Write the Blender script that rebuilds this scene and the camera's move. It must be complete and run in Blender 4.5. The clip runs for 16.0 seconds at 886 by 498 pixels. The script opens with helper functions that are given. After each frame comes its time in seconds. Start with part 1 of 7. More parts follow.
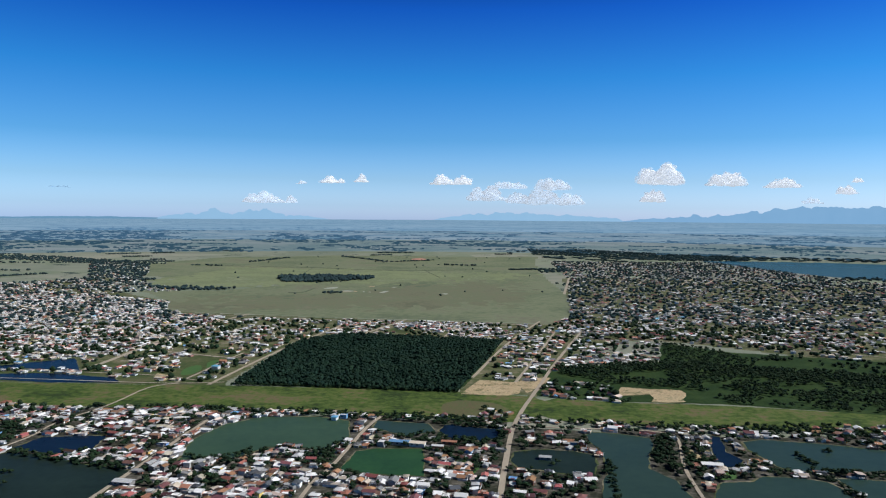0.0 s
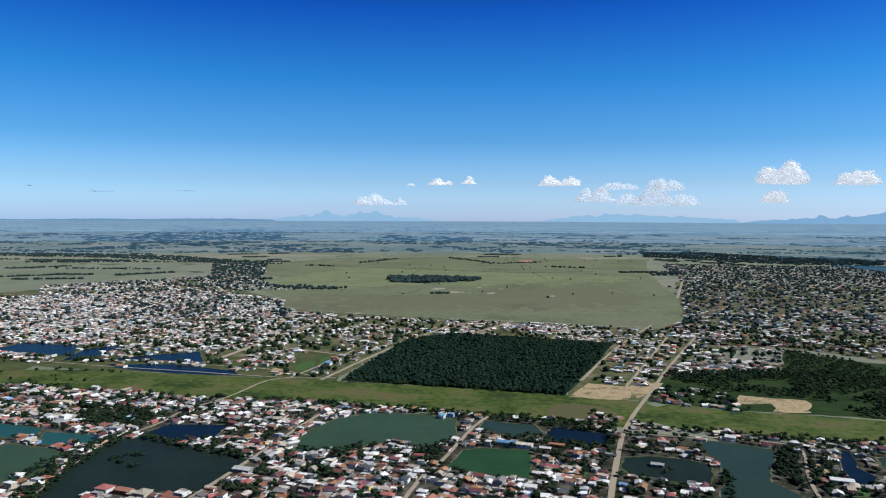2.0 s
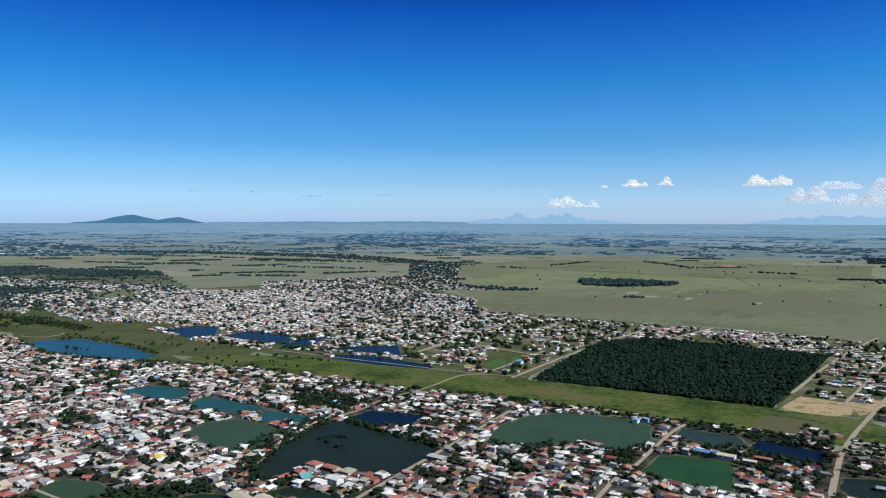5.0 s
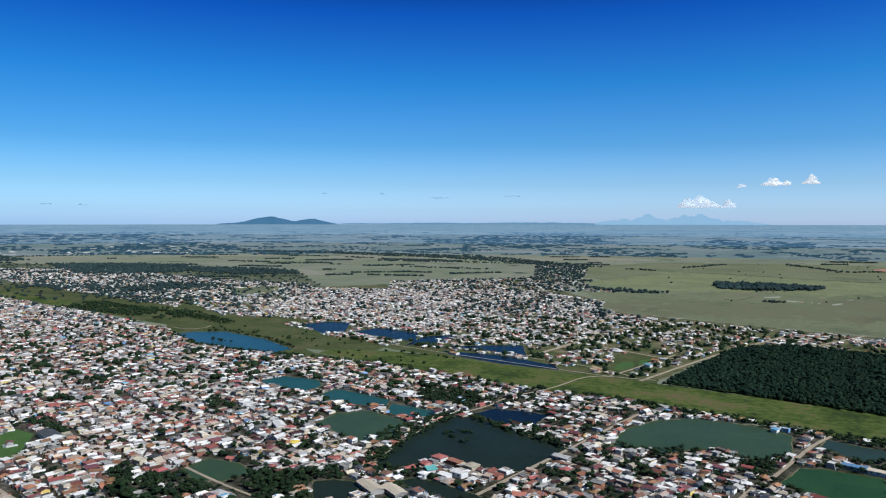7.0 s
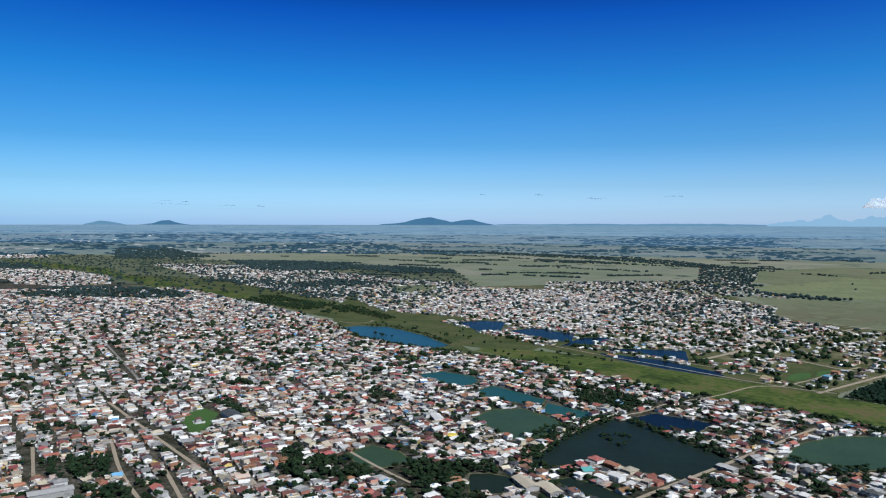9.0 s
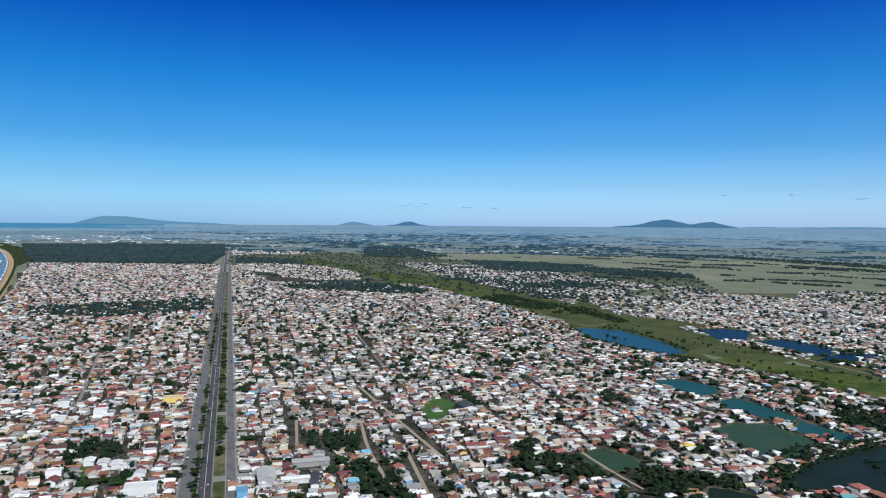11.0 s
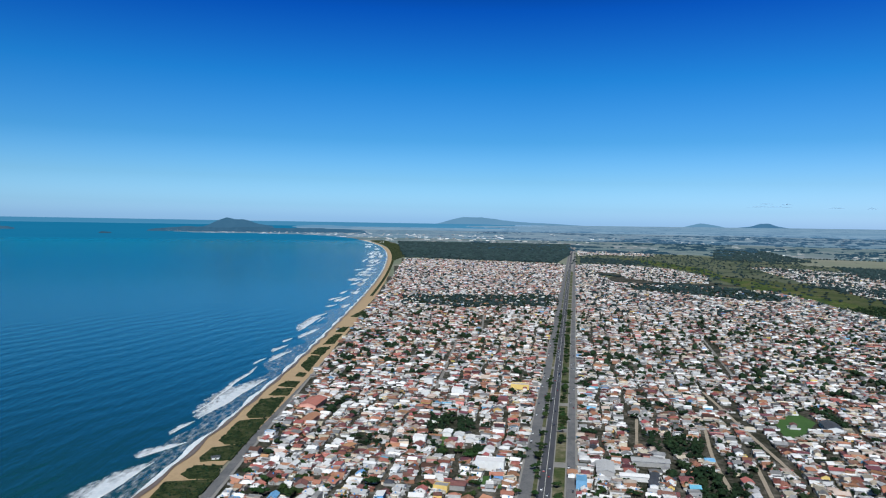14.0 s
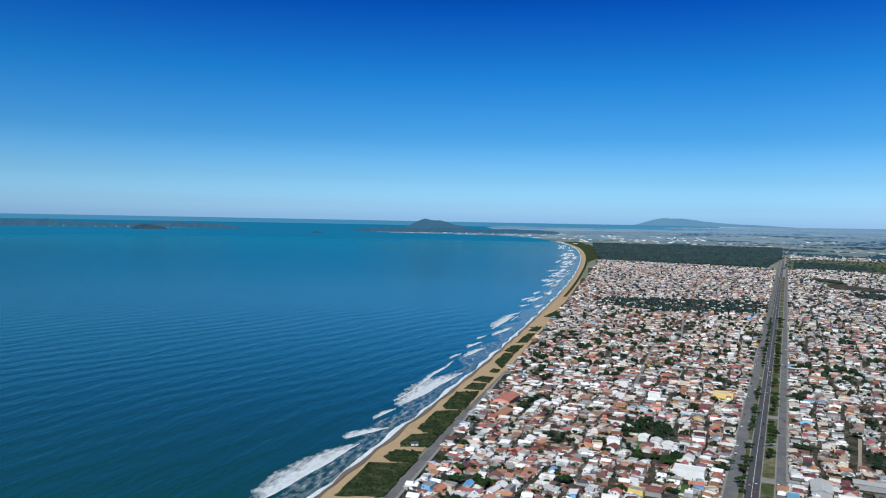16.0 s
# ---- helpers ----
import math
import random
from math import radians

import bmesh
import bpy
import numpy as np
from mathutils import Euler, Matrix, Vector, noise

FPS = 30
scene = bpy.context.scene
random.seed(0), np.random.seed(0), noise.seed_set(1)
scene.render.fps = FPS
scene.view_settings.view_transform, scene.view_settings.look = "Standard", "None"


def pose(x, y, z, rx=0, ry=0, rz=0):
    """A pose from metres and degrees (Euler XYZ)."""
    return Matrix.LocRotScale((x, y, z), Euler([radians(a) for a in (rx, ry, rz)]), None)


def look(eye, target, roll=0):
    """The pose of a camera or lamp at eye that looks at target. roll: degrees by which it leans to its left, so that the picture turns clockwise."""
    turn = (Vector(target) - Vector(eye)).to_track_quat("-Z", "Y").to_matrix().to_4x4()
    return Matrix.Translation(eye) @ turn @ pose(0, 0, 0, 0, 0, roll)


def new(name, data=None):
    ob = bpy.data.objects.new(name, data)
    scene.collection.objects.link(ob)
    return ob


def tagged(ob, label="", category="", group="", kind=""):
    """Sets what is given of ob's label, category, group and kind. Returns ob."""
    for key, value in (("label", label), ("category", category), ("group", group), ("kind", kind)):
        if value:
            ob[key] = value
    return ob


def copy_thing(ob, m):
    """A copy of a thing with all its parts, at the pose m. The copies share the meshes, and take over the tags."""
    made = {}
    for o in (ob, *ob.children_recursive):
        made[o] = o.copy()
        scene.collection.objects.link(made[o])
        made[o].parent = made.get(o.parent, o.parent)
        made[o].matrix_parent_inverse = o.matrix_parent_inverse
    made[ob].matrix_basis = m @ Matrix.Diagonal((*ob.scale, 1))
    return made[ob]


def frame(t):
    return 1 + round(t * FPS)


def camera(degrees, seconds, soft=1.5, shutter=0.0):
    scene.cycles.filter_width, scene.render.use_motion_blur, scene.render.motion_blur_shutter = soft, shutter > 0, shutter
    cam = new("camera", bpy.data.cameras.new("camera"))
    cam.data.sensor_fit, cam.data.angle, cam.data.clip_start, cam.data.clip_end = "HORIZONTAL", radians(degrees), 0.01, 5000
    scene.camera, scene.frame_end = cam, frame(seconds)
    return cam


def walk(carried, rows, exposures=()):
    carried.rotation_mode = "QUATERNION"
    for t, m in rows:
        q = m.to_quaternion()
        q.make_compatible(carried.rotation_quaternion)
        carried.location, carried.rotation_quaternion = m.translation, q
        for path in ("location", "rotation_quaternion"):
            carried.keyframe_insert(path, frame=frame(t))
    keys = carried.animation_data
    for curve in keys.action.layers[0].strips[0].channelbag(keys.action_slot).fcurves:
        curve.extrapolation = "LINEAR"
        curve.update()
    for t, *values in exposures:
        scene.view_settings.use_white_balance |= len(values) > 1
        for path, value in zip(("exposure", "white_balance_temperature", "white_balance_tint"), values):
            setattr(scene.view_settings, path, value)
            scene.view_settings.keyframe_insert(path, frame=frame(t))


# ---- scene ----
cam = camera(61.83, 16.0, soft=1.15)
# seconds, east, north, height (units of the plan), azimuth, pitch, roll (degrees; azimuth grows to the right)
ROWS = [
    (0.0, 0.00, 0.00, 200.12, 0.066, -2.283, 0.551),
    (0.5, 0.36, 2.09, 199.68, -1.853, -2.322, 0.438),
    (1.0, 0.31, 2.18, 199.00, -3.984, -2.265, 0.412),
    (1.5, -0.43, 1.60, 198.52, -6.134, -2.222, 0.455),
    (2.0, -0.93, 1.44, 197.66, -8.193, -2.180, 0.460),
    (2.5, -1.93, 1.20, 196.62, -10.635, -2.135, 0.448),
    (3.0, -2.21, 0.86, 195.82, -13.431, -2.104, 0.474),
    (3.5, -2.28, 0.16, 194.36, -16.100, -2.039, 0.453),
    (3.7, -2.20, 0.04, 194.10, -17.41, -2.034, 0.450),
    (5.8, -1.37, -1.19, 191.10, -26.115, -1.985, 0.421),
    (6.0, -1.29, -1.31, 190.80, -27.192, -1.980, 0.418),
    (6.5, -0.53, -2.19, 189.62, -29.850, -1.950, 0.388),
    (7.0, -0.10, -2.63, 188.90, -32.623, -1.936, 0.395),
    (7.5, 0.12, -3.00, 188.48, -34.560, -1.938, 0.381),
    (8.0, 0.37, -4.52, 187.22, -37.637, -1.906, 0.458),
    (8.2, 0.43, -4.78, 186.95, -39.054, -1.908, 0.475),
    (10.3, 1.04, -7.50, 184.20, -55.346, -1.935, 0.657),
    (10.5, 1.10, -7.77, 183.90, -57.389, -1.938, 0.674),
    (11.0, 1.42, -8.96, 182.98, -62.433, -1.941, 0.833),
    (11.5, 1.98, -9.65, 182.32, -66.786, -1.979, 0.841),
    (12.0, 2.70, -9.50, 181.66, -72.318, -2.030, 0.924),
    (12.5, 3.38, -9.89, 180.78, -76.558, -2.047, 0.988),
    (13.0, 4.42, -9.77, 180.06, -80.720, -2.103, 1.031),
    (13.5, 4.61, -9.68, 179.28, -84.376, -2.157, 1.074),
    (14.0, 5.17, -9.70, 178.44, -88.617, -2.216, 1.113),
    (14.5, 6.12, -9.74, 177.58, -91.667, -2.254, 1.146),
    (15.0, 6.83, -10.29, 176.70, -93.494, -2.274, 1.144),
    (15.5, 7.44, -11.25, 175.96, -98.325, -2.323, 1.167),
    (16.0, 8.89, -10.77, 175.46, -103.493, -2.377, 1.162),
]
PLAN = 1.25  # metres to one unit of the plan
walk(cam, [(t, pose(x * PLAN, y * PLAN, z * PLAN, 90 + pitch, 0, -azimuth) @ pose(0, 0, 0, 0, 0, roll)) for t, x, y, z, azimuth, pitch, roll in ROWS], [(0.0, -0.22, 6080, 9), (7.0, -0.25, 6020, 8), (11.0, -0.30, 5950, 7), (16.0, -0.28, 5930, 7)])

# ---- light ----
SUN_AZIMUTH, SUN_HEIGHT = 95.0, 42.0
SUN_POWER, SKY_POWER = 5.8, 0.15

world = bpy.data.worlds.new("sky")
scene.world = world
world.use_nodes = True
wn, wl = world.node_tree.nodes, world.node_tree.links
wn.clear()
w_out, w_back = wn.new("ShaderNodeOutputWorld"), wn.new("ShaderNodeBackground")
nishita = wn.new("ShaderNodeTexSky")
nishita.sky_type = "NISHITA"
nishita.sun_disc = False
nishita.sun_elevation = radians(SUN_HEIGHT)
nishita.sun_rotation = radians(SUN_AZIMUTH)
w_back.inputs["Strength"].default_value = SKY_POWER
# the lens's deep blue grading of the clear sky, from the horizon to the zenith
w_co, w_sep, w_map, w_ramp, w_mul = (wn.new(k) for k in ("ShaderNodeTexCoord", "ShaderNodeSeparateXYZ", "ShaderNodeMapRange", "ShaderNodeValToRGB", "ShaderNodeVectorMath"))
w_mul.operation = "MULTIPLY"
w_map.inputs["From Min"].default_value, w_map.inputs["From Max"].default_value = 0.0, 0.5
ramp = w_ramp.color_ramp
# stops from 0.62 up lie out of view, darkened to deepen the shade below
SKY_STOPS = [(0.0, (0.90, 1.27, 2.12)), (0.035, (0.66, 1.01, 1.66)), (0.105, (0.44, 0.73, 1.14)), (0.21, (0.21, 0.53, 0.89)), (0.37, (0.085, 0.42, 0.82)), (0.54, (0.035, 0.225, 0.72)), (0.62, (0.02, 0.12, 0.42)), (0.75, (0.014, 0.05, 0.14)), (1.0, (0.035, 0.055, 0.10))]
ramp.elements[0].position, ramp.elements[0].color = SKY_STOPS[0][0], (*SKY_STOPS[0][1], 1)
ramp.elements[1].position, ramp.elements[1].color = SKY_STOPS[-1][0], (*SKY_STOPS[-1][1], 1)
for at, colour in SKY_STOPS[1:-1]:
    ramp.elements.new(at).color = (*colour, 1)
wl.new(w_co.outputs["Generated"], w_sep.inputs[0])
wl.new(w_sep.outputs["Z"], w_map.inputs["Value"])
wl.new(w_map.outputs[0], w_ramp.inputs[0])
wl.new(nishita.outputs[0], w_mul.inputs[0])
wl.new(w_ramp.outputs[0], w_mul.inputs[1])
# the side towards the light is paler
w_dot, w_side, w_tone, w_pale = (wn.new(k) for k in ("ShaderNodeVectorMath", "ShaderNodeMapRange", "ShaderNodeMix", "ShaderNodeVectorMath"))
w_dot.operation, w_pale.operation, w_tone.data_type = "DOT_PRODUCT", "MULTIPLY", "RGBA"
w_dot.inputs[1].default_value = (0.34, 0.94, 0.0)
w_side.inputs["From Min"].default_value, w_side.inputs["From Max"].default_value = -0.2, 1.0
w_tone.inputs["A"].default_value, w_tone.inputs["B"].default_value = (0.80, 0.91, 0.95, 1), (1.42, 1.26, 1.26, 1)
wl.new(w_co.outputs["Generated"], w_dot.inputs[0])
wl.new(w_dot.outputs["Value"], w_side.inputs["Value"])
wl.new(w_side.outputs[0], w_tone.inputs["Factor"])
wl.new(w_mul.outputs[0], w_pale.inputs[0])
wl.new(w_tone.outputs["Result"], w_pale.inputs[1])
wl.new(w_pale.outputs[0], w_back.inputs["Color"])
wl.new(w_back.outputs[0], w_out.inputs["Surface"])

sun_data = bpy.data.lights.new("sun", "SUN")
sun_data.energy, sun_data.angle, sun_data.color = SUN_POWER, radians(0.5), (1.0, 0.97, 0.93)
sun = new("sun", sun_data)
sun_way = Vector((math.sin(radians(SUN_AZIMUTH)) * math.cos(radians(SUN_HEIGHT)), math.cos(radians(SUN_AZIMUTH)) * math.cos(radians(SUN_HEIGHT)), math.sin(radians(SUN_HEIGHT))))
sun.matrix_world = look(sun_way * 3000, (0, 0, 0))


# ---- materials ----
def paint(name, colours, sizes=(8.0, 0.7), rough=0.85, bump=0.0, bump_size=0.4, vary=None, spread=0.12, stretch=(1, 1, 1), plan=False, metal=0.0, contrast=1.0, glow=0.0, spec=0.3, lit=True):
    """A surface of two to four colours, mixed by noise of two sizes (metres). vary: 'object' or 'island' shifts the colour piece by piece.
    plan: the pattern follows the plan of the land in metres (UV) instead of the object."""
    m = bpy.data.materials.new(name)
    m.use_nodes = True
    n, l = m.node_tree.nodes, m.node_tree.links
    p = n["Principled BSDF"]
    p.inputs["Roughness"].default_value, p.inputs["Metallic"].default_value = rough, metal
    p.inputs["Specular IOR Level"].default_value = spec
    co, mp = n.new("ShaderNodeTexCoord"), n.new("ShaderNodeMapping")
    mp.inputs["Scale"].default_value = stretch
    l.new(co.outputs["UV" if plan else "Object"], mp.inputs["Vector"])
    scale = 1000.0 if plan else 1.0
    big, small = n.new("ShaderNodeTexNoise"), n.new("ShaderNodeTexNoise")
    for node, size, detail in ((big, sizes[0], 4.0), (small, sizes[1], 3.0)):
        node.inputs["Scale"].default_value, node.inputs["Detail"].default_value = scale / size, detail
        node.inputs["Roughness"].default_value = 0.6
        l.new(mp.outputs[0], node.inputs["Vector"])
    mixed = n.new("ShaderNodeMath")
    mixed.operation = "MULTIPLY_ADD"
    mixed.inputs[1].default_value = 0.6
    half = n.new("ShaderNodeMath")
    half.operation = "MULTIPLY"
    half.inputs[1].default_value = 0.4
    l.new(small.outputs["Fac"], half.inputs[0])
    l.new(big.outputs["Fac"], mixed.inputs[0])
    l.new(half.outputs[0], mixed.inputs[2])
    r = n.new("ShaderNodeValToRGB")
    e = r.color_ramp.elements
    lo, hi = 0.5 - 0.2 / contrast, 0.5 + 0.2 / contrast
    e[0].position, e[0].color = lo, (*colours[0], 1)
    e[1].position, e[1].color = hi, (*colours[-1], 1)
    for i, c in enumerate(colours[1:-1], 1):
        e.new(lo + (hi - lo) * i / (len(colours) - 1)).color = (*c, 1)
    l.new(mixed.outputs[0], r.inputs[0])
    colour = r.outputs[0]
    if vary:
        src = n.new("ShaderNodeObjectInfo").outputs["Random"] if vary == "object" else n.new("ShaderNodeNewGeometry").outputs["Random Per Island"]
        hsv, k, white = n.new("ShaderNodeHueSaturation"), n.new("ShaderNodeMapRange"), n.new("ShaderNodeTexWhiteNoise")
        white.noise_dimensions = "1D"
        k.inputs["To Min"].default_value, k.inputs["To Max"].default_value = 1 - 3 * spread, 1 + 2 * spread
        l.new(src, k.inputs["Value"])
        l.new(k.outputs[0], hsv.inputs["Value"])
        l.new(src, white.inputs["W"])
        k2 = n.new("ShaderNodeMapRange")
        k2.inputs["To Min"].default_value, k2.inputs["To Max"].default_value = 0.5 - spread * 0.2, 0.5 + spread * 0.2
        l.new(white.outputs["Value"], k2.inputs["Value"])
        l.new(k2.outputs[0], hsv.inputs["Hue"])
        l.new(colour, hsv.inputs["Color"])
        colour = hsv.outputs["Color"]
    if lit:
        l.new(colour, p.inputs["Base Color"])
    else:
        p.inputs["Base Color"].default_value = (0, 0, 0, 1)
    if glow:
        l.new(colour, p.inputs["Emission Color"])
        p.inputs["Emission Strength"].default_value = glow
    if bump:
        b, t = n.new("ShaderNodeBump"), n.new("ShaderNodeTexNoise")
        t.inputs["Scale"].default_value = scale / bump_size
        l.new(mp.outputs[0], t.inputs["Vector"])
        b.inputs["Strength"].default_value, b.inputs["Distance"].default_value = bump, bump_size * 0.5
        l.new(t.outputs["Fac"], b.inputs["Height"])
        l.new(b.outputs[0], p.inputs["Normal"])
    return m


def ribbed(m, width, strength=0.6):
    """Adds the ribs of tiles or of corrugated sheets to a roof's surface."""
    n, l = m.node_tree.nodes, m.node_tree.links
    co, w, b = n.new("ShaderNodeTexCoord"), n.new("ShaderNodeTexWave"), n.new("ShaderNodeBump")
    w.inputs["Scale"].default_value, w.inputs["Distortion"].default_value = 0.31 / width, 0.4
    b.inputs["Strength"].default_value, b.inputs["Distance"].default_value = strength, 0.06
    l.new(co.outputs["Object"], w.inputs["Vector"])
    l.new(w.outputs["Fac"], b.inputs["Height"])
    l.new(b.outputs[0], n["Principled BSDF"].inputs["Normal"])
    return m


def water(name, shallow, deep, size, rough, wave, wave_size, plan=False, along=1.0, spec=0.04, swell=0.0):
    m = paint(name, (shallow, deep), (size, size / 6), rough, spec=spec, plan=plan, stretch=(along, 1, 1))
    n, l = m.node_tree.nodes, m.node_tree.links
    n["Principled BSDF"].inputs["IOR"].default_value = 1.33 if swell else 1.2
    co, mp, a, b = n.new("ShaderNodeTexCoord"), n.new("ShaderNodeMapping"), n.new("ShaderNodeTexNoise"), n.new("ShaderNodeBump")
    mp.inputs["Scale"].default_value = (0.3, 1, 1)
    a.inputs["Scale"].default_value, a.inputs["Detail"].default_value = 1 / wave_size, 5
    b.inputs["Strength"].default_value, b.inputs["Distance"].default_value = wave, wave_size * 0.15
    l.new(co.outputs["Object"], mp.inputs["Vector"])
    l.new(mp.outputs[0], a.inputs["Vector"])
    l.new(a.outputs["Fac"], b.inputs["Height"])
    l.new(b.outputs[0], n["Principled BSDF"].inputs["Normal"])
    if swell:  # long rows of swell that run in towards the beach
        w, m2, b2 = n.new("ShaderNodeTexWave"), n.new("ShaderNodeMapping"), n.new("ShaderNodeBump")
        w.bands_direction = "Y"
        w.inputs["Scale"].default_value, w.inputs["Distortion"].default_value, w.inputs["Detail"].default_value = 0.314 / swell, 7.0, 3.0
        w.inputs["Detail Scale"].default_value = 0.6
        m2.inputs["Rotation"].default_value = (0, 0, radians(20.0))
        b2.inputs["Strength"].default_value, b2.inputs["Distance"].default_value = 0.11, swell * 0.05
        l.new(co.outputs["Object"], m2.inputs["Vector"])
        l.new(m2.outputs[0], w.inputs["Vector"])
        l.new(w.outputs["Fac"], b2.inputs["Height"])
        l.new(b.outputs[0], b2.inputs["Normal"])
        l.new(b2.outputs[0], n["Principled BSDF"].inputs["Normal"])
    return m


def farmland(name, fields, wood, cell, copse, cover, glow=0.0):
    """A patchwork of fields with sharp bounds, scattered with dark copses. Sizes in units of the plan; glow: unlit,
    with haze painted into the colours.
    """
    m = bpy.data.materials.new(name)
    m.use_nodes = True
    n, l = m.node_tree.nodes, m.node_tree.links
    p = n["Principled BSDF"]
    p.inputs["Roughness"].default_value, p.inputs["Specular IOR Level"].default_value = 0.95, 0.0 if glow else 0.1
    co = n.new("ShaderNodeTexCoord")
    warp, shift, add = n.new("ShaderNodeTexNoise"), n.new("ShaderNodeVectorMath"), n.new("ShaderNodeVectorMath")
    warp.inputs["Scale"].default_value = 1000.0 / (cell * 1.5)
    shift.operation, shift.inputs["Scale"].default_value = "SCALE", cell / 1000.0 * 0.7
    l.new(co.outputs["UV"], warp.inputs["Vector"])
    l.new(warp.outputs["Color"], shift.inputs[0])
    l.new(co.outputs["UV"], add.inputs[0])
    l.new(shift.outputs[0], add.inputs[1])
    cells, tone, ramp_f = n.new("ShaderNodeTexVoronoi"), n.new("ShaderNodeSeparateColor"), n.new("ShaderNodeValToRGB")
    cells.inputs["Scale"].default_value = 1000.0 / cell
    l.new(add.outputs[0], cells.inputs["Vector"])
    l.new(cells.outputs["Color"], tone.inputs[0])
    fine_n, sum_f = n.new("ShaderNodeTexNoise"), n.new("ShaderNodeMath")
    fine_n.inputs["Scale"].default_value, fine_n.inputs["Detail"].default_value = 1000.0 / (cell * 0.4), 6.0
    l.new(co.outputs["UV"], fine_n.inputs["Vector"])
    sum_f.operation, sum_f.inputs[1].default_value = "MULTIPLY_ADD", 0.7
    half = n.new("ShaderNodeMath")
    half.operation, half.inputs[1].default_value = "MULTIPLY", 0.45
    l.new(fine_n.outputs["Fac"], half.inputs[0])
    l.new(tone.outputs[0], sum_f.inputs[0])
    l.new(half.outputs[0], sum_f.inputs[2])
    e = ramp_f.color_ramp.elements
    e[0].position, e[0].color, e[1].position, e[1].color = 0.15, (*fields[0], 1), 0.95, (*fields[-1], 1)
    for i, c in enumerate(fields[1:-1], 1):
        e.new(0.15 + 0.8 * i / (len(fields) - 1)).color = (*c, 1)
    l.new(sum_f.outputs[0], ramp_f.inputs[0])
    trees, mask, mix = n.new("ShaderNodeTexNoise"), n.new("ShaderNodeMapRange"), n.new("ShaderNodeMix")
    trees.inputs["Scale"].default_value, trees.inputs["Detail"].default_value, trees.inputs["Roughness"].default_value = 1000.0 / copse, 7.0, 0.62
    l.new(co.outputs["UV"], trees.inputs["Vector"])
    mask.inputs["From Min"].default_value, mask.inputs["From Max"].default_value = 0.66 - 0.3 * cover, 0.69 - 0.3 * cover
    l.new(trees.outputs["Fac"], mask.inputs["Value"])
    mix.data_type = "RGBA"
    l.new(mask.outputs[0], mix.inputs["Factor"])
    l.new(ramp_f.outputs[0], mix.inputs["A"])
    mix.inputs["B"].default_value = (*wood, 1)
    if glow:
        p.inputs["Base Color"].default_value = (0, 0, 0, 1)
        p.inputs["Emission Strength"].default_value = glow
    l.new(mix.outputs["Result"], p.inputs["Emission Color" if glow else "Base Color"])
    return m


M_GROUND = farmland("field_ground", ((0.140, 0.165, 0.118), (0.195, 0.210, 0.155), (0.250, 0.245, 0.190), (0.160, 0.190, 0.125), (0.225, 0.240, 0.170)), (0.040, 0.062, 0.050), 330, 150, 0.16)
M_TOWN = paint("town_soil", ((0.012, 0.020, 0.009), (0.028, 0.030, 0.018), (0.085, 0.078, 0.062), (0.19, 0.17, 0.14)), (22, 4), 0.95, plan=True, spec=0.1, contrast=1.2)
M_SPARSE = paint("village_grass", ((0.032, 0.052, 0.017), (0.068, 0.086, 0.031), (0.140, 0.130, 0.072), (0.26, 0.225, 0.16)), (45, 6), 0.95, plan=True, spec=0.1, contrast=1.2)
# unlit far land: haze and daylight are painted into these glowing colours
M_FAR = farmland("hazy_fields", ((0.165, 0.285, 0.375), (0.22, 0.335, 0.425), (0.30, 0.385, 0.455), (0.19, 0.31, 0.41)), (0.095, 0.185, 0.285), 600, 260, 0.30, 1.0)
M_FAR_NEAR = farmland("haze_tinted_fields", ((0.150, 0.225, 0.245), (0.205, 0.270, 0.280), (0.280, 0.320, 0.330), (0.170, 0.245, 0.260), (0.24, 0.30, 0.295)), (0.055, 0.110, 0.160), 420, 180, 0.22, 1.0)
M_FAR_BLUE = farmland("haze_blue_plain", ((0.20, 0.35, 0.49), (0.25, 0.40, 0.54), (0.31, 0.45, 0.58), (0.22, 0.37, 0.51)), (0.14, 0.27, 0.42), 1800, 900, 0.35, 1.0)
# unlit woods: the haze of each distance is painted into a glowing tint
M_HAZY_WOODS = [paint(k, (c, tuple(v * 1.35 for v in c)), (120, 25), 1.0, spec=0.0, glow=1.0, lit=False) for k, c in (("light_haze_woods", (0.034, 0.078, 0.115)), ("hazy_woods", (0.052, 0.118, 0.195)), ("deep_haze_woods", (0.105, 0.215, 0.345)))]
M_ROUGH = paint("rough_grass", ((0.036, 0.052, 0.032), (0.072, 0.092, 0.056), (0.128, 0.138, 0.088), (0.095, 0.112, 0.068)), (150, 18), 0.95, plan=True, spec=0.1, contrast=1.5)
# far water is unlit and glows, with daylight and haze put into its blue
M_FAR_SEA = paint("glowing_far_sea", ((0.019, 0.195, 0.375), (0.025, 0.220, 0.405)), (2500, 500), 1.0, plan=True, spec=0.0, glow=1.0, lit=False)
M_RIM_SEA = paint("glowing_hazy_sea", ((0.075, 0.28, 0.48), (0.11, 0.33, 0.53)), (9000, 3000), 1.0, plan=True, spec=0.0, glow=1.0, lit=False)
M_PASTURE = paint("pasture_grass", ((0.104, 0.124, 0.074), (0.138, 0.158, 0.090), (0.172, 0.190, 0.112), (0.152, 0.146, 0.098)), (260, 16), 0.95, plan=True, contrast=1.7, spec=0.1)
M_PALE_GRASS = paint("grazed_grass", ((0.165, 0.190, 0.098), (0.205, 0.228, 0.118), (0.145, 0.172, 0.090), (0.230, 0.244, 0.145)), (180, 14), 0.95, plan=True, contrast=1.5, spec=0.1)
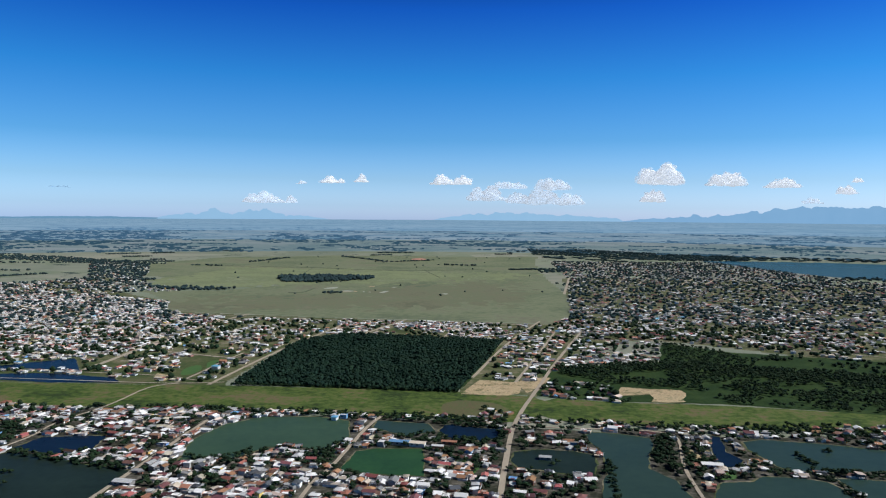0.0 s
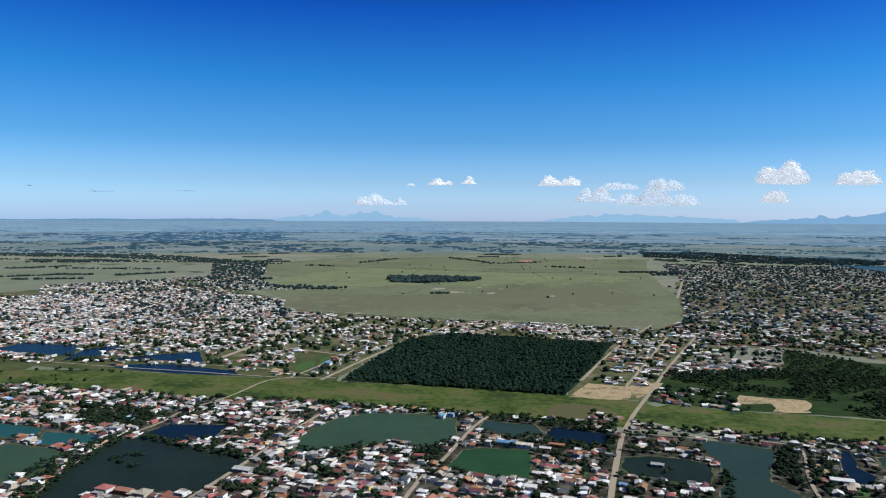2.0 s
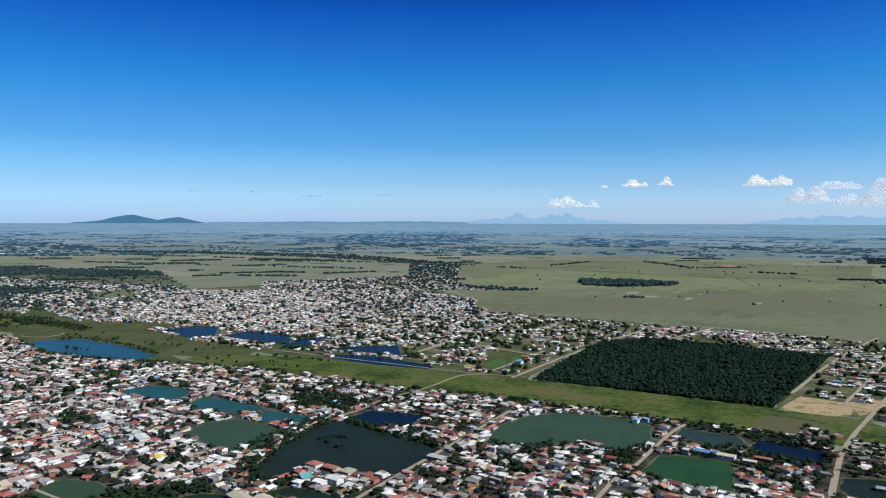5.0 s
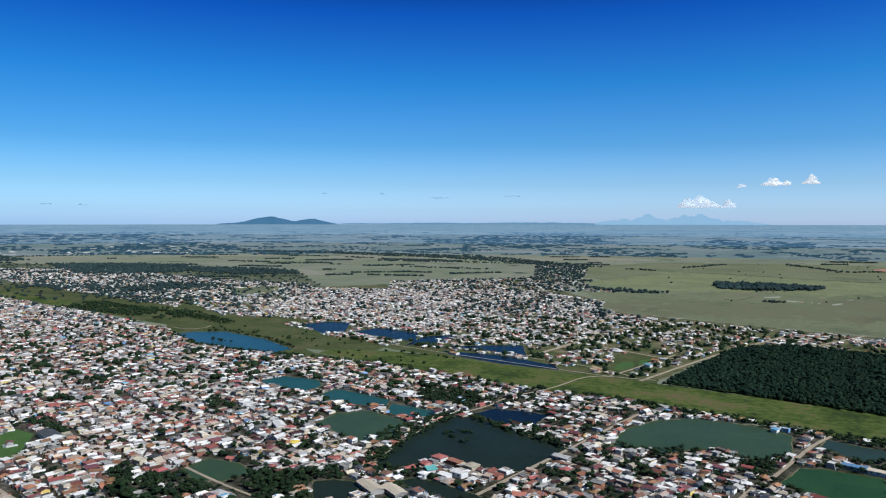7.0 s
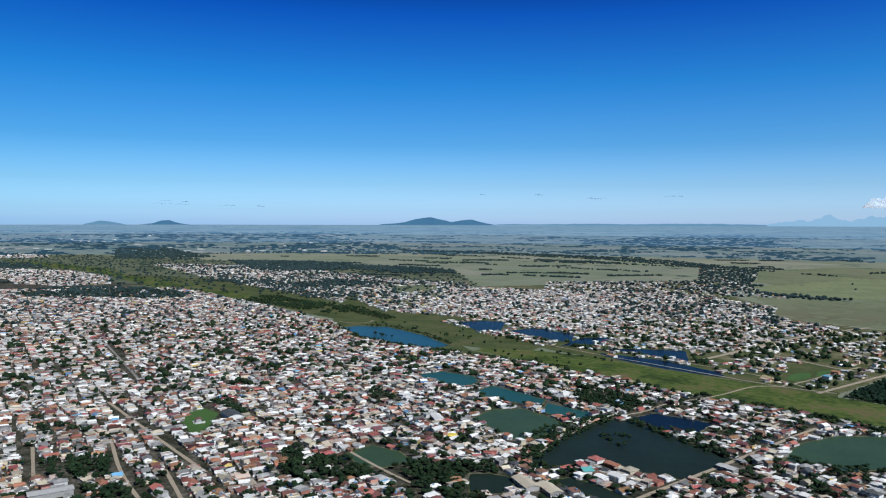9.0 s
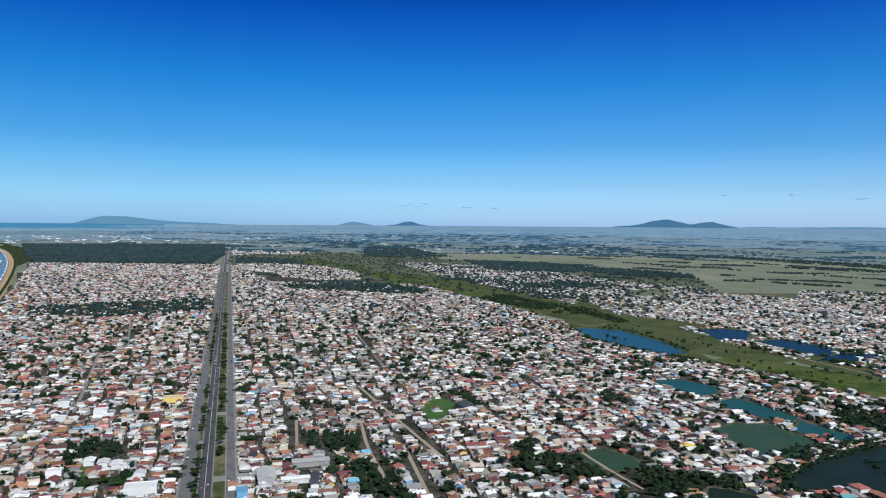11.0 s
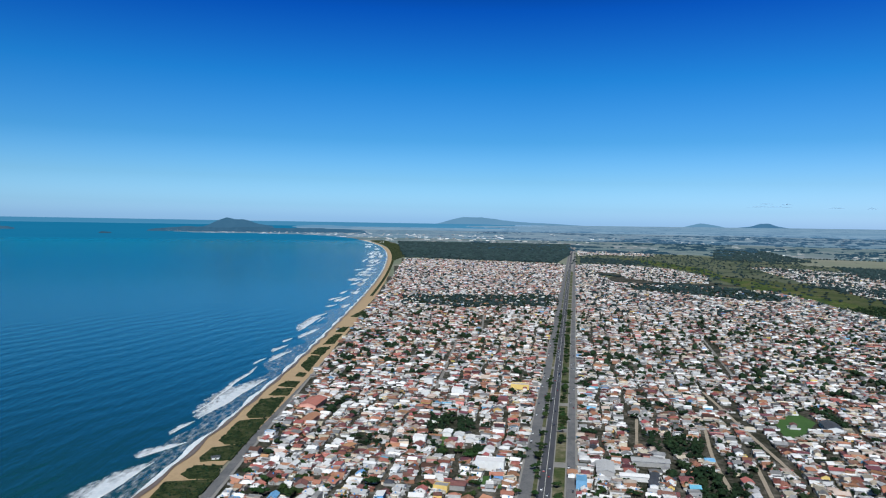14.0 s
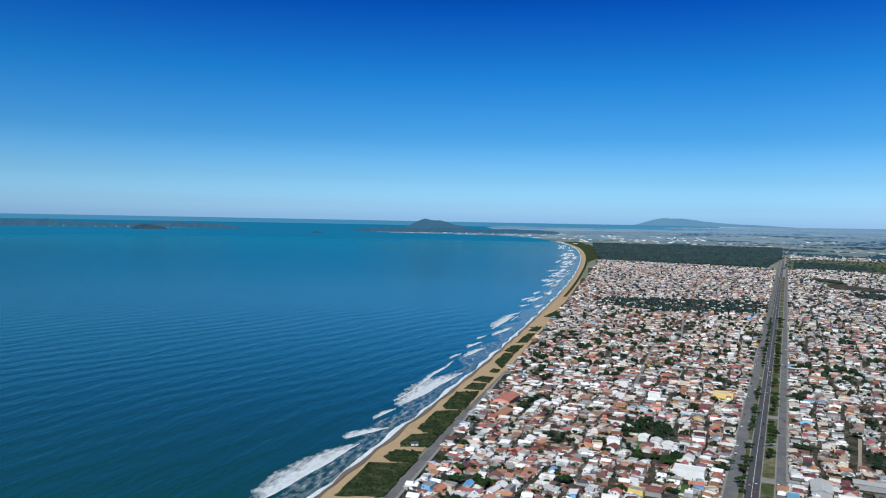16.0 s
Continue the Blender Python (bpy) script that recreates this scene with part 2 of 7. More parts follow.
M_DRY_GRASS = paint("dry_grass", ((0.116, 0.122, 0.074), (0.152, 0.150, 0.092), (0.136, 0.152, 0.086), (0.166, 0.160, 0.104)), (200, 14), 0.95, plan=True, contrast=1.6, spec=0.1)
M_BARE = paint("pale_sandy_soil", ((0.27, 0.29, 0.22), (0.36, 0.36, 0.29)), (20, 3), 0.95)
M_MEADOW = paint("marsh_grass", ((0.028, 0.046, 0.014), (0.055, 0.086, 0.018), (0.086, 0.116, 0.028), (0.135, 0.108, 0.056)), (90, 10), 0.95, bump=0.5, bump_size=2.0, contrast=2.2, spec=0.1)
M_MEADOW_FAR = paint("reed_grass", ((0.040, 0.056, 0.020), (0.070, 0.088, 0.032), (0.118, 0.106, 0.056)), (60, 8), 0.95, contrast=1.5, spec=0.1)
M_LAWN = paint("lawn", ((0.038, 0.092, 0.020), (0.062, 0.130, 0.030)), (30, 3), 0.95)
M_BROWN = paint("dry_reeds", ((0.06, 0.085, 0.022), (0.115, 0.085, 0.042), (0.07, 0.095, 0.026), (0.15, 0.10, 0.058)), (18, 3), 0.95, contrast=1.6)
M_SCRUB = paint("dune_scrub", ((0.012, 0.022, 0.008), (0.024, 0.038, 0.012), (0.045, 0.056, 0.020), (0.075, 0.072, 0.038)), (12, 1.6), 0.95, bump=0.9, bump_size=1.5, contrast=1.8, spec=0.1)
M_SAND = paint("beach_sand", ((0.34, 0.24, 0.130), (0.44, 0.315, 0.18), (0.39, 0.28, 0.16)), (30, 3), 0.95, bump=0.2, bump_size=1.0)
M_WET = paint("wet_sand", ((0.16, 0.125, 0.10), (0.21, 0.165, 0.13)), (20, 3), 0.45)
M_EARTH = paint("bare_earth", ((0.12, 0.125, 0.055), (0.34, 0.25, 0.135), (0.50, 0.375, 0.22), (0.26, 0.22, 0.115)), (24, 3), 0.95, bump=0.2, bump_size=1.0, contrast=2.1)
M_DIRT = paint("dirt_road_surface", ((0.24, 0.20, 0.15), (0.36, 0.30, 0.225), (0.31, 0.265, 0.20)), (14, 2), 0.95)
M_ASPHALT = paint("asphalt", ((0.10, 0.102, 0.105), (0.145, 0.145, 0.145), (0.19, 0.187, 0.18)), (26, 2), 0.85, contrast=1.5)
M_LANES = paint("dark_asphalt", ((0.052, 0.054, 0.062), (0.085, 0.087, 0.095)), (40, 3), 0.8)
M_PAVING = paint("concrete_paving", ((0.22, 0.21, 0.19), (0.30, 0.285, 0.26)), (15, 2), 0.9)
M_RED = paint("red_earth", ((0.36, 0.17, 0.12), (0.45, 0.24, 0.17)), (60, 8), 0.95)
M_STREET = paint("street_surface", ((0.13, 0.125, 0.115), (0.24, 0.225, 0.20), (0.19, 0.18, 0.165)), (60, 5), 0.95)
M_PAINT = paint("road_paint", ((0.6, 0.58, 0.5), (0.7, 0.68, 0.6)), (6, 1), 0.7)

M_SEA = water("sea_water", (0.0105, 0.074, 0.085), (0.0075, 0.056, 0.073), 900, 0.15, 0.5, 9.0, plan=True, along=0.3, spec=0.5, swell=42.0)
M_SEA.node_tree.nodes["Principled BSDF"].inputs["Specular Tint"].default_value = (0.30, 0.92, 1.0, 1)


def sky_sheen(m):
    """Shifts the base colour bluer along the bay, painting in far water's sky reflection."""
    n, l = m.node_tree.nodes, m.node_tree.links
    p = n["Principled BSDF"]
    old = p.inputs["Base Color"].links[0].from_socket
    co, sep, k, mix = n.new("ShaderNodeTexCoord"), n.new("ShaderNodeSeparateXYZ"), n.new("ShaderNodeMapRange"), n.new("ShaderNodeMix")
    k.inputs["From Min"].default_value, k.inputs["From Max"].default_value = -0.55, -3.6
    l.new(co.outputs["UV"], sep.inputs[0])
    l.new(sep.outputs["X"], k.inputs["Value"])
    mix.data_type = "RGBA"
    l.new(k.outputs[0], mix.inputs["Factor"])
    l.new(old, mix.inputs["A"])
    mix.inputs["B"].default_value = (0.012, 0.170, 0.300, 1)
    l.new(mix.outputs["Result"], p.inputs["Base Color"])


sky_sheen(M_SEA)
M_POND_GREEN = water("green_pond_water", (0.048, 0.086, 0.046), (0.033, 0.063, 0.038), 60, 0.2, 0.05, 1.5)
M_POND_BRIGHT = water("algae_pond_water", (0.030, 0.080, 0.030), (0.020, 0.056, 0.026), 40, 0.2, 0.05, 1.5)
M_POND_DARK = water("dark_pond_water", (0.020, 0.034, 0.026), (0.012, 0.021, 0.017), 60, 0.2, 0.05, 1.5)
M_POND_TEAL = water("teal_pond_water", (0.026, 0.092, 0.088), (0.018, 0.070, 0.070), 60, 0.2, 0.05, 1.5)
M_POND_GREY = water("grey_pond_water", (0.032, 0.058, 0.046), (0.023, 0.045, 0.039), 60, 0.2, 0.05, 1.5)
M_POND_BLUE = water("blue_pond_water", (0.008, 0.018, 0.036), (0.005, 0.013, 0.026), 50, 0.2, 0.05, 1.5)
M_POND_SKY = water("pale_blue_pond_water", (0.024, 0.085, 0.125), (0.018, 0.068, 0.104), 60, 0.2, 0.05, 1.5)

M_FOAM = paint("surf_foam", ((0.55, 0.60, 0.62), (0.80, 0.82, 0.82)), (5, 1.0), 0.9, bump=0.5, bump_size=1.2)


def foam_film(name, size, cover, fade=False, thin=0.7):
    """Broken foam: noise opens holes in it, so that the water shows through."""
    m = paint(name, ((0.50, 0.57, 0.62), (0.78, 0.80, 0.80)), (6, 1.2), 0.9)
    n, l = m.node_tree.nodes, m.node_tree.links
    co, mp, t, k = n.new("ShaderNodeTexCoord"), n.new("ShaderNodeMapping"), n.new("ShaderNodeTexNoise"), n.new("ShaderNodeMapRange")
    mp.inputs["Scale"].default_value = (0.35, 1, 1)
    t.inputs["Scale"].default_value, t.inputs["Detail"].default_value, t.inputs["Roughness"].default_value = 1 / size, 6, 0.65
    k.inputs["From Min"].default_value, k.inputs["From Max"].default_value = 0.50 - cover * 0.3, 0.82 - cover * 0.3
    k.inputs["To Max"].default_value = thin
    l.new(co.outputs["Object"], mp.inputs["Vector"])
    l.new(mp.outputs[0], t.inputs["Vector"])
    value = t.outputs["Fac"]
    if fade:  # thins out from the crest towards the beach, by the sheet's own map
        sep, add = n.new("ShaderNodeSeparateXYZ"), n.new("ShaderNodeMath")
        add.operation = "MULTIPLY_ADD"
        add.inputs[1].default_value = 0.42
        l.new(co.outputs["UV"], sep.inputs[0])
        l.new(sep.outputs["Y"], add.inputs[0])
        l.new(value, add.inputs[2])
        value = add.outputs[0]
    l.new(value, k.inputs["Value"])
    l.new(k.outputs[0], n["Principled BSDF"].inputs["Alpha"])
    return m


M_FILM = foam_film("thin_foam", 5.0, 0.22, thin=0.55)
M_WASH = foam_film("streaky_foam", 6.0, 0.30, True, 0.95)

ROOFS = {
    "terracotta": ribbed(paint("terracotta_tiles", ((0.27, 0.108, 0.070), (0.41, 0.180, 0.120), (0.31, 0.14, 0.09)), (5, 0.6), 0.85, vary="object"), 0.25),
    "brown": ribbed(paint("brown_tiles", ((0.105, 0.046, 0.042), (0.19, 0.085, 0.072), (0.16, 0.08, 0.06)), (5, 0.6), 0.85, vary="object"), 0.25),
    "grey": ribbed(paint("grey_fibre_cement", ((0.24, 0.238, 0.235), (0.44, 0.435, 0.425), (0.28, 0.275, 0.27)), (4, 0.6), 0.9, vary="object"), 0.2),
    "white": ribbed(paint("white_roof_sheet", ((0.66, 0.65, 0.635), (0.82, 0.80, 0.77), (0.74, 0.73, 0.71)), (4, 0.8), 0.7, vary="object", spread=0.06), 0.25, 0.3),
    "sand": ribbed(paint("sand_coloured_tiles", ((0.40, 0.325, 0.25), (0.58, 0.49, 0.40), (0.48, 0.39, 0.29)), (5, 0.6), 0.85, vary="object"), 0.25),
    "dark": ribbed(paint("dark_roof_sheet", ((0.045, 0.05, 0.06), (0.085, 0.09, 0.10)), (4, 0.6), 0.8, vary="object"), 0.25),
    "turquoise": ribbed(paint("turquoise_roof_sheet", ((0.12, 0.46, 0.40), (0.20, 0.58, 0.52)), (4, 0.6), 0.7, vary="object"), 0.25),
    "yellow": ribbed(paint("yellow_roof_sheet", ((0.62, 0.55, 0.06), (0.74, 0.66, 0.10)), (4, 0.6), 0.7, vary="object"), 0.25),
    "blue": ribbed(paint("blue_roof_sheet", ((0.10, 0.27, 0.45), (0.20, 0.42, 0.60)), (4, 0.6), 0.7, vary="object"), 0.25),
}
WALLS = {
    "white": paint("white_plaster", ((0.62, 0.61, 0.58), (0.80, 0.79, 0.76)), (3, 0.5), 0.9, vary="object", spread=0.05),
    "cream": paint("cream_plaster", ((0.52, 0.44, 0.32), (0.66, 0.57, 0.43)), (3, 0.5), 0.9, vary="object", spread=0.07),
    "grey": paint("bare_render", ((0.24, 0.235, 0.225), (0.37, 0.36, 0.34)), (3, 0.5), 0.95, vary="object", spread=0.08),
    "brick": paint("bare_brick", ((0.26, 0.12, 0.075), (0.36, 0.18, 0.115)), (3, 0.4), 0.95, vary="object", spread=0.08),
    "yellow": paint("yellow_plaster", ((0.60, 0.44, 0.12), (0.70, 0.53, 0.18)), (3, 0.5), 0.9, vary="object", spread=0.06),
    "pink": paint("pink_plaster", ((0.55, 0.26, 0.20), (0.64, 0.34, 0.27)), (3, 0.5), 0.9, vary="object", spread=0.06),
    "blue": paint("blue_plaster", ((0.13, 0.28, 0.50), (0.22, 0.40, 0.62)), (3, 0.5), 0.9, vary="object", spread=0.06),
}
# the same surfaces for joined rows of houses, where each island has its own shade
M_ROW = [paint("row_" + k, c, (5, 0.6), 0.85, vary="island", spread=s) for k, c, s in (
    ("terracotta", ((0.27, 0.108, 0.070), (0.41, 0.180, 0.120)), 0.17), ("brown", ((0.105, 0.046, 0.042), (0.19, 0.085, 0.072)), 0.22),
    ("grey", ((0.24, 0.238, 0.235), (0.44, 0.435, 0.425)), 0.24), ("white", ((0.68, 0.665, 0.645), (0.83, 0.81, 0.78)), 0.08),
    ("sand", ((0.40, 0.325, 0.25), (0.58, 0.49, 0.40)), 0.16), ("dark", ((0.045, 0.05, 0.06), (0.085, 0.09, 0.10)), 0.12), ("blue", ((0.10, 0.27, 0.45), (0.20, 0.42, 0.60)), 0.12),
    ("wall_white", ((0.56, 0.55, 0.53), (0.78, 0.77, 0.74)), 0.13), ("wall_cream", ((0.52, 0.44, 0.32), (0.66, 0.57, 0.43)), 0.08),
    ("wall_grey", ((0.24, 0.235, 0.225), (0.37, 0.36, 0.34)), 0.2), ("wall_brick", ((0.26, 0.12, 0.075), (0.36, 0.18, 0.115)), 0.10),
    ("wall_yellow", ((0.60, 0.44, 0.12), (0.70, 0.53, 0.18)), 0.10), ("wall_pink", ((0.55, 0.26, 0.20), (0.64, 0.34, 0.27)), 0.10), ("wall_blue", ((0.13, 0.28, 0.50), (0.22, 0.40, 0.62)), 0.10))]
ROOF_ORDER = [k for k in ROOFS if k not in ("turquoise", "yellow")]
WALL_ORDER = list(WALLS)
M_GLASS = paint("window_glass", ((0.03, 0.04, 0.05), (0.06, 0.075, 0.09)), (2, 0.5), 0.15, spec=0.5)
M_DOOR = paint("brown_door_wood", ((0.12, 0.07, 0.04), (0.18, 0.11, 0.06)), (1, 0.2), 0.7)
M_TANK = paint("blue_tank_plastic", ((0.06, 0.22, 0.50), (0.10, 0.30, 0.60)), (1, 0.2), 0.5)
M_LEAF = paint("leaves", ((0.011, 0.024, 0.008), (0.022, 0.044, 0.013), (0.038, 0.062, 0.018)), (2.5, 0.5), 0.8, vary="object", spread=0.15, spec=0.1)
M_LEAVES = paint("woodland_leaves", ((0.008, 0.018, 0.009), (0.016, 0.032, 0.014), (0.030, 0.050, 0.020)), (30, 2.5), 0.85, vary="island", spread=0.12, spec=0.1)
# a little haze is painted in: leaf colour lifted towards blue-green
M_FOREST = paint("hazed_forest_leaves", ((0.007, 0.018, 0.013), (0.013, 0.029, 0.019), (0.024, 0.043, 0.025)), (40, 3), 0.9, vary="island", spread=0.10, spec=0.05)
M_THICKET = paint("thicket_floor", ((0.012, 0.028, 0.010), (0.026, 0.048, 0.016), (0.05, 0.075, 0.024)), (45, 5), 0.95, spec=0.05)
# leaf colour made paler and bluer to paint in the haze over the plain
M_FAR_LEAVES = paint("hazed_woodland_leaves", ((0.022, 0.041, 0.043), (0.038, 0.060, 0.060)), (60, 6), 0.9, vary="island", spread=0.12, spec=0.0)
M_BARK = paint("bark", ((0.09, 0.07, 0.05), (0.16, 0.125, 0.09)), (1, 0.2), 0.9)
M_TYRE = paint("tyre_rubber", ((0.015, 0.015, 0.016), (0.03, 0.03, 0.03)), (0.5, 0.1), 0.8)
M_CARS = [paint("car_paint_" + k, (c, tuple(v * 1.15 for v in c)), (2, 0.5), 0.25, spec=0.5) for k, c in (("white", (0.70, 0.70, 0.70)), ("silver", (0.38, 0.39, 0.40)), ("black", (0.02, 0.02, 0.022)), ("red", (0.35, 0.03, 0.025)))]
# vapour glows to stand in for sunlight scattered inside the clouds
M_CLOUD = paint("cloud_vapour", ((0.50, 0.51, 0.53), (0.58, 0.585, 0.595)), (120, 30), 1.0, spec=0.0, glow=1.15)
M_CLOUD_FAINT = paint("thin_cloud_vapour", ((0.33, 0.39, 0.45), (0.39, 0.43, 0.48)), (90, 20), 1.0, spec=0.0, glow=1.45)
M_CLOUD_EDGE = paint("cloud_fringe", ((0.34, 0.37, 0.41), (0.40, 0.42, 0.45)), (90, 20), 1.0, spec=0.0, glow=1.4)
M_CLOUD_EDGE.node_tree.nodes["Principled BSDF"].inputs["Alpha"].default_value = 0.22
M_CLOUD_FAINT.node_tree.nodes["Principled BSDF"].inputs["Alpha"].default_value = 0.5
M_WISP = paint("thin_grey_vapour", ((0.16, 0.26, 0.38), (0.20, 0.30, 0.42)), (60, 15), 1.0, spec=0.0, glow=1.0)
M_WISP.node_tree.nodes["Principled BSDF"].inputs["Alpha"].default_value = 0.10
# far hills, capes and rocks glow unlit; their blues hold the painted haze
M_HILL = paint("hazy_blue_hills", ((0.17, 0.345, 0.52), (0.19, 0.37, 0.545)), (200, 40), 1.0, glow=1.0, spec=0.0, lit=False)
M_HILL_NEAR = paint("hazed_dark_hills", ((0.075, 0.205, 0.36), (0.105, 0.245, 0.40)), (120, 25), 1.0, glow=1.0, spec=0.0, lit=False)
M_MOUNTAIN = paint("hazed_pale_mountains", ((0.25, 0.46, 0.70), (0.28, 0.49, 0.73)), (300, 60), 1.0, glow=1.0, spec=0.0, lit=False)
M_MOUNTAIN_FAINT = paint("hazed_faint_mountains", ((0.34, 0.57, 0.80), (0.37, 0.60, 0.82)), (300, 60), 1.0, glow=1.0, spec=0.0, lit=False)
M_CAPE = paint("hazed_cape_woods", ((0.042, 0.128, 0.220), (0.085, 0.190, 0.290)), (70, 16), 1.0, glow=1.0, spec=0.0, lit=False)
M_CAPE_HILL = paint("hazed_cape_hill_woods", ((0.060, 0.165, 0.275), (0.080, 0.195, 0.305)), (120, 25), 1.0, glow=1.0, spec=0.0, lit=False)
M_ROCK = paint("hazed_island_rock", ((0.016, 0.062, 0.115), (0.060, 0.115, 0.165), (0.018, 0.066, 0.120)), (50, 10), 1.0, glow=1.0, spec=0.0, lit=False)


# ---- the lie of the land ----
# The plan is flat; one unit is PLAN metres. Past FLAT units the land draws together and rises gently, so that the whole distance fits inside the rim.
FLAT, DEPTH = 2300.0, 1540.0
EYE_AZIMUTH = (-180.0, -104.0, -92.0, -76.0, -57.0, -27.0, 0.0, 60.0, 180.0)
EYE_HEIGHT = (176.0, 175.5, 177.5, 181.0, 184.0, 191.0, 200.0, 199.0, 176.0)


def land(points, lift=0.0):
    """Plan points (x, y or x, y, z) to places on the land, in metres."""
    p = np.asarray(points, float)
    if p.shape[1] == 2:
        p = np.column_stack([p, np.zeros(len(p))])
    d = np.maximum(np.hypot(p[:, 0], p[:, 1]), 1e-6)
    r = np.where(d > FLAT, FLAT + DEPTH * (1 - np.exp(-(d - FLAT) / DEPTH)), d)
    k = r / d
    h = np.interp(np.degrees(np.arctan2(p[:, 0], p[:, 1])), EYE_AZIMUTH, EYE_HEIGHT)
    return PLAN * np.column_stack([p[:, 0] * k, p[:, 1] * k, h * (1 - k) + (p[:, 2] + lift) * k])


def inside(poly, p):
    """Which of the plan points p lie in the polygon."""
    p, poly = np.asarray(p, float), np.asarray(poly, float)
    x, y = p[:, 0], p[:, 1]
    hit = np.zeros(len(p), bool)
    for (x0, y0), (x1, y1) in zip(poly, np.roll(poly, -1, 0)):
        if y0 != y1:
            hit ^= ((y0 > y) != (y1 > y)) & (x < (x1 - x0) * (y - y0) / (y1 - y0) + x0)
    return hit


def off_line(line, p):
    """How far the plan points p are from a line of points."""
    p, best = np.asarray(p, float)[:, :2], None
    for a, b in zip(np.asarray(line, float)[:-1], np.asarray(line, float)[1:]):
        u = np.clip(((p - a) @ (b - a)) / ((b - a) @ (b - a)), 0, 1)
        d = np.hypot(*(p - a - u[:, None] * (b - a)).T)
        best = d if best is None else np.minimum(best, d)
    return best


def mesh_of(name, verts, faces, mats, index=None, smooth=False, uv=None):
    """A mesh from arrays: faces are rows of three or four corners."""
    me = bpy.data.meshes.new(name)
    verts, faces = np.asarray(verts, np.float32), np.asarray(faces, np.int32)
    k = faces.shape[1]
    me.vertices.add(len(verts))
    me.vertices.foreach_set("co", verts.ravel())
    me.loops.add(faces.size)
    me.loops.foreach_set("vertex_index", faces.ravel())
    me.polygons.add(len(faces))
    me.polygons.foreach_set("loop_start", np.arange(0, faces.size, k, dtype=np.int32))
    me.polygons.foreach_set("loop_total", np.full(len(faces), k, np.int32))
    for m in mats:
        me.materials.append(m)
    if index is not None:
        me.polygons.foreach_set("material_index", np.asarray(index, np.int32))
    me.polygons.foreach_set("use_smooth", np.full(len(faces), smooth))
    if uv is not None:
        me.uv_layers.new(name="plan").data.foreach_set("uv", np.asarray(uv, np.float32)[faces.ravel()].ravel())
    me.update(calc_edges=True)
    me.validate()
    return me


def setting(name, me, label, category):
    return tagged(new(name, me), label, category, kind="structure")


def horizon(azimuths):
    """How far the land and the sea reach, so that their rim lies a little under the eye's level."""
    return 188.0 / np.tan(np.radians(np.interp(azimuths, (-140, -80, -62, -45, -28, 40, 214), (0.28, 0.27, 0.15, 0.08, 0.03, 0.03, 0.28))))


def sheet(name, azimuths, dists, mat, label, category, keep=None, lift=0.0, rim=False):
    """A part of the land's sheet, ring by ring; keep: which plan points belong to it; rim: the last ring lies on the horizon."""
    a, d = np.meshgrid(np.radians(azimuths), dists)
    if rim:
        d = dists[0] * (horizon(azimuths)[None, :] / dists[0]) ** np.linspace(0, 1, len(dists))[:, None]
    plan = np.column_stack([(np.sin(a) * d).ravel(), (np.cos(a) * d).ravel()])
    rows, cols = a.shape
    i = np.arange(rows * cols).reshape(rows, cols)
    f = np.stack([i[:-1, :-1], i[1:, :-1], i[1:, 1:], i[:-1, 1:]], -1).reshape(-1, 4)[:, ::-1]
    if keep is not None:
        f = f[keep(plan[f].mean(1))]
    lift = lift(plan) if callable(lift) else lift
    return setting(name, mesh_of(name, land(plan, lift), f, [mat], uv=plan / 1000), label, category)


def rounded(points, times=2, closed=True):
    p = np.asarray(points, float)
    for _ in range(times):
        q = np.roll(p, -1, 0) if closed else p[1:]
        o = p if closed else p[:-1]
        new_p = np.stack([0.75 * o + 0.25 * q, 0.25 * o + 0.75 * q], 1).reshape(-1, 2)
        p = new_p if closed else np.vstack([p[:1], new_p, p[-1:]])
    return p


def ragged(p, size, seed):
    """An outline with the small bays and points of a natural edge."""
    out = []
    for i, (a, b) in enumerate(zip(p, np.roll(p, -1, 0))):
        n = max(1, int(np.hypot(*(b - a)) / (size * 2.5)))
        for j in range(n):
            q = a + (b - a) * j / n
            v = noise.noise_vector(Vector((q[0] / size / 4, q[1] / size / 4, seed)))
            out.append((q[0] + v[0] * size, q[1] + v[1] * size))
    return np.array(out)


def patch(name, points, mat, label, category, lift=0.1, rough=1.0, times=2, skirt=0.0):
    """A flat piece of ground, water or lawn with a rounded, slightly ragged outline; skirt: how deep its rim goes down."""
    p = rounded(points, times) if times else np.asarray(points, float)
    if rough:
        p = ragged(p, rough, len(name))
    bm = bmesh.new()
    vs = [bm.verts.new(v) for v in land(p, lift)]
    f = bm.faces.new(vs)
    if f.normal.z < 0:
        f.normal_flip()
    f.normal_update()
    if f.normal.z < 0:
        f.normal_flip()
    if skirt:
        low = [bm.verts.new((v.co.x, v.co.y, v.co.z - skirt)) for v in vs]
        for i in range(len(vs)):
            j = (i + 1) % len(vs)
            bm.faces.new((vs[i], vs[j], low[j], low[i]))
    bmesh.ops.triangulate(bm, faces=[f])
    uv = bm.loops.layers.uv.new("plan")
    for face in bm.faces:
        for lp in face.loops:
            lp[uv].uv = (lp.vert.co.x / 1250, lp.vert.co.y / 1250)
    me = bpy.data.meshes.new(name)
    bm.to_mesh(me)
    bm.free()
    me.materials.append(mat)
    return setting(name, me, label, category)


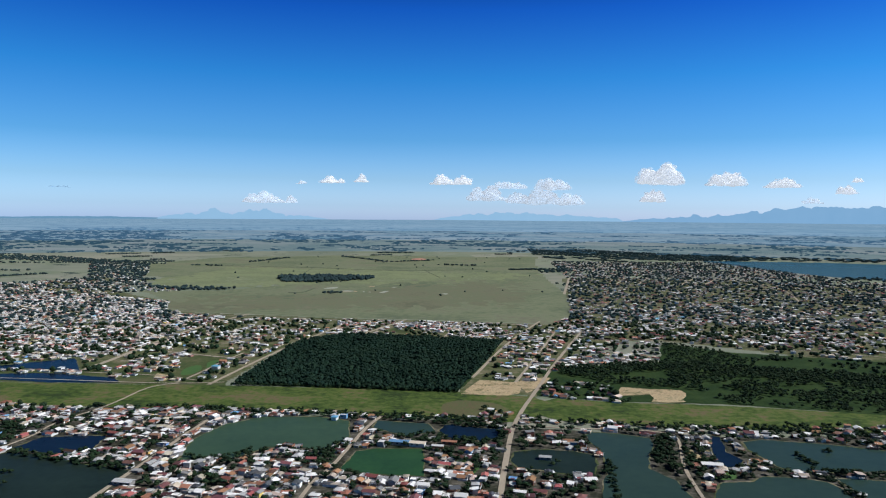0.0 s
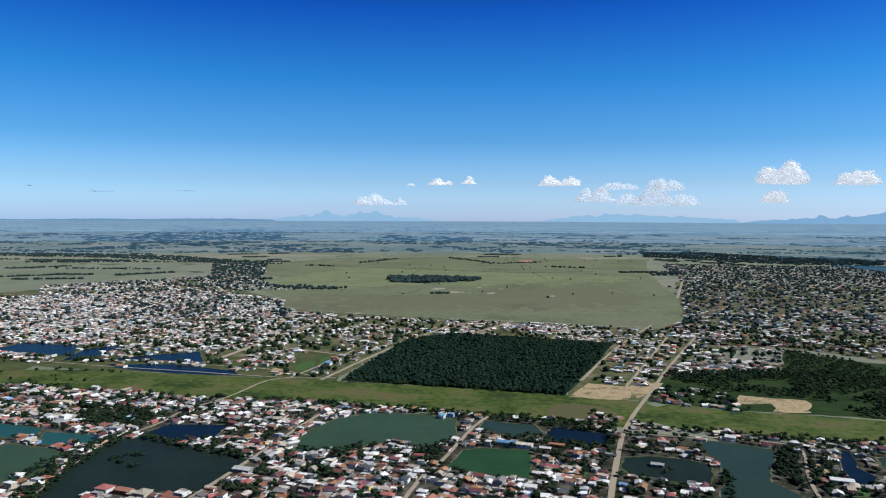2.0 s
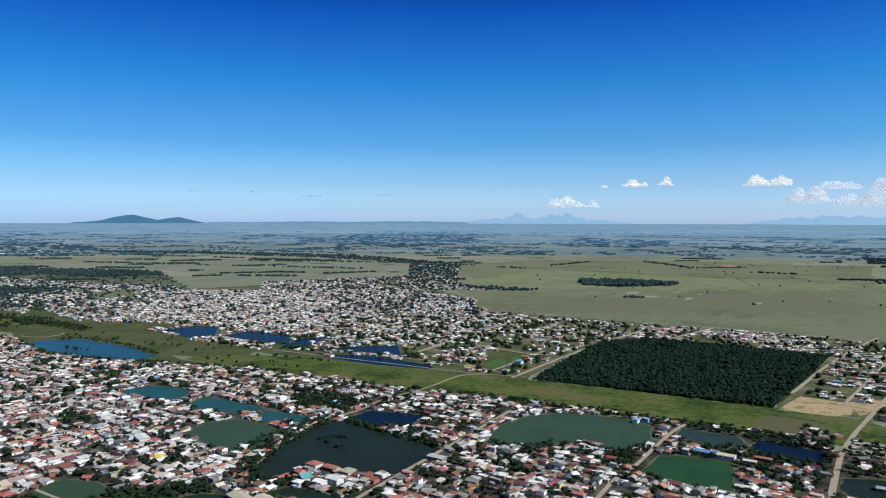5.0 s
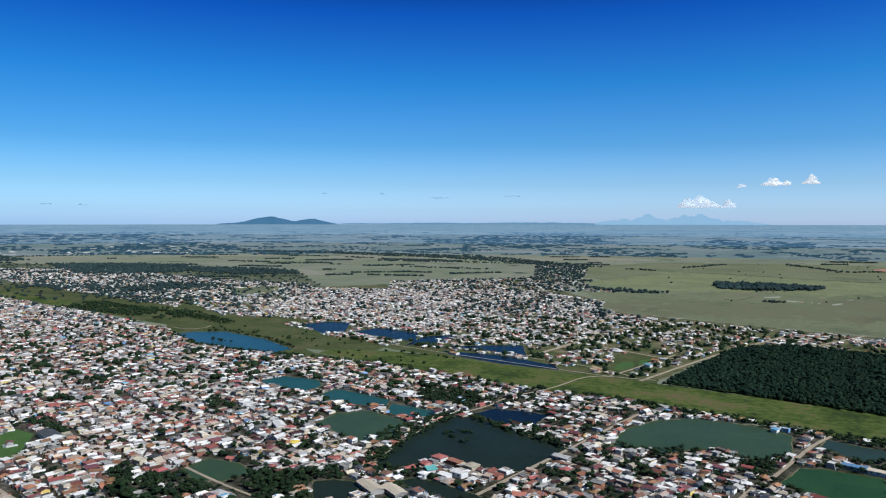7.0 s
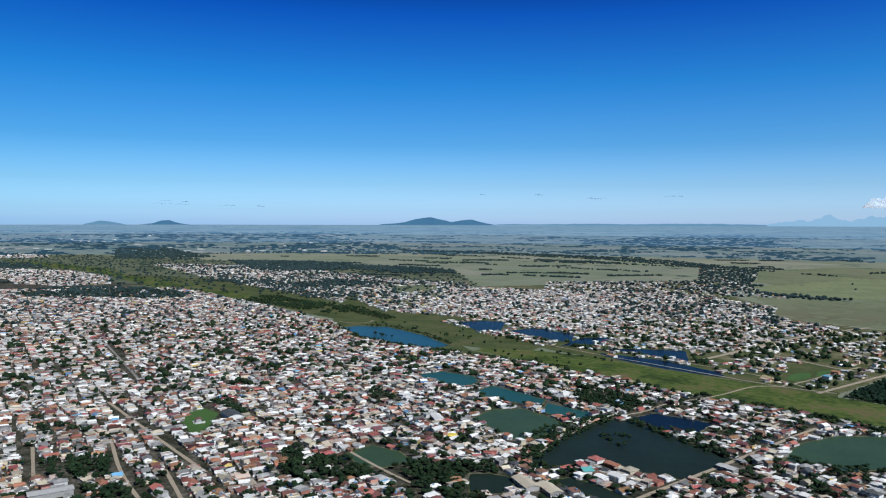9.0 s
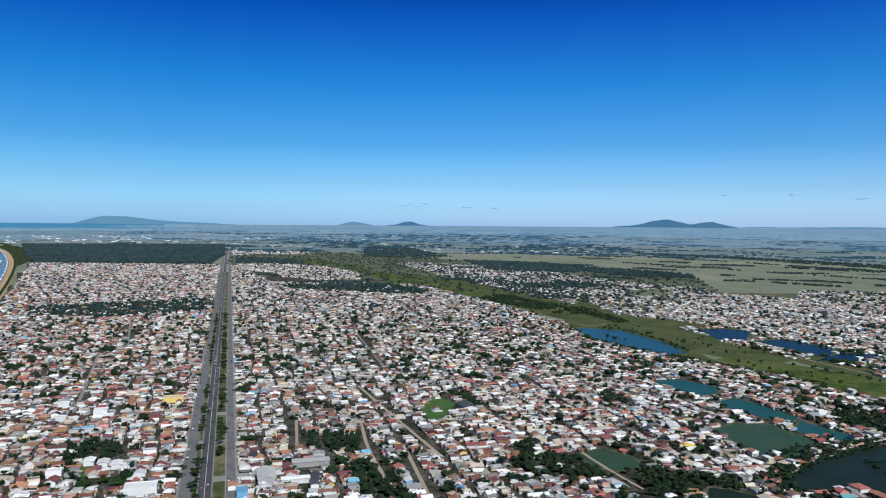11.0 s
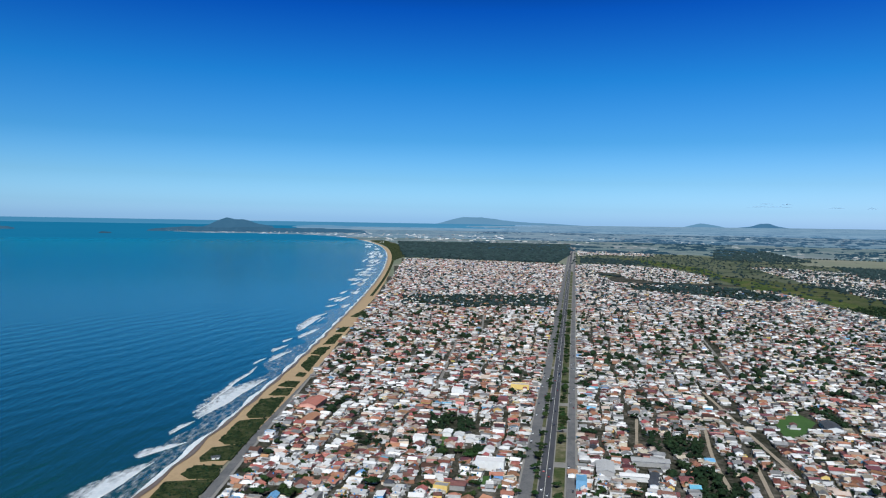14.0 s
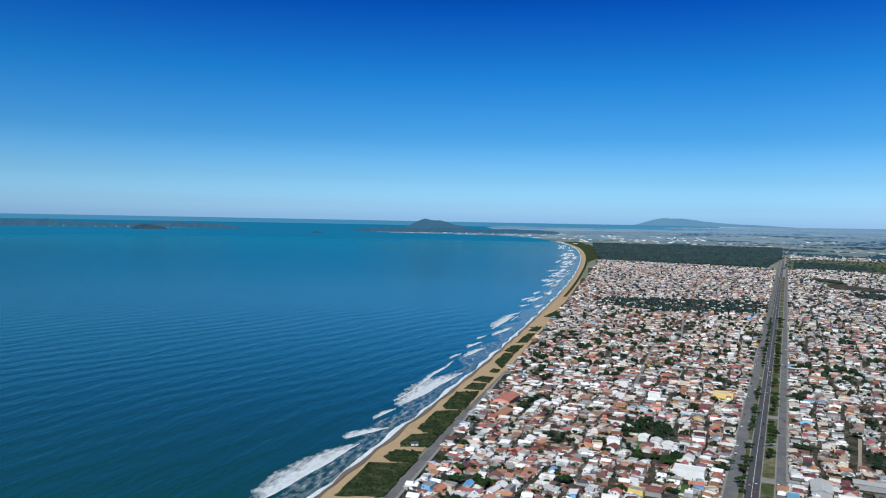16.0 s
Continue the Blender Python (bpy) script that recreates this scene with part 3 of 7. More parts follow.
def strip_arrays(points, width, lift, thick=0.0, step=18.0, wander=0.0):
    p = np.asarray(points, float)
    seg = np.hypot(*(p[1:] - p[:-1]).T)
    at = np.concatenate([[0], np.cumsum(seg)])
    s = np.linspace(0, at[-1], max(2, int(at[-1] / step)))
    q = np.column_stack([np.interp(s, at, p[:, 0]), np.interp(s, at, p[:, 1])])
    t = np.gradient(q, axis=0)
    t /= np.maximum(np.hypot(*t.T), 1e-9)[:, None]
    n = np.column_stack([-t[:, 1], t[:, 0]])
    w = np.full(len(q), width / 2.0)
    if wander:
        w = w * np.array([1 + wander * noise.noise(Vector((u[0] / 15, u[1] / 15, 3))) for u in q])
    left, right = q + n * w[:, None], q - n * w[:, None]
    k = len(q)
    if thick:
        plan = np.vstack([left, right, left, right])
        v = np.vstack([land(left, lift), land(right, lift), land(left, lift - thick), land(right, lift - thick)])
    else:
        plan = np.vstack([left, right])
        v = np.vstack([land(left, lift), land(right, lift)])
    i = np.arange(k - 1)
    f = np.stack([i + k, i + k + 1, i + 1, i], -1)
    if thick:
        f = np.vstack([f, np.stack([i, i + 1, i + 2 * k + 1, i + 2 * k], -1), np.stack([i + k + 1, i + k, i + 3 * k, i + 3 * k + 1], -1)])
    return v, f, plan


def strip(name, points, width, mat, label, category, lift=0.12, thick=0.0, wander=0.0, times=2):
    """A road, path or bank along a line of plan points."""
    v, f, plan = strip_arrays(rounded(points, times, closed=False) if times else points, width, lift, thick, wander=wander)
    return setting(name, mesh_of(name, v, f, [mat], uv=plan / 1000), label, category)


class Soup:
    """Many small triangles, joined into one mesh."""

    def __init__(self):
        self.v, self.f, self.m, self.n = [], [], [], 0

    def add(self, v, f, m):
        self.v.append(v)
        self.f.append(np.asarray(f, np.int32) + self.n)
        self.m.append(np.full(len(f), m, np.int32) if np.isscalar(m) else np.asarray(m, np.int32))
        self.n += len(v)

    def make(self, name, mats, label, category, smooth=False):
        if not self.v:
            return None
        v = land(np.vstack(self.v))
        return tagged(new(name, mesh_of(name, v, np.vstack(self.f), mats, np.concatenate(self.m), smooth)), label, category, kind="stuff")


# ---- ground, distance and sea ----
FINE = np.arange(-146, 41, 1.0)
ROUND = np.concatenate([FINE, np.arange(41, 214, 3.0), [214.0]])
# (the sheet lies lower under the sea)

SHORE = [(3000, -300), (600, -218), (-200, -200), (-416, -191), (-557, -184), (-700, -176), (-909, -166), (-1231, -158), (-1770, -149), (-2300, -150), (-2784, -160), (-3300, -178), (-3671, -198), (-4200, -235), (-4791, -290), (-5500, -400), (-6208, -540), (-6800, -690), (-7363, -890), (-7900, -1200), (-8141, -1476), (-8180, -2000), (-8126, -2527), (-8420, -2880)]
BAY = SHORE + [(-230000, -84000), (-230000, -400000), (400000, -400000), (400000, -40000)]


def at_sea(p):
    d, a = np.hypot(p[:, 0], p[:, 1]), np.degrees(np.arctan2(p[:, 0], p[:, 1]))
    return inside(BAY, p) | ((d > 11000) & (a < -100)) | ((d > 17500) & (a < -84 - 3 * np.sin(d / 3000)))


sheet("ground", ROUND, np.concatenate([[0.0], np.geomspace(20, 4600, 150)]), M_GROUND, "flat coastal plain of fields, scrub and bare soil", "ground", lift=lambda p: np.where(at_sea(p), -5.0, 0.0))
RIM_AZIMUTHS = np.concatenate([np.arange(-146, -112, 2.0), np.arange(-112, -83, 0.2), np.arange(-83, 41, 1.0), np.arange(41, 214, 3.0), [214.0]])
# these rings glow, each bluer than the last, to paint in the haze
sheet("backdrop_fields", RIM_AZIMUTHS, np.geomspace(4600, 7300, 30), M_FAR_NEAR, "distant farmland with woods, haze in its glowing colour", "backdrop", lambda p: ~at_sea(p), lift=-0.5)
sheet("backdrop", RIM_AZIMUTHS, np.geomspace(7300, 13000, 30), M_FAR, "hazy distant farmland with woods, haze in its glowing colour", "backdrop", lambda p: ~at_sea(p), lift=-0.5)
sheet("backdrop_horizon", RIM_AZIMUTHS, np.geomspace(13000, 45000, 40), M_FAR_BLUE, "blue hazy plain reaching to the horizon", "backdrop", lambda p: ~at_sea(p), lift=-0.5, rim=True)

SEA_AZIMUTHS = np.concatenate([np.arange(-268, -141, 2.0), np.arange(-141, -83, 0.2)])
SEA_DISTS = np.concatenate([np.linspace(120, 330, 40), 178.0 / np.linspace(178 / 335.0, 178 / 6000.0, 220)])
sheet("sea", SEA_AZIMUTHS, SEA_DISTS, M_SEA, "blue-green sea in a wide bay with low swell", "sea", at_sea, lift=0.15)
# past 6000 units the sea glows instead of taking the sun
sheet("backdrop_sea", SEA_AZIMUTHS, 178.0 / np.linspace(178 / 6000.0, 178 / 17500.0, 30), M_FAR_SEA, "open blue sea far out in the bay, glowing by itself", "backdrop", at_sea, lift=0.15)
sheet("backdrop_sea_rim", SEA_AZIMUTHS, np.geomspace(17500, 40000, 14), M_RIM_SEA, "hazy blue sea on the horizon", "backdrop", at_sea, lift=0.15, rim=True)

shore_line = rounded(SHORE[1:17], 2, closed=False)


def beside(line, off):
    t = np.gradient(line, axis=0)
    t /= np.hypot(*t.T)[:, None]
    return line + np.column_stack([t[:, 1], -t[:, 0]]) * off


def band(name, line, near, far, mat, label, category, lift=0.3, drop=0.0):
    """A strip between two offsets from the shoreline (landwards positive), as arrays or numbers."""
    a, b = beside(line, near), beside(line, far)
    k, i = len(line), np.arange(len(line) - 1)
    v = np.vstack([land(a, lift - drop), land(b, lift)])
    return setting(name, mesh_of(name, v, np.stack([i, i + 1, i + k + 1, i + k], -1)[:, ::-1], [mat], uv=np.vstack([a, b]) / 1000), label, category)


def fine(line, step):
    seg = np.concatenate([[0], np.cumsum(np.hypot(*(line[1:] - line[:-1]).T))])
    s = np.arange(0, seg[-1], step)
    return np.column_stack([np.interp(s, seg, line[:, 0]), np.interp(s, seg, line[:, 1])])


near_shore = fine(shore_line[shore_line[:, 0] > -6300], 6.0)
wob = np.array([noise.noise(Vector((x / 40, 0, 1))) * 3 + noise.noise(Vector((x / 9, 0, 5))) * 1.0 for x, _ in near_shore])
wid = np.interp(-near_shore[:, 0], [0, 1000, 2500, 4000, 6000], [26, 20, 14, 11, 14])
band("beach", near_shore, (0 + wob)[:, None], wid[:, None] + 12, M_SAND, "narrow golden sand beach between surf and dune scrub", "beach", 0.7, 0.35)
band("wet_beach", near_shore, (wob - 1.5)[:, None], (wob + 3.5 + 1.2 * np.sin(near_shore[:, 0] / 13))[:, None], M_WET, "wet brown sand at the water's edge", "beach", 0.86, 0.3)
# dune scrub behind the sand further down the coast
scrub_line = near_shore[(near_shore[:, 0] < -1700)]
sw = np.interp(-scrub_line[:, 0], [1700, 2600, 4000, 6300], [15, 16, 24, 40])
band("dune", scrub_line, sw[:, None], sw[:, None] + np.interp(-scrub_line[:, 0], [1700, 3200, 3700, 6300], [7, 10, 80, 160])[:, None], M_SCRUB, "strip of dark green dune scrub behind the beach", "dune", 1.0)

# ---- fields, meadows and woods ----
PASTURE = [(-590, 1560), (-640, 1740), (-780, 1950), (-880, 1985), (-600, 2010), (-480, 2200), (-1000, 2500), (-1240, 3150), (-1120, 3700), (-500, 4050), (250, 4000), (530, 4100), (470, 3700), (372, 2880), (338, 2010), (272, 1540), (215, 1425), (-60, 1475), (-208, 1490), (-425, 1535)]
sheet("pasture", np.arange(-32, 16, 0.2), 198.0 / np.linspace(198 / 1400.0, 198 / 5900.0, 170), M_PASTURE, "wide flat olive-green pasture", "pasture", lambda p: inside(PASTURE, p), lift=0.1)
# paler and drier strips of the pasture, with bare spots and old fence lines
def frayed(p):
    """Points shifted by noise, for a border that thins out unevenly."""
    return p + np.array([(noise.noise((x / 35, y / 60, 1)) * 130 + noise.noise((x / 140, y / 240, 3)) * 160, noise.noise((x / 35, y / 60, 2)) * 170) for x, y in p])


PALE_GRASS = [(-854, 2126), (-914, 2504), (-851, 2998), (-507, 2933), (-52, 2838), (285, 2763), (254, 2500), (-43, 2372), (-214, 2254), (-492, 2239), (-553, 2128), (-730, 2093)]
DRY_GRASS = [(-584, 1584), (-596, 1885), (-409, 1862), (-249, 1981), (-41, 2268), (225, 2383), (217, 1921), (179, 1751), (-30, 1649), (-284, 1647), (-445, 1566)]
sheet("pasture_strip", np.arange(-26, 14, 0.1), 198.0 / np.linspace(198 / 1800.0, 198 / 4600.0, 220), M_PALE_GRASS, "pale yellow-green strip of grazed pasture", "pasture", lambda p: inside(PALE_GRASS, frayed(p)), lift=0.35)
sheet("pasture_dry", np.arange(-26, 14, 0.1), 198.0 / np.linspace(198 / 1450.0, 198 / 2500.0, 160), M_DRY_GRASS, "brownish dry strip of pasture", "pasture", lambda p: inside(DRY_GRASS, frayed(p)), lift=0.3)
for spot in [[(-339, 2115), (-302, 2159), (-298, 2105), (-330, 2081)], [(-283, 2023), (-267, 2059), (-237, 2032), (-253, 2012)], [(-171, 1996), (-159, 2046), (-144, 2049), (-157, 1983)], [(-150, 2143), (-136, 2173), (-131, 2147)], [(-218, 2019), (-213, 2030), (-209, 2005)], [(-201, 2006), (-196, 2023), (-190, 2000)], [(-6, 1981), (17, 2000), (15, 1955)]]:
    patch("bare_spot", spot, M_BARE, "pale bare sandy spot in the pasture", "bare ground", 0.8, 2.0, 1)
for line in [[(-946, 3073), (-715, 3030), (-489, 2990), (-274, 2884), (-53, 2885), (170, 2984)], [(-501, 2678), (-525, 3037)], [(-70, 2930), (-40, 2721), (-6, 2542)], [(-364, 2110), (-372, 1974), (-412, 1982)]]:
    strip("fence_line", line, 3.6, M_ROUGH, "dark weedy line along an old fence", "hedge line", 0.7, 0.5, wander=0.3)
TOWN_WEST = [(400, -90), (400, -175), (-430, -147), (-1100, -135), (-2100, -118), (-3420, -110), (-3150, 560), (-3100, 640), (-2500, 700), (-2300, 900), (-1967, 955), (-1485, 895), (-1130, 835), (-1050, 790), (-950, 750), (-780, 752), (-599, 785), (-386, 768), (-217, 758), (-12, 738), (64, 718), (250, 690), (420, 690), (420, 300)]
sheet("town_ground", np.arange(-140, 75, 0.6), np.geomspace(140, 3500, 110), M_TOWN, "dusty town ground of soil, yards and weeds", "ground", lambda p: inside(TOWN_WEST, p), lift=0.05)
TOWN_NORTH = [(-1180, 1000), (-954, 1000), (-640, 1015), (-444, 905), (-260, 895), (-240, 1180), (-180, 1275), (100, 1215), (20, 850), (110, 835), (180, 1040), (300, 1230), (215, 1420), (-208, 1480), (-425, 1525), (-590, 1560), (-640, 1740), (-860, 1960), (-1076, 2400), (-1300, 2030), (-1500, 1600)]
sheet("village_ground", np.arange(-56, 20, 0.25), np.geomspace(800, 2700, 130), M_SPARSE, "grassy village ground with bare patches", "ground", lambda p: inside(TOWN_NORTH, p), lift=0.05)
TOWN_EAST = [(215, 1425), (272, 1540), (338, 2010), (420, 2560), (900, 2580), (1500, 2300), (900, 1100), (600, 1050), (392, 1221), (260, 1241)]
sheet("suburb_ground", np.arange(5, 42, 0.25), np.geomspace(1100, 2900, 110), M_SPARSE, "grassy ground of a scattered suburb", "ground", lambda p: inside(TOWN_EAST, p), lift=0.05)

MEADOW_N = [(130, 826), (20, 853), (-120, 866), (-248, 874), (-437, 877), (-640, 888), (-800, 930), (-930, 945), (-1039, 930), (-1348, 985), (-1603, 1010), (-2100, 1110), (-2500, 1150)]
MEADOW_S = [(-2500, 965), (-1967, 968), (-1485, 912), (-1150, 860), (-1060, 880), (-985, 875), (-870, 846), (-770, 805), (-599, 789), (-386, 772), (-217, 763), (-12, 741), (64, 724), (95, 729)]
patch("meadow", MEADOW_N[:6] + MEADOW_S[7:], M_MEADOW, "long strip of bright green marsh meadow", "meadow", 0.2, 2.0, 1)
patch("meadow_west", MEADOW_N[5:] + MEADOW_S[:8], M_MEADOW_FAR, "olive and brown reed meadow along an old canal", "meadow", 0.2, 2.0, 1)
patch("meadow_tongue", [(-3879, 981), (-3647, 1107), (-3157, 1111), (-2991, 1152), (-2585, 1039), (-2178, 1044), (-1834, 1008), (-1629, 986), (-1540, 930), (-1643, 900), (-1885, 880), (-2229, 933), (-2778, 1023), (-3160, 978), (-3537, 983)], M_MEADOW, "bright green marsh meadow narrowing into the distance", "meadow", 0.3, 6.0, 1)
WEST_LAND = [(-2050, 905), (-2300, 760), (-2500, 690), (-3200, 630), (-4300, 860), (-4300, 1500), (-3250, 1815), (-2060, 2150), (-1480, 1650), (-1300, 1120), (-1600, 1010)]
sheet("western_ground", np.arange(-82, -36, 0.3), np.geomspace(1500, 4600, 90), M_ROUGH, "rough dark green grass and scrub beyond the town", "ground", lambda p: inside(WEST_LAND, p), lift=0.06)
patch("far_field", [(-1644, 1429), (-1608, 1594), (-1474, 1470), (-1467, 1313)], M_PASTURE, "dry olive field between houses", "field", 0.22, 3.0, 1)
patch("meadow_east", [(108, 831), (199, 808), (291, 804), (470, 764), (720, 700), (700, 640), (440, 694), (231, 714), (95, 729)], M_MEADOW, "green marsh meadow beside a dirt road", "meadow", 0.22, 2.0, 1)
patch("canal_bank", [(-255, 872), (-437, 880), (-640, 886), (-800, 925), (-1039, 925), (-1348, 980), (-1603, 1005), (-2300, 1120), (-2300, 1330), (-1500, 1330), (-1180, 1110), (-954, 1100), (-640, 1080), (-444, 1000), (-262, 900)], M_MEADOW_FAR, "olive rough grass round flooded pits", "ground", 0.13, 4.0, 0)
patch("pond_margin", [(-1130, 835), (-1050, 785), (-950, 745), (-770, 745), (-600, 782), (-740, 800), (-770, 820), (-870, 852), (-990, 885), (-1080, 892), (-1160, 872)], M_MEADOW_FAR, "rough olive grass round a long pond", "ground", 0.11, 4.0, 0)
patch("dry_reeds", [(5, 815), (60, 800), (75, 770), (70, 748), (39, 742), (5, 758)], M_BROWN, "reddish brown patch of dry reeds", "reeds", 0.3, 9.0, 2)
patch("building_plot", [(22, 841), (48, 918), (100, 903), (92, 850), (76, 835)], M_EARTH, "bare sandy building plot cleared of grass", "building plot", 0.3, 1.5, 0)
patch("building_plot", [(92, 905), (100, 850), (130, 905), (140, 935), (110, 930)], M_EARTH, "bare sandy building plot beside the road", "building plot", 0.26, 1.5, 0)
patch("building_plot", [(217, 883), (288, 871), (271, 811), (236, 810), (240, 850), (206, 840)], M_EARTH, "bare sandy clearing with low heaps", "building plot", 0.3, 6.0, 0)
FOREST = [(-250, 882), (-232, 1180), (-172, 1268), (100, 1210), (42, 935), (18, 850), (-87, 862)]
patch("forest_floor", FOREST, M_THICKET, "dark shaded floor of a dense wood", "forest floor", 0.3, 3.0, 0)
patch("thicket_floor", [(125, 890), (134, 985), (312, 1047), (363, 1215), (446, 1130), (640, 1060), (1000, 1045), (780, 830), (740, 690), (464, 764), (322, 803), (200, 812), (108, 835)], M_THICKET, "dark green ground of scrub and rough grass", "ground", 0.16, 6.0, 0)
VILLAGE_GREEN = [(-331, 913), (-369, 1034), (-351, 1066), (-300, 1039), (-308, 950)]
patch("village_green", VILLAGE_GREEN, M_MEADOW_FAR, "rough olive grass round mown lawns", "grass", 0.25, 2.0, 1)
patch("lawn", [(-334, 940), (-339, 973), (-327, 998), (-314, 968), (-315, 939), (-325, 924)], M_LAWN, "bright green mown lawn", "lawn", 0.4, 1.0, 1)
patch("lawn", [(-312, 976), (-324, 1020), (-304, 1034), (-304, 1000), (-308, 972)], M_LAWN, "bright green mown lawn beside a lane", "lawn", 0.4, 1.0, 1)
patch("building_plot", [(-355, 905), (-363, 939), (-342, 926), (-335, 892)], M_EARTH, "bare sandy corner beside the canal road", "building plot", 0.35, 1.5, 0)
patch("lawn", [(-667, 315), (-690, 349), (-655, 350), (-602, 308), (-606, 297)], M_LAWN, "green football ground between houses", "lawn", 0.25, 0.6, 0)
patch("lawn", [(-600, -3), (-575, -3), (-572, 22), (-598, 24)], M_LAWN, "mown green yard", "lawn", 0.25, 0.6, 0)
patch("lawn", [(-505, 30), (-480, 28), (-482, 48), (-506, 50)], M_LAWN, "mown green yard", "lawn", 0.25, 0.6, 0)
patch("lawn", [(9, 606), (31, 611), (32, 579), (14, 570)], M_LAWN, "rough green clearing between houses", "lawn", 0.25, 1.5, 1)
patch("building_plot", [(216, 642), (235, 640), (231, 620), (212, 616)], M_EARTH, "bare sandy yard between ponds", "building plot", 0.3, 1.5, 0)
patch("lawn", [(218, 584), (235, 584), (233, 568), (214, 565)], M_LAWN, "bright green bank between ponds", "lawn", 0.45, 0.6, 1)
patch("far_field", [(-2414, 520), (-2560, 640), (-2460, 625), (-2331, 540)], M_PASTURE, "fallow olive field beside the avenue", "field", 0.2, 2.0, 1)

DUNES = [
        [(-300, -186), (-410, -181), (-418, -150), (-300, -154)], [(-420, -180), (-484, -180), (-492, -150), (-427, -150)], [(-500, -174), (-518, -171), (-519, -151), (-493, -149), (-491, -168)],
        [(-536, -173), (-560, -170), (-570, -148), (-532, -148), (-528, -169)], [(-579, -170), (-636, -169), (-646, -146), (-570, -147), (-569, -163)], [(-656, -167), (-712, -167), (-725, -145), (-648, -145), (-646, -163)],
        [(-732, -163), (-760, -160), (-762, -144), (-729, -144)], [(-773, -162), (-794, -158), (-796, -143), (-766, -143)], [(-820, -153), (-842, -151), (-838, -142), (-818, -143)], [(-884, -157), (-948, -154), (-944, -141), (-846, -142)],
        [(-962, -157), (-1009, -152), (-1015, -138), (-950, -140)], [(-1034, -151), (-1120, -146), (-1130, -135), (-1040, -136)], [(-1150, -148), (-1200, -143), (-1205, -132), (-1150, -134)], [(-1334, -143), (-1469, -123), (-1427, -105), (-1323, -116)], [(-1500, -126), (-1640, -121), (-1630, -108), (-1510, -110)]]
for points in DUNES:
    patch("dune_scrub", points, M_SCRUB, "low dark green dune scrub between sand paths", "scrub", 1.15, 2.2, 0, skirt=1.0)

# ---- ponds ----
PONDS = []


def pond(points, mat, label):
    p = np.asarray(points, float)
    PONDS.append(p)
    patch("pond_bank", p.mean(0) + (p - p.mean(0)) * (1 + 1.6 / np.maximum(np.hypot(*(p - p.mean(0)).T), 12))[:, None], M_SPARSE, "low grassy bank round a pond", "bank", 0.33, 1.6, 0)
    return patch("pond", points, mat, label, "pond", 0.4, 1.8, 0)


pond([(-215, 600), (-222, 659), (-208, 708), (-178, 735), (-122, 738), (-91, 724), (-84, 670), (-100, 629), (-128, 643), (-150, 638), (-170, 609), (-195, 609)], M_POND_GREEN, "large grey-green flooded sand pit ringed by houses")
pond([(-80, 580), (-72, 628), (-57, 636), (-15, 637), (-13, 569), (-40, 571)], M_POND_BRIGHT, "square algae-green pond behind houses")
pond([(-356, 450), (-374, 522), (-382, 605), (-363, 617), (-331, 610), (-286, 588), (-245, 576), (-244, 544), (-249, 500), (-293, 493), (-322, 493), (-330, 463), (-343, 446)], M_POND_DARK, "large dark still pond with scrub islets")
pond([(-368, 627), (-360, 661), (-303, 668), (-299, 629), (-326, 615)], M_POND_BLUE, "dark blue pond beside a causeway")
pond([(-472, 518), (-482, 555), (-462, 580), (-417, 571), (-392, 555), (-390, 503), (-404, 491), (-436, 504)], M_POND_GREEN, "grey-green pond bordered by houses")
pond([(-546, 602), (-554, 639), (-472, 629), (-459, 608), (-477, 597), (-515, 589)], M_POND_TEAL, "teal pond between rows of houses")
pond([(-445, 588), (-459, 618), (-410, 616), (-394, 598), (-427, 581)], M_POND_TEAL, "small teal pond with a wooden jetty")
pond([(-655, 615), (-653, 655), (-604, 662), (-578, 641), (-572, 609), (-602, 609)], M_POND_TEAL, "teal pond in the dense town")
pond([(-1048, 802), (-1045, 836), (-999, 868), (-880, 846), (-784, 804), (-783, 762), (-866, 759), (-946, 761)], M_POND_SKY, "long pale blue pond at the edge of the meadow")
pond([(-958, 1010), (-946, 1067), (-901, 1080), (-833, 984), (-856, 951)], M_POND_BLUE, "deep blue flooded sand pit")
pond([(-822, 995), (-818, 1057), (-722, 1047), (-673, 968), (-739, 973)], M_POND_BLUE, "deep blue flooded sand pit with a straight bank")
pond([(-665, 925), (-690, 1020), (-657, 1070), (-637, 987)], M_POND_BLUE, "deep blue pond beside a white building")
pond([(-620, 941), (-568, 995), (-514, 1033), (-470, 955), (-560, 962)], M_POND_BLUE, "deep blue pond below the village")
pond([(-591, 920), (-504, 935), (-405, 910), (-386, 884), (-467, 880), (-553, 896)], M_POND_BLUE, "narrow deep blue canal pond")
pond([(-468, 363), (-472, 390), (-443, 395), (-420, 387), (-421, 362), (-441, 350)], M_POND_GREEN, "small dark green pond in a wooded hollow")
pond([(-315, 433), (-311, 443), (-300, 446), (-286, 445), (-254, 440), (-248, 436), (-262, 420), (-270, 424), (-283, 426), (-303, 427)], M_POND_DARK, "dark green pond below houses")
pond([(-65, 702), (-63, 726), (-12, 717), (-5, 692), (-32, 675)], M_POND_GREY, "shallow teal pond beside the meadow")
pond([(-1, 692), (5, 714), (53, 700), (57, 671), (36, 663), (7, 673)], M_POND_BLUE, "narrow blue pond shaded by trees")
pond([(64, 630), (84, 638), (113, 636), (131, 624), (129, 602), (122, 578), (98, 577), (81, 585), (64, 589), (59, 607)], M_POND_DARK, "dark brown-green pond with a house islet")
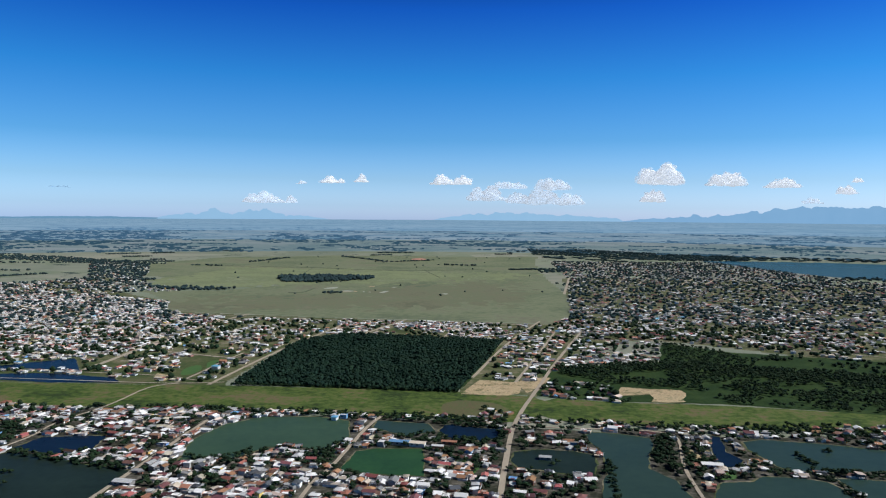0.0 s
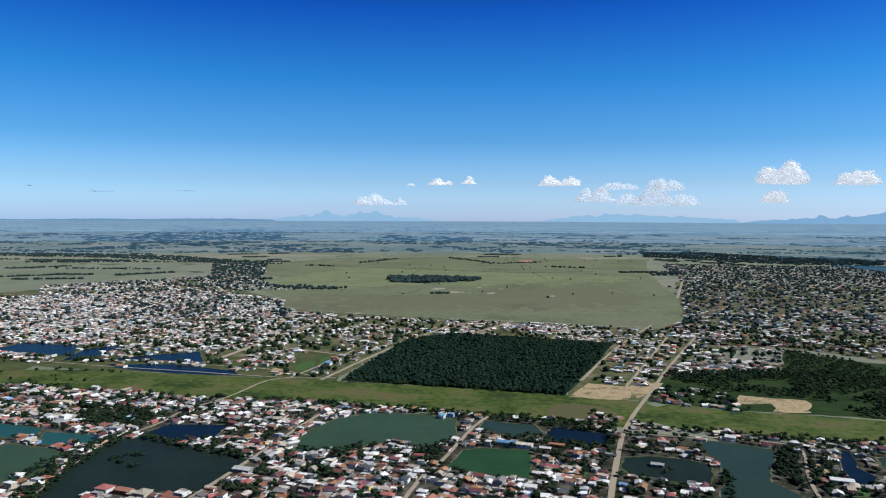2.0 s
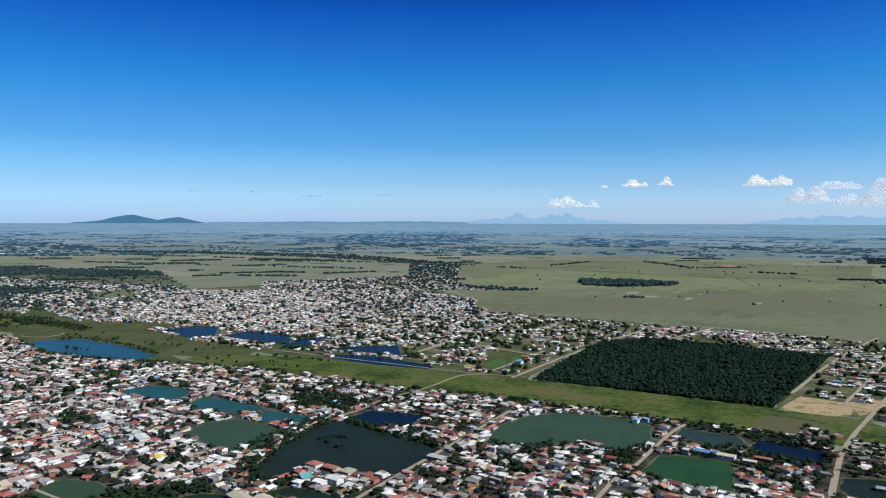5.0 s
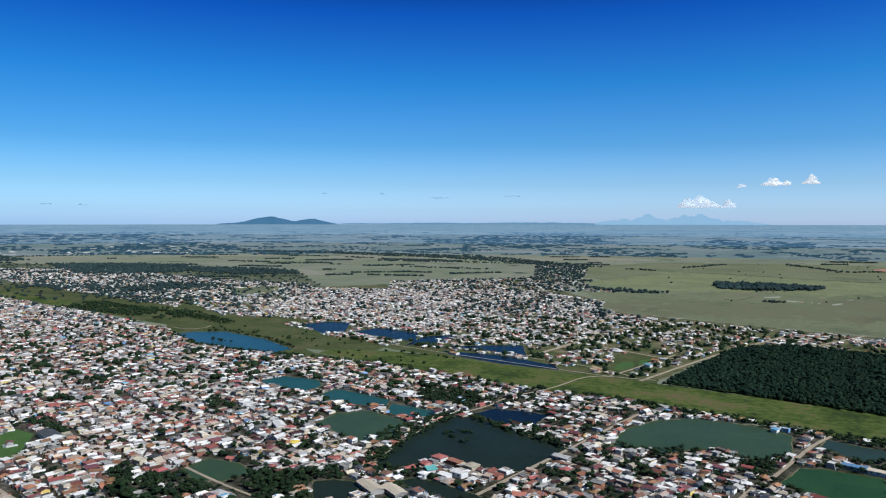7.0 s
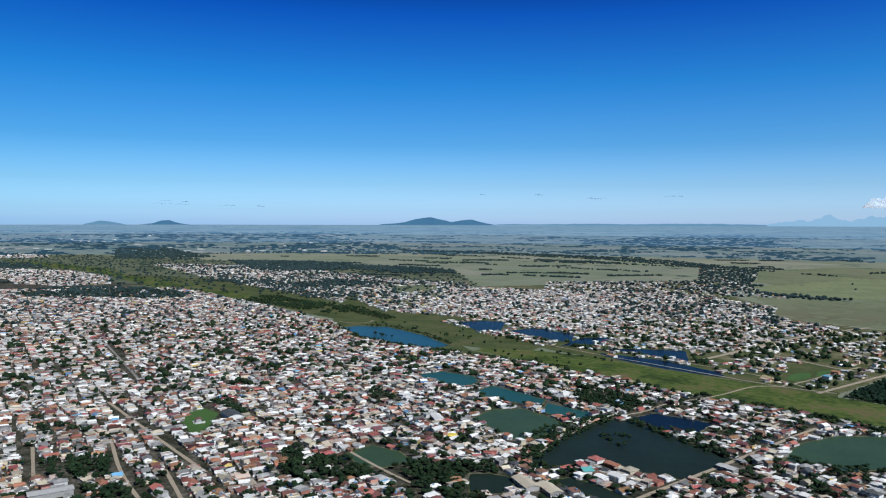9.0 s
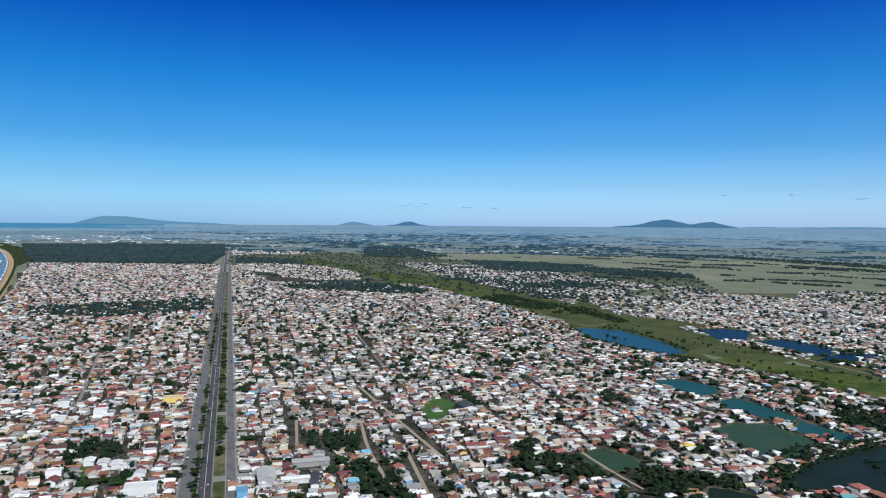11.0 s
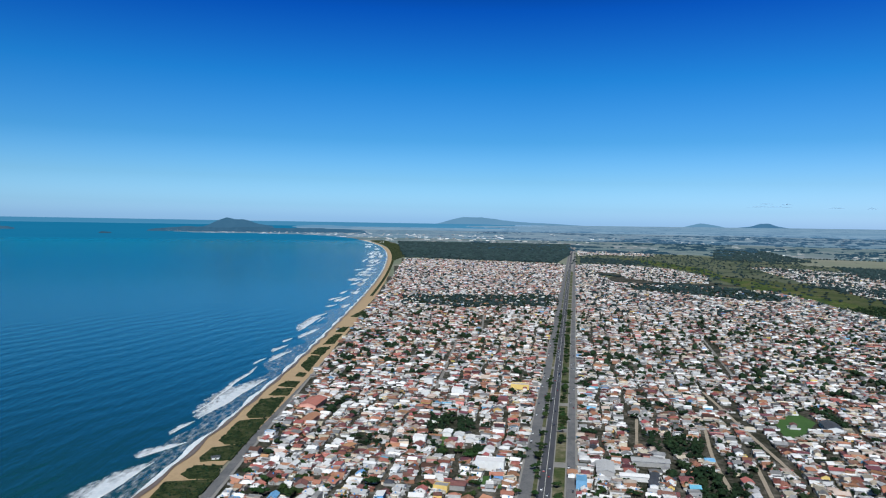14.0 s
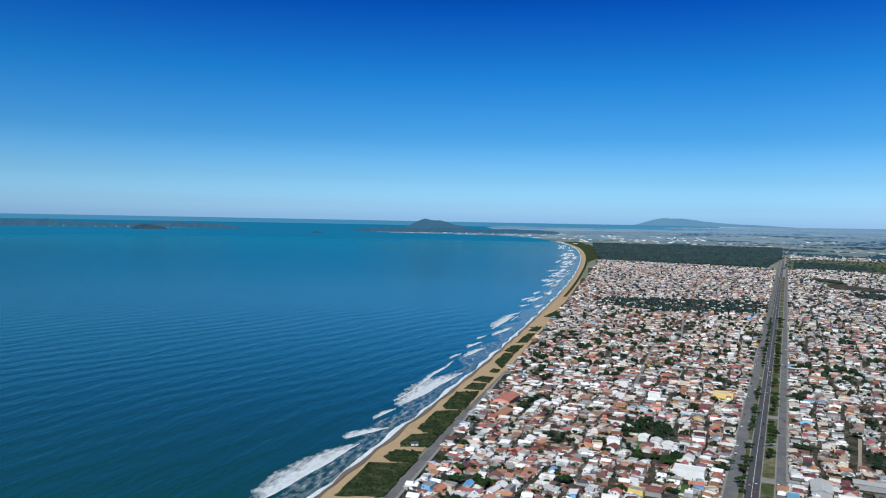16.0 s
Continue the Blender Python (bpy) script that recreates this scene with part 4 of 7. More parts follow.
pond([(136, 682), (143, 692), (169, 687), (193, 675), (190, 650), (179, 626), (169, 590), (183, 564), (182, 552), (184, 527), (118, 470), (118, 526), (126, 563), (132, 575), (138, 610), (141, 640), (136, 656)], M_POND_GREY, "broad grey-teal pond with green shallows")
pond([(253, 684), (260, 681), (249, 636), (254, 613), (246, 600), (234, 596), (232, 617), (241, 651)], M_POND_BLUE, "narrow deep blue pond")
pond([(275, 666), (296, 673), (338, 663), (364, 655), (391, 643), (440, 630), (420, 570), (359, 590), (316, 586), (283, 589), (278, 597), (274, 624), (271, 644)], M_POND_GREY, "wide shallow grey-green pond with spits of scrub")
pond([(216, 560), (241, 563), (255, 574), (277, 572), (299, 564), (303, 546), (302, 470), (197, 470), (199, 528)], M_POND_GREY, "wide shallow grey-green pond below a green bank")
pond([(310, 572), (350, 566), (420, 545), (400, 470), (309, 470), (311, 530)], M_POND_GREY, "shallow grey-green pond behind a dyke of scrub")
pond([(-367, 397), (-357, 409), (-338, 414), (-328, 400), (-325, 384), (-342, 370)], M_POND_DARK, "small dark green pond hidden in trees")
patch("red_earth", [(-166, 3685), (-106, 3800), (-67, 3651), (-119, 3560)], M_RED, "bare red earth of a quarry on the plain", "quarry", 1.5, 6.0, 1)
for px, py, pw in ((-262, 2018, 16), (-240, 2030, 8), (-160, 2010, 14), (-206, 2180, 10)):
    patch("puddle", [(px - pw, py - 4), (px + pw, py - 8), (px + pw * 0.8, py + 12), (px - pw * 0.6, py + 10)], M_SAND, "pale bare patch on the pasture", "bare patch", 0.3, 4.0, 1)
LAKE = [(1322, 3789), (1749, 3760), (2500, 3600), (2500, 2500), (2068, 2420), (1572, 2560), (1456, 2731), (1394, 2955), (1350, 3466)]
sheet("lake", np.arange(18, 42, 0.15), 199.0 / np.linspace(199 / 2400.0, 199 / 4200.0, 70), M_POND_SKY, "long pale blue lagoon in the distance", "lake", lambda p: inside(LAKE, p), lift=0.3)

# ---- roads ----
ALONG, ACROSS = np.array((-0.9801, 0.1983)), np.array((0.1983, 0.9801))


def grid(s, d):
    """Town grid to plan: s metres along the avenue, d metres across it."""
    return np.asarray(s)[..., None] * ALONG + np.asarray(d)[..., None] * ACROSS


AVENUE = -24.0


def lane(name, d, width, mat, label, category, lift, thick=0.0, s0=-350.0, s1=5400.0):
    s = np.unique(np.concatenate([np.arange(s0, min(s1, 2600), 26.0), np.arange(2600, max(s1, 2601), 150.0) if s1 > 2600 else [], [s1]]))
    v, f, plan = strip_arrays(grid(s, np.full(len(s), AVENUE + d)), width, lift, thick, step=26)
    return setting(name, mesh_of(name, v, f, [mat], uv=plan / 1000), label, category)


lane("avenue_base", 2.4, 41, M_PAVING, "pale concrete pavements and verges of the avenue", "pavement", 0.20)
lane("service_road_south", -12.2, 8.6, M_ASPHALT, "grey asphalt service road", "road", 0.30)
lane("avenue_road", 0.2, 8.6, M_LANES, "dark asphalt two-way main road", "road", 0.32)
lane("service_road_north", 17.4, 6.2, M_ASPHALT, "grey asphalt service road", "road", 0.30)
lane("lane_marking", 0.2, 0.3, M_PAINT, "faded pale centre line", "road marking", 0.36)
for k in range(26):
    s_from = 360 + k * 92
    lane("median_south", -6.4, 2.8, M_SPARSE, "planted grass median with a kerb", "median", 0.45, 0.25, s_from, s_from + 78)
    lane("median_north", 9.3, 8.0, M_SPARSE, "worn grass median with sandy paths", "median", 0.45, 0.25, s_from, s_from + 80)
strip("shore_road", [(500, -165), (-300, -150), (-429, -146), (-642, -143), (-809, -140), (-1135, -136)], 7.0, M_ASPHALT, "grey asphalt road along the dunes", "road", 0.5)
strip("shore_pavement", [(500, -160), (-300, -145.5), (-429, -141.5), (-642, -138.5), (-809, -135.5), (-1135, -131.5)], 2.2, M_PAVING, "narrow concrete pavement", "pavement", 0.6, 0.3)
ROADS = []


def road(points, width, label="pale sandy dirt road", mat=M_DIRT, name="dirt_road", lift=0.55):
    width = width * 0.52
    ROADS.append((np.asarray(points, float), width))
    return strip(name, points, width, mat, label, "road", lift, 0.2, wander=0.25)


road([(30, 400), (43, 524), (58, 632), (73, 728), (122, 896), (162, 1039), (256, 1339)], 8.5, "straight pale dirt road crossing the meadow")
road([(-254, 440), (-248, 508), (-243, 563), (-238, 629), (-234, 681), (-229, 729)], 7.0, "pale dirt causeway between two ponds")
road([(-353, 445), (-376, 524), (-384, 610), (-368, 668), (-375, 707), (-349, 777), (-345, 871), (-311, 883)], 4.5, "narrow dirt causeway through ponds")
road([(-103, 480), (-96, 563), (-89, 576), (-77, 660), (-70, 709), (-60, 742)], 6.5, "pale dirt street between two ponds")
road([(-700, 925), (-588, 907), (-470, 897), (-382, 886), (-311, 881), (-263, 892)], 5.0, "pale dirt road along the canal")
road([(-464, 955), (-460, 1024), (-456, 1103), (-451, 1250), (-432, 1395), (-400, 1532)], 15.0)
road([(-320, 886), (-308, 949), (-304, 1022), (-292, 1085)], 6.0)
road([(-415, 1093), (-354, 1070), (-297, 1043), (-262, 1066)], 8.5)
road([(-278, 877), (-242, 1132), (-190, 1357), (-180, 1441)], 9.0)
road([(-139, 1267), (-71, 1465)], 9.0)
road([(1, 1225), (35, 1432)], 8.5)
road([(40, 930), (109, 1205), (195, 1460)], 8.0)
road([(92, 905), (154, 1129), (207, 1334)], 7.5)
road([(-568, 1534), (-202, 1447), (19, 1412), (191, 1408), (280, 1418)], 5.0)
road([(-458, 941), (-352, 928), (-300, 900)], 5.0)
road([(78, 712), (119, 706), (173, 702), (212, 698), (222, 676), (200, 604), (194, 560), (188, 500)], 5.5, "pale dirt road along pond banks")
road([(207, 1239), (395, 1233), (551, 1160), (756, 1050)], 5.0)
road([(333, 2004), (441, 2560)], 14.0, "straight pale farm track")
for x_track in (640, 720, 800, 880, 960):
    road([(x_track * 0.86, 2330), (x_track, 2585)], 11.0, "straight pale track between far houses")
road([(900, 1850), (1010, 2150), (1040, 2400)], 9.0, "straight pale track between far houses")
road([(-1105, 42), (-923, 22), (-766, 4)], 7.0, "straight grey paved street", M_STREET, "street")
road([(-1422, 107), (-1139, 80)], 7.0, "straight grey paved street", M_STREET, "street")
road([(-505, 258), (-628, 272), (-772, 290)], 6.0, "pale dirt street between houses")
road([(-642, 242), (-548, 212), (-480, 199)], 5.5, "pale dirt street between houses")
road([(-659, 186), (-582, 164)], 5.0, "pale dirt street between houses")
road([(-470, 366), (-418, 356), (-380, 352)], 5.0, "pale dirt lane beside a pond")
road([(-531, 239), (-434, 211)], 5.5, "pale dirt street between houses")
road([(-1146, 430), (-861, 359)], 6.0, "straight pale street", M_STREET, "street")
road([(-1120, 850), (-1071, 848), (-1068, 885), (-1085, 905)], 5.0, "pale sandy way at the edge of town")


# ---- houses ----
rng = np.random.default_rng(7)


def box(x0, x1, y0, y1, z0, z1, bottom=False):
    v = np.array([(x, y, z) for z in (z0, z1) for x, y in ((x0, y0), (x1, y0), (x1, y1), (x0, y1))], float)
    f = [(0, 1, 5), (0, 5, 4), (1, 2, 6), (1, 6, 5), (2, 3, 7), (2, 7, 6), (3, 0, 4), (3, 4, 7), (4, 5, 6), (4, 6, 7)]
    return v, np.array(f + ([(0, 2, 1), (0, 3, 2)] if bottom else []), np.int32)


def join(*pieces):
    v, f, n = [], [], 0
    for a, b in pieces:
        v.append(a)
        f.append(b + n)
        n += len(a)
    return np.vstack(v), np.vstack(f)


def prism(profile, y0, y1):
    """A closed profile (x, z) of four to six corners, drawn along y. The ends are closed as a chevron or a quad."""
    k = len(profile)
    v = np.array([(x, y, z) for y in (y0, y1) for x, z in profile], float)
    f = [t for i in range(k) for t in ((i, (i + 1) % k, k + (i + 1) % k), (i, k + (i + 1) % k, k + i))]
    ends = [(0, 1, 2), (0, 2, 5), (2, 3, 5), (3, 4, 5)] if k == 6 else [(0, 1, 2), (0, 2, 3)]
    f += ends + [tuple(k + i for i in t[::-1]) for t in ends]
    return v, np.array(f, np.int32)


def shell(kind, w, l, h, rise):
    """Walls and roof of a house w wide (x), l long (y) and h high to the eaves."""
    x, y, o, t = w / 2, l / 2, 0.75, 0.18
    v, f = box(-x, x, -y, y, 0, h)
    f = f[:8]
    if kind == "gable":
        tip = np.array([(0, -y, h + rise), (0, y, h + rise)])
        walls = np.vstack([v, tip]), np.vstack([f, [(4, 5, 8), (6, 7, 9)]])
        e = rise * o / x
        roof = prism([(-x - o, h - e), (0, h + rise), (x + o, h - e), (x + o, h - e + t), (0, h + rise + t), (-x - o, h - e + t)], -y - o, y + o)
        v2, f2 = roof
        k = 6
        ends = [(0, 1, 4), (0, 4, 5), (1, 2, 3), (1, 3, 4)]
        f2 = np.array([q for i in range(k) for q in ((i, (i + 1) % k, k + (i + 1) % k), (i, k + (i + 1) % k, k + i))] + ends + [tuple(k + i for i in q[::-1]) for q in ends], np.int32)
        return walls, (v2, f2)
    if kind == "hip":
        e, m = h - 0.15, max(0.2, y - x)
        low = [(-x - o, -y - o, e), (x + o, -y - o, e), (x + o, y + o, e), (-x - o, y + o, e)]
        rv = np.array(low + [(a, b, c + t) for a, b, c in low] + [(0, -m, h + rise), (0, m, h + rise)], float)
        rf = [(0, 1, 5), (0, 5, 4), (1, 2, 6), (1, 6, 5), (2, 3, 7), (2, 7, 6), (3, 0, 4), (3, 4, 7), (4, 5, 8), (5, 6, 9), (5, 9, 8), (6, 7, 9), (7, 4, 8), (7, 8, 9), (0, 2, 1), (0, 3, 2)]
        return (v, f), (rv, np.array(rf, np.int32))
    if kind == "shed":
        top = np.array([(-x, -y, h + rise * 0.5), (-x, y, h + rise * 0.5)])
        walls = np.vstack([v, top]), np.vstack([f, [(4, 5, 8), (6, 7, 9), (4, 8, 9), (4, 9, 7)]])
        s = rise * 0.5 / w * o
        roof = prism([(-x - o, h + rise * 0.5 + s), (x + o, h - s), (x + o, h - s + t), (-x - o, h + rise * 0.5 + s + t)], -y - o, y + o)
        return walls, roof
    # flat roof behind a parapet
    p = 0.22
    rim = join(box(-x, x, -y, -y + p, h, h + 0.7), box(-x, x, y - p, y, h, h + 0.7), box(-x, -x + p, -y + p, y - p, h, h + 0.7), box(x - p, x, -y + p, y - p, h, h + 0.7))
    return join((v, f), rim), box(-x + p, x - p, -y + p, y - p, h - 0.1, h + 0.15)


def plain(kind, w, l, h, rise):
    """The same house for the distance, with a roof of bare planes."""
    x, y, o = w / 2, l / 2, 0.75
    v, f = box(-x, x, -y, y, 0, h)
    if kind in ("flat", "shed"):
        t = rise * 0.4 if kind == "shed" else 0.15
        low = [(-x - o, -y - o, h + t), (x + o, -y - o, h + 0.1), (x + o, y + o, h + 0.1), (-x - o, y + o, h + t)]
        return (v, f[:8]), (np.array(low), np.array([(0, 1, 2), (0, 2, 3)], np.int32))
    m = y + o if kind == "gable" else max(0.2, y - x)
    low = [(-x - o, -y - o, h - 0.1), (x + o, -y - o, h - 0.1), (x + o, y + o, h - 0.1), (-x - o, y + o, h - 0.1), (0, -m, h + rise), (0, m, h + rise)]
    rf = [(0, 4, 5), (0, 5, 3), (1, 2, 5), (1, 5, 4)] + ([(0, 1, 4), (2, 3, 5)] if kind == "hip" else [])
    if kind == "gable":
        v, f = np.vstack([v, [(0, -y, h + rise), (0, y, h + rise)]]), np.vstack([f[:8], [(4, 5, 8), (6, 7, 9)]])
    else:
        f = f[:8]
    return (v, f), (np.array(low), np.array(rf, np.int32))


KINDS = ("gable", "hip", "flat", "shed")
ROOF_SHARE = {  # terracotta, brown, grey, white, sand, dark, blue
    "coast": (0.30, 0.14, 0.14, 0.26, 0.14, 0.01, 0.01), "town": (0.16, 0.155, 0.21, 0.24, 0.20, 0.03, 0.005),
    "lakes": (0.20, 0.17, 0.21, 0.22, 0.14, 0.055, 0.005), "village": (0.12, 0.08, 0.23, 0.31, 0.24, 0.01, 0.01), "suburb": (0.17, 0.16, 0.28, 0.22, 0.10, 0.06, 0.01)}
WALL_SHARE = {"coast": (0.40, 0.18, 0.17, 0.12, 0.04, 0.06, 0.03), "town": (0.32, 0.18, 0.25, 0.14, 0.03, 0.05, 0.03), "lakes": (0.34, 0.16, 0.24, 0.16, 0.03, 0.04, 0.03),
              "village": (0.44, 0.18, 0.22, 0.12, 0.02, 0.01, 0.01), "suburb": (0.38, 0.16, 0.24, 0.18, 0.02, 0.01, 0.01)}
ROOF_WORD = {"terracotta": "orange-red clay-tiled", "brown": "dark brown tiled", "grey": "grey fibre-cement", "white": "white sheet-metal", "sand": "sand-coloured tiled", "dark": "dark sheet", "blue": "blue sheet-metal", "turquoise": "turquoise sheet-metal", "yellow": "bright yellow"}
WALL_WORD = {"white": "white plastered", "cream": "cream plastered", "grey": "bare grey rendered", "brick": "bare brick", "yellow": "yellow painted", "pink": "pink painted", "blue": "blue painted"}
SHAPE_WORD = {"gable": "gabled", "hip": "hipped", "flat": "flat", "shed": "single-pitch"}


def part(name, piece, mat, parent, label=""):
    ob = new(name, mesh_of(name, piece[0], piece[1], [mat]))
    ob.parent = parent
    return tagged(ob, label)


def tube(r, z0, z1, sides=8, at=(0, 0), top=1.0):
    a = np.arange(sides) * 2 * np.pi / sides
    v = np.vstack([np.column_stack([at[0] + r * k * np.cos(a), at[1] + r * k * np.sin(a), np.full(sides, z)]) for k, z in ((1.0, z0), (top, z1))] + [[(at[0], at[1], z1)]])
    f = [t for i in range(sides) for t in ((i, (i + 1) % sides, sides + (i + 1) % sides), (i, sides + (i + 1) % sides, sides + i), (sides + i, sides + (i + 1) % sides, 2 * sides))]
    return v, np.array(f, np.int32)


def wing(w, l):
    """A low back wing with a lean-to roof, at the side of a house."""
    x0, x1, y0, y1 = w / 2, w / 2 + 2.3, -l * 0.38, l * 0.12
    roof = prism([(x0, 2.45), (x1 + 0.3, 1.95), (x1 + 0.3, 2.1), (x0, 2.6)], y0 - 0.25, y1 + 0.25)
    return box(x0, x1, y0, y1, 0, 1.98), roof


def make_house(kind, w, l, storeys, roof, wall, tank):
    """A house as a thing with parts, standing at the origin."""
    h = 2.4 * storeys + 0.2
    walls, top = shell(kind, w, l, h, w * 0.21)
    high = "two-storey " if storeys == 2 else ""
    ob = tagged(new(HOUSE_NAME[storeys, kind]), f"{high}{WALL_WORD[wall]} house with {SHAPE_WORD[kind]} {ROOF_WORD[roof]} roof", "house", "two-storey houses" if storeys == 2 else f"{SHAPE_WORD[kind]} roofed houses")
    low_wall, low_roof = wing(w, l)
    part("wall", join(walls, low_wall), WALLS[wall], ob)
    part("roof", join(top, low_roof), ROOFS[roof], ob, f"{ROOF_WORD[roof]} roof")
    x, y = w / 2, l / 2
    for k in range(storeys):
        z = 1.0 + 2.4 * k
        part("window", box(-w * 0.28 - 0.7, -w * 0.28 + 0.7, -y - 0.06, -y + 0.02, z, z + 1.2), M_GLASS, ob, "dark glazed window")
        part("window", box(x - 0.02, x + 0.06, l * 0.32 - 0.8, l * 0.32 + 0.8, z, z + 1.2), M_GLASS, ob, "dark glazed window")
    part("door", box(w * 0.2 - 0.5, w * 0.2 + 0.5, -y - 0.06, -y + 0.02, 0, 2.1), M_DOOR, ob, "brown wooden door")
    if tank:
        zt = h + (0.15 if kind == "flat" else w * 0.21 * 0.55)
        part("water_tank", tube(0.75, zt - 0.3, zt + 1.0, 10, (x * 0.4, y * 0.3), 1.12), M_TANK, ob, "round blue plastic water tank")
    return ob


# zones of the plan: polygon, share of lots with a house, share with a tree, style
NEAR_WOODS = [[(-615, 171), (-591, 224), (-533, 201), (-562, 172)], [(-530, 181), (-512, 222), (-440, 196), (-450, 170)], [(-657, -5), (-660, 33), (-612, 31), (-601, -5)],
              [(-465, 350), (-420, 345), (-410, 325), (-440, 315), (-470, 330)], [(-420, 400), (-362, 400), (-365, 350), (-415, 340)], [(-362, 372), (-330, 368), (-300, 395), (-340, 345)],
              [(-1788, 318), (-1548, 275), (-1500, 83), (-1570, -46), (-1720, -70)], [(-392, 690), (-375, 650), (-440, 645), (-470, 680), (-430, 715)], [(-2038, 880), (-1800, 900), (-1700, 820), (-1960, 560), (-2100, 560)],
              [(-98, 640), (-80, 605), (-84, 580), (-120, 615)], [(185, 640), (215, 690), (235, 640), (205, 570), (185, 575)],
              [(-502, 317), (-513, 342), (-470, 331), (-438, 309), (-452, 293)], [(-697, 362), (-712, 384), (-644, 376), (-627, 362)], [(-393, 377), (-398, 405), (-384, 415), (-370, 425), (-350, 415), (-366, 398), (-372, 375), (-367, 352)]]
ZONES = [
    (NEAR_WOODS[0], 0.12, 0.9, "town"), (NEAR_WOODS[1], 0.05, 0.95, "town"), (NEAR_WOODS[2], 0.1, 0.9, "coast"), (NEAR_WOODS[3], 0.08, 0.9, "lakes"), (NEAR_WOODS[4], 0.05, 0.9, "lakes"), (NEAR_WOODS[5], 0.1, 0.9, "lakes"),
    (NEAR_WOODS[6], 0.3, 0.8, "coast"), (NEAR_WOODS[7], 0.05, 0.95, "lakes"), (NEAR_WOODS[8], 0.1, 0.75, "town"), (NEAR_WOODS[9], 0.1, 0.8, "lakes"), (NEAR_WOODS[10], 0.15, 0.7, "lakes"),
    (NEAR_WOODS[11], 0.1, 0.9, "town"), (NEAR_WOODS[12], 0.1, 0.9, "town"), (NEAR_WOODS[13], 0.05, 0.9, "lakes"),
    ([(-318, 454), (-329, 498), (-303, 499), (-250, 480), (-247, 461), (-269, 452), (-292, 450)], 0.97, 0.4, "lakes"),
    ([(-667, 318), (-690, 352), (-652, 353), (-599, 306), (-606, 294)], 0, 0, "town"),
    ([(400, -60), (400, -160), (-430, -138), (-1100, -128), (-2100, -110), (-3420, -100), (-3150, 590), (-2000, 350), (-500, 50)], 0.90, 0.55, "coast"),
    ([(40, 780), (40, 400), (700, 400), (700, 740), (240, 712), (120, 728)], 0.45, 0.8, "lakes"),
    ([(-10, 742), (-60, 745), (-60, 640), (60, 640), (60, 722)], 0.25, 0.85, "lakes"),
    ([(200, 380), (200, 640), (60, 735), (-217, 766), (-470, 778), (-560, 640), (-480, 480), (-480, 300), (-300, 200)], 0.76, 0.85, "lakes"),
    ([(200, -40), (200, 380), (-300, 400), (-480, 480), (-560, 640), (-470, 778), (-600, 789), (-780, 756), (-950, 752), (-1130, 840), (-1485, 900), (-1967, 950), (-2100, 800), (-2200, 560), (-3130, 660), (-3100, 630), (-480, 95)], 0.89, 0.60, "town"),
    ([(-3167, 659), (-3163, 819), (-2921, 970), (-2531, 972), (-2237, 860), (-2250, 724), (-2399, 649), (-2646, 684), (-2738, 573)], 0.80, 0.4, "village"),
    ([(-5190, 1060), (-5735, 1489), (-4651, 1412), (-4021, 1246), (-4144, 997), (-3999, 822)], 0.70, 0.3, "village"),
    ([(-1911, 1256), (-1945, 1457), (-1783, 1497), (-1635, 1364), (-1728, 1334), (-1782, 1217)], 0.08, 0.6, "village"), ([(-1644, 1429), (-1608, 1594), (-1474, 1470), (-1467, 1313)], 0, 0, "village"),
    ([(-268, 885), (-440, 905), (-445, 1080), (-420, 1480), (-220, 1440), (-190, 1290), (-245, 1180)], 0.40, 0.25, "village"),
    ([(-205, 1275), (-195, 1460), (205, 1408), (110, 1220), (100, 1225)], 0.72, 0.25, "village"),
    ([(50, 930), (110, 900), (190, 1040), (300, 1235), (215, 1410), (112, 1215)], 0.62, 0.35, "village"),
    ([(-440, 1050), (-640, 1040), (-954, 1090), (-1170, 1020), (-1480, 1600), (-1280, 1700), (-900, 1900), (-640, 1740), (-590, 1565), (-430, 1480)], 0.80, 0.55, "village"),
    ([(-1280, 1700), (-900, 1900), (-700, 2000), (-1080, 2480), (-1450, 1950)], 0.30, 0.40, "village"),
    ([(-1480, 1150), (-1377, 1060), (-2334, 1200), (-3200, 1400), (-2800, 1750), (-1834, 1650), (-1600, 1720), (-1480, 1600), (-1180, 1020)], 0.50, 0.70, "village"),
    ([(-900, 2100), (-1000, 2500), (-1240, 3150), (-1500, 3150), (-1150, 2400)], 0.11, 0.9, "village"),
    ([(215, 1425), (272, 1540), (300, 1750), (700, 1750), (820, 1250), (600, 1060), (392, 1230), (300, 1240)], 0.40, 0.7, "suburb"),
    ([(300, 1750), (345, 2010), (440, 2600), (520, 3600), (1330, 3600), (1420, 2500), (820, 1250), (700, 1750)], 0.30, 0.6, "suburb"),
    ([(820, 1250), (1420, 2500), (1700, 2300), (1900, 2000), (1000, 1050), (640, 1060)], 0.38, 0.7, "suburb"),
    ([(130, 990), (312, 1050), (360, 1215), (300, 1235), (190, 1040)], 0.5, 0.45, "suburb"),
    ([(125, 905), (205, 900), (215, 800), (110, 835)], 0.45, 0.7, "suburb"),
    ([(-1000, 1000), (-870, 945), (-640, 900), (-440, 905), (-440, 1060), (-640, 1055), (-954, 1105)], 0.5, 0.4, "village"),
]
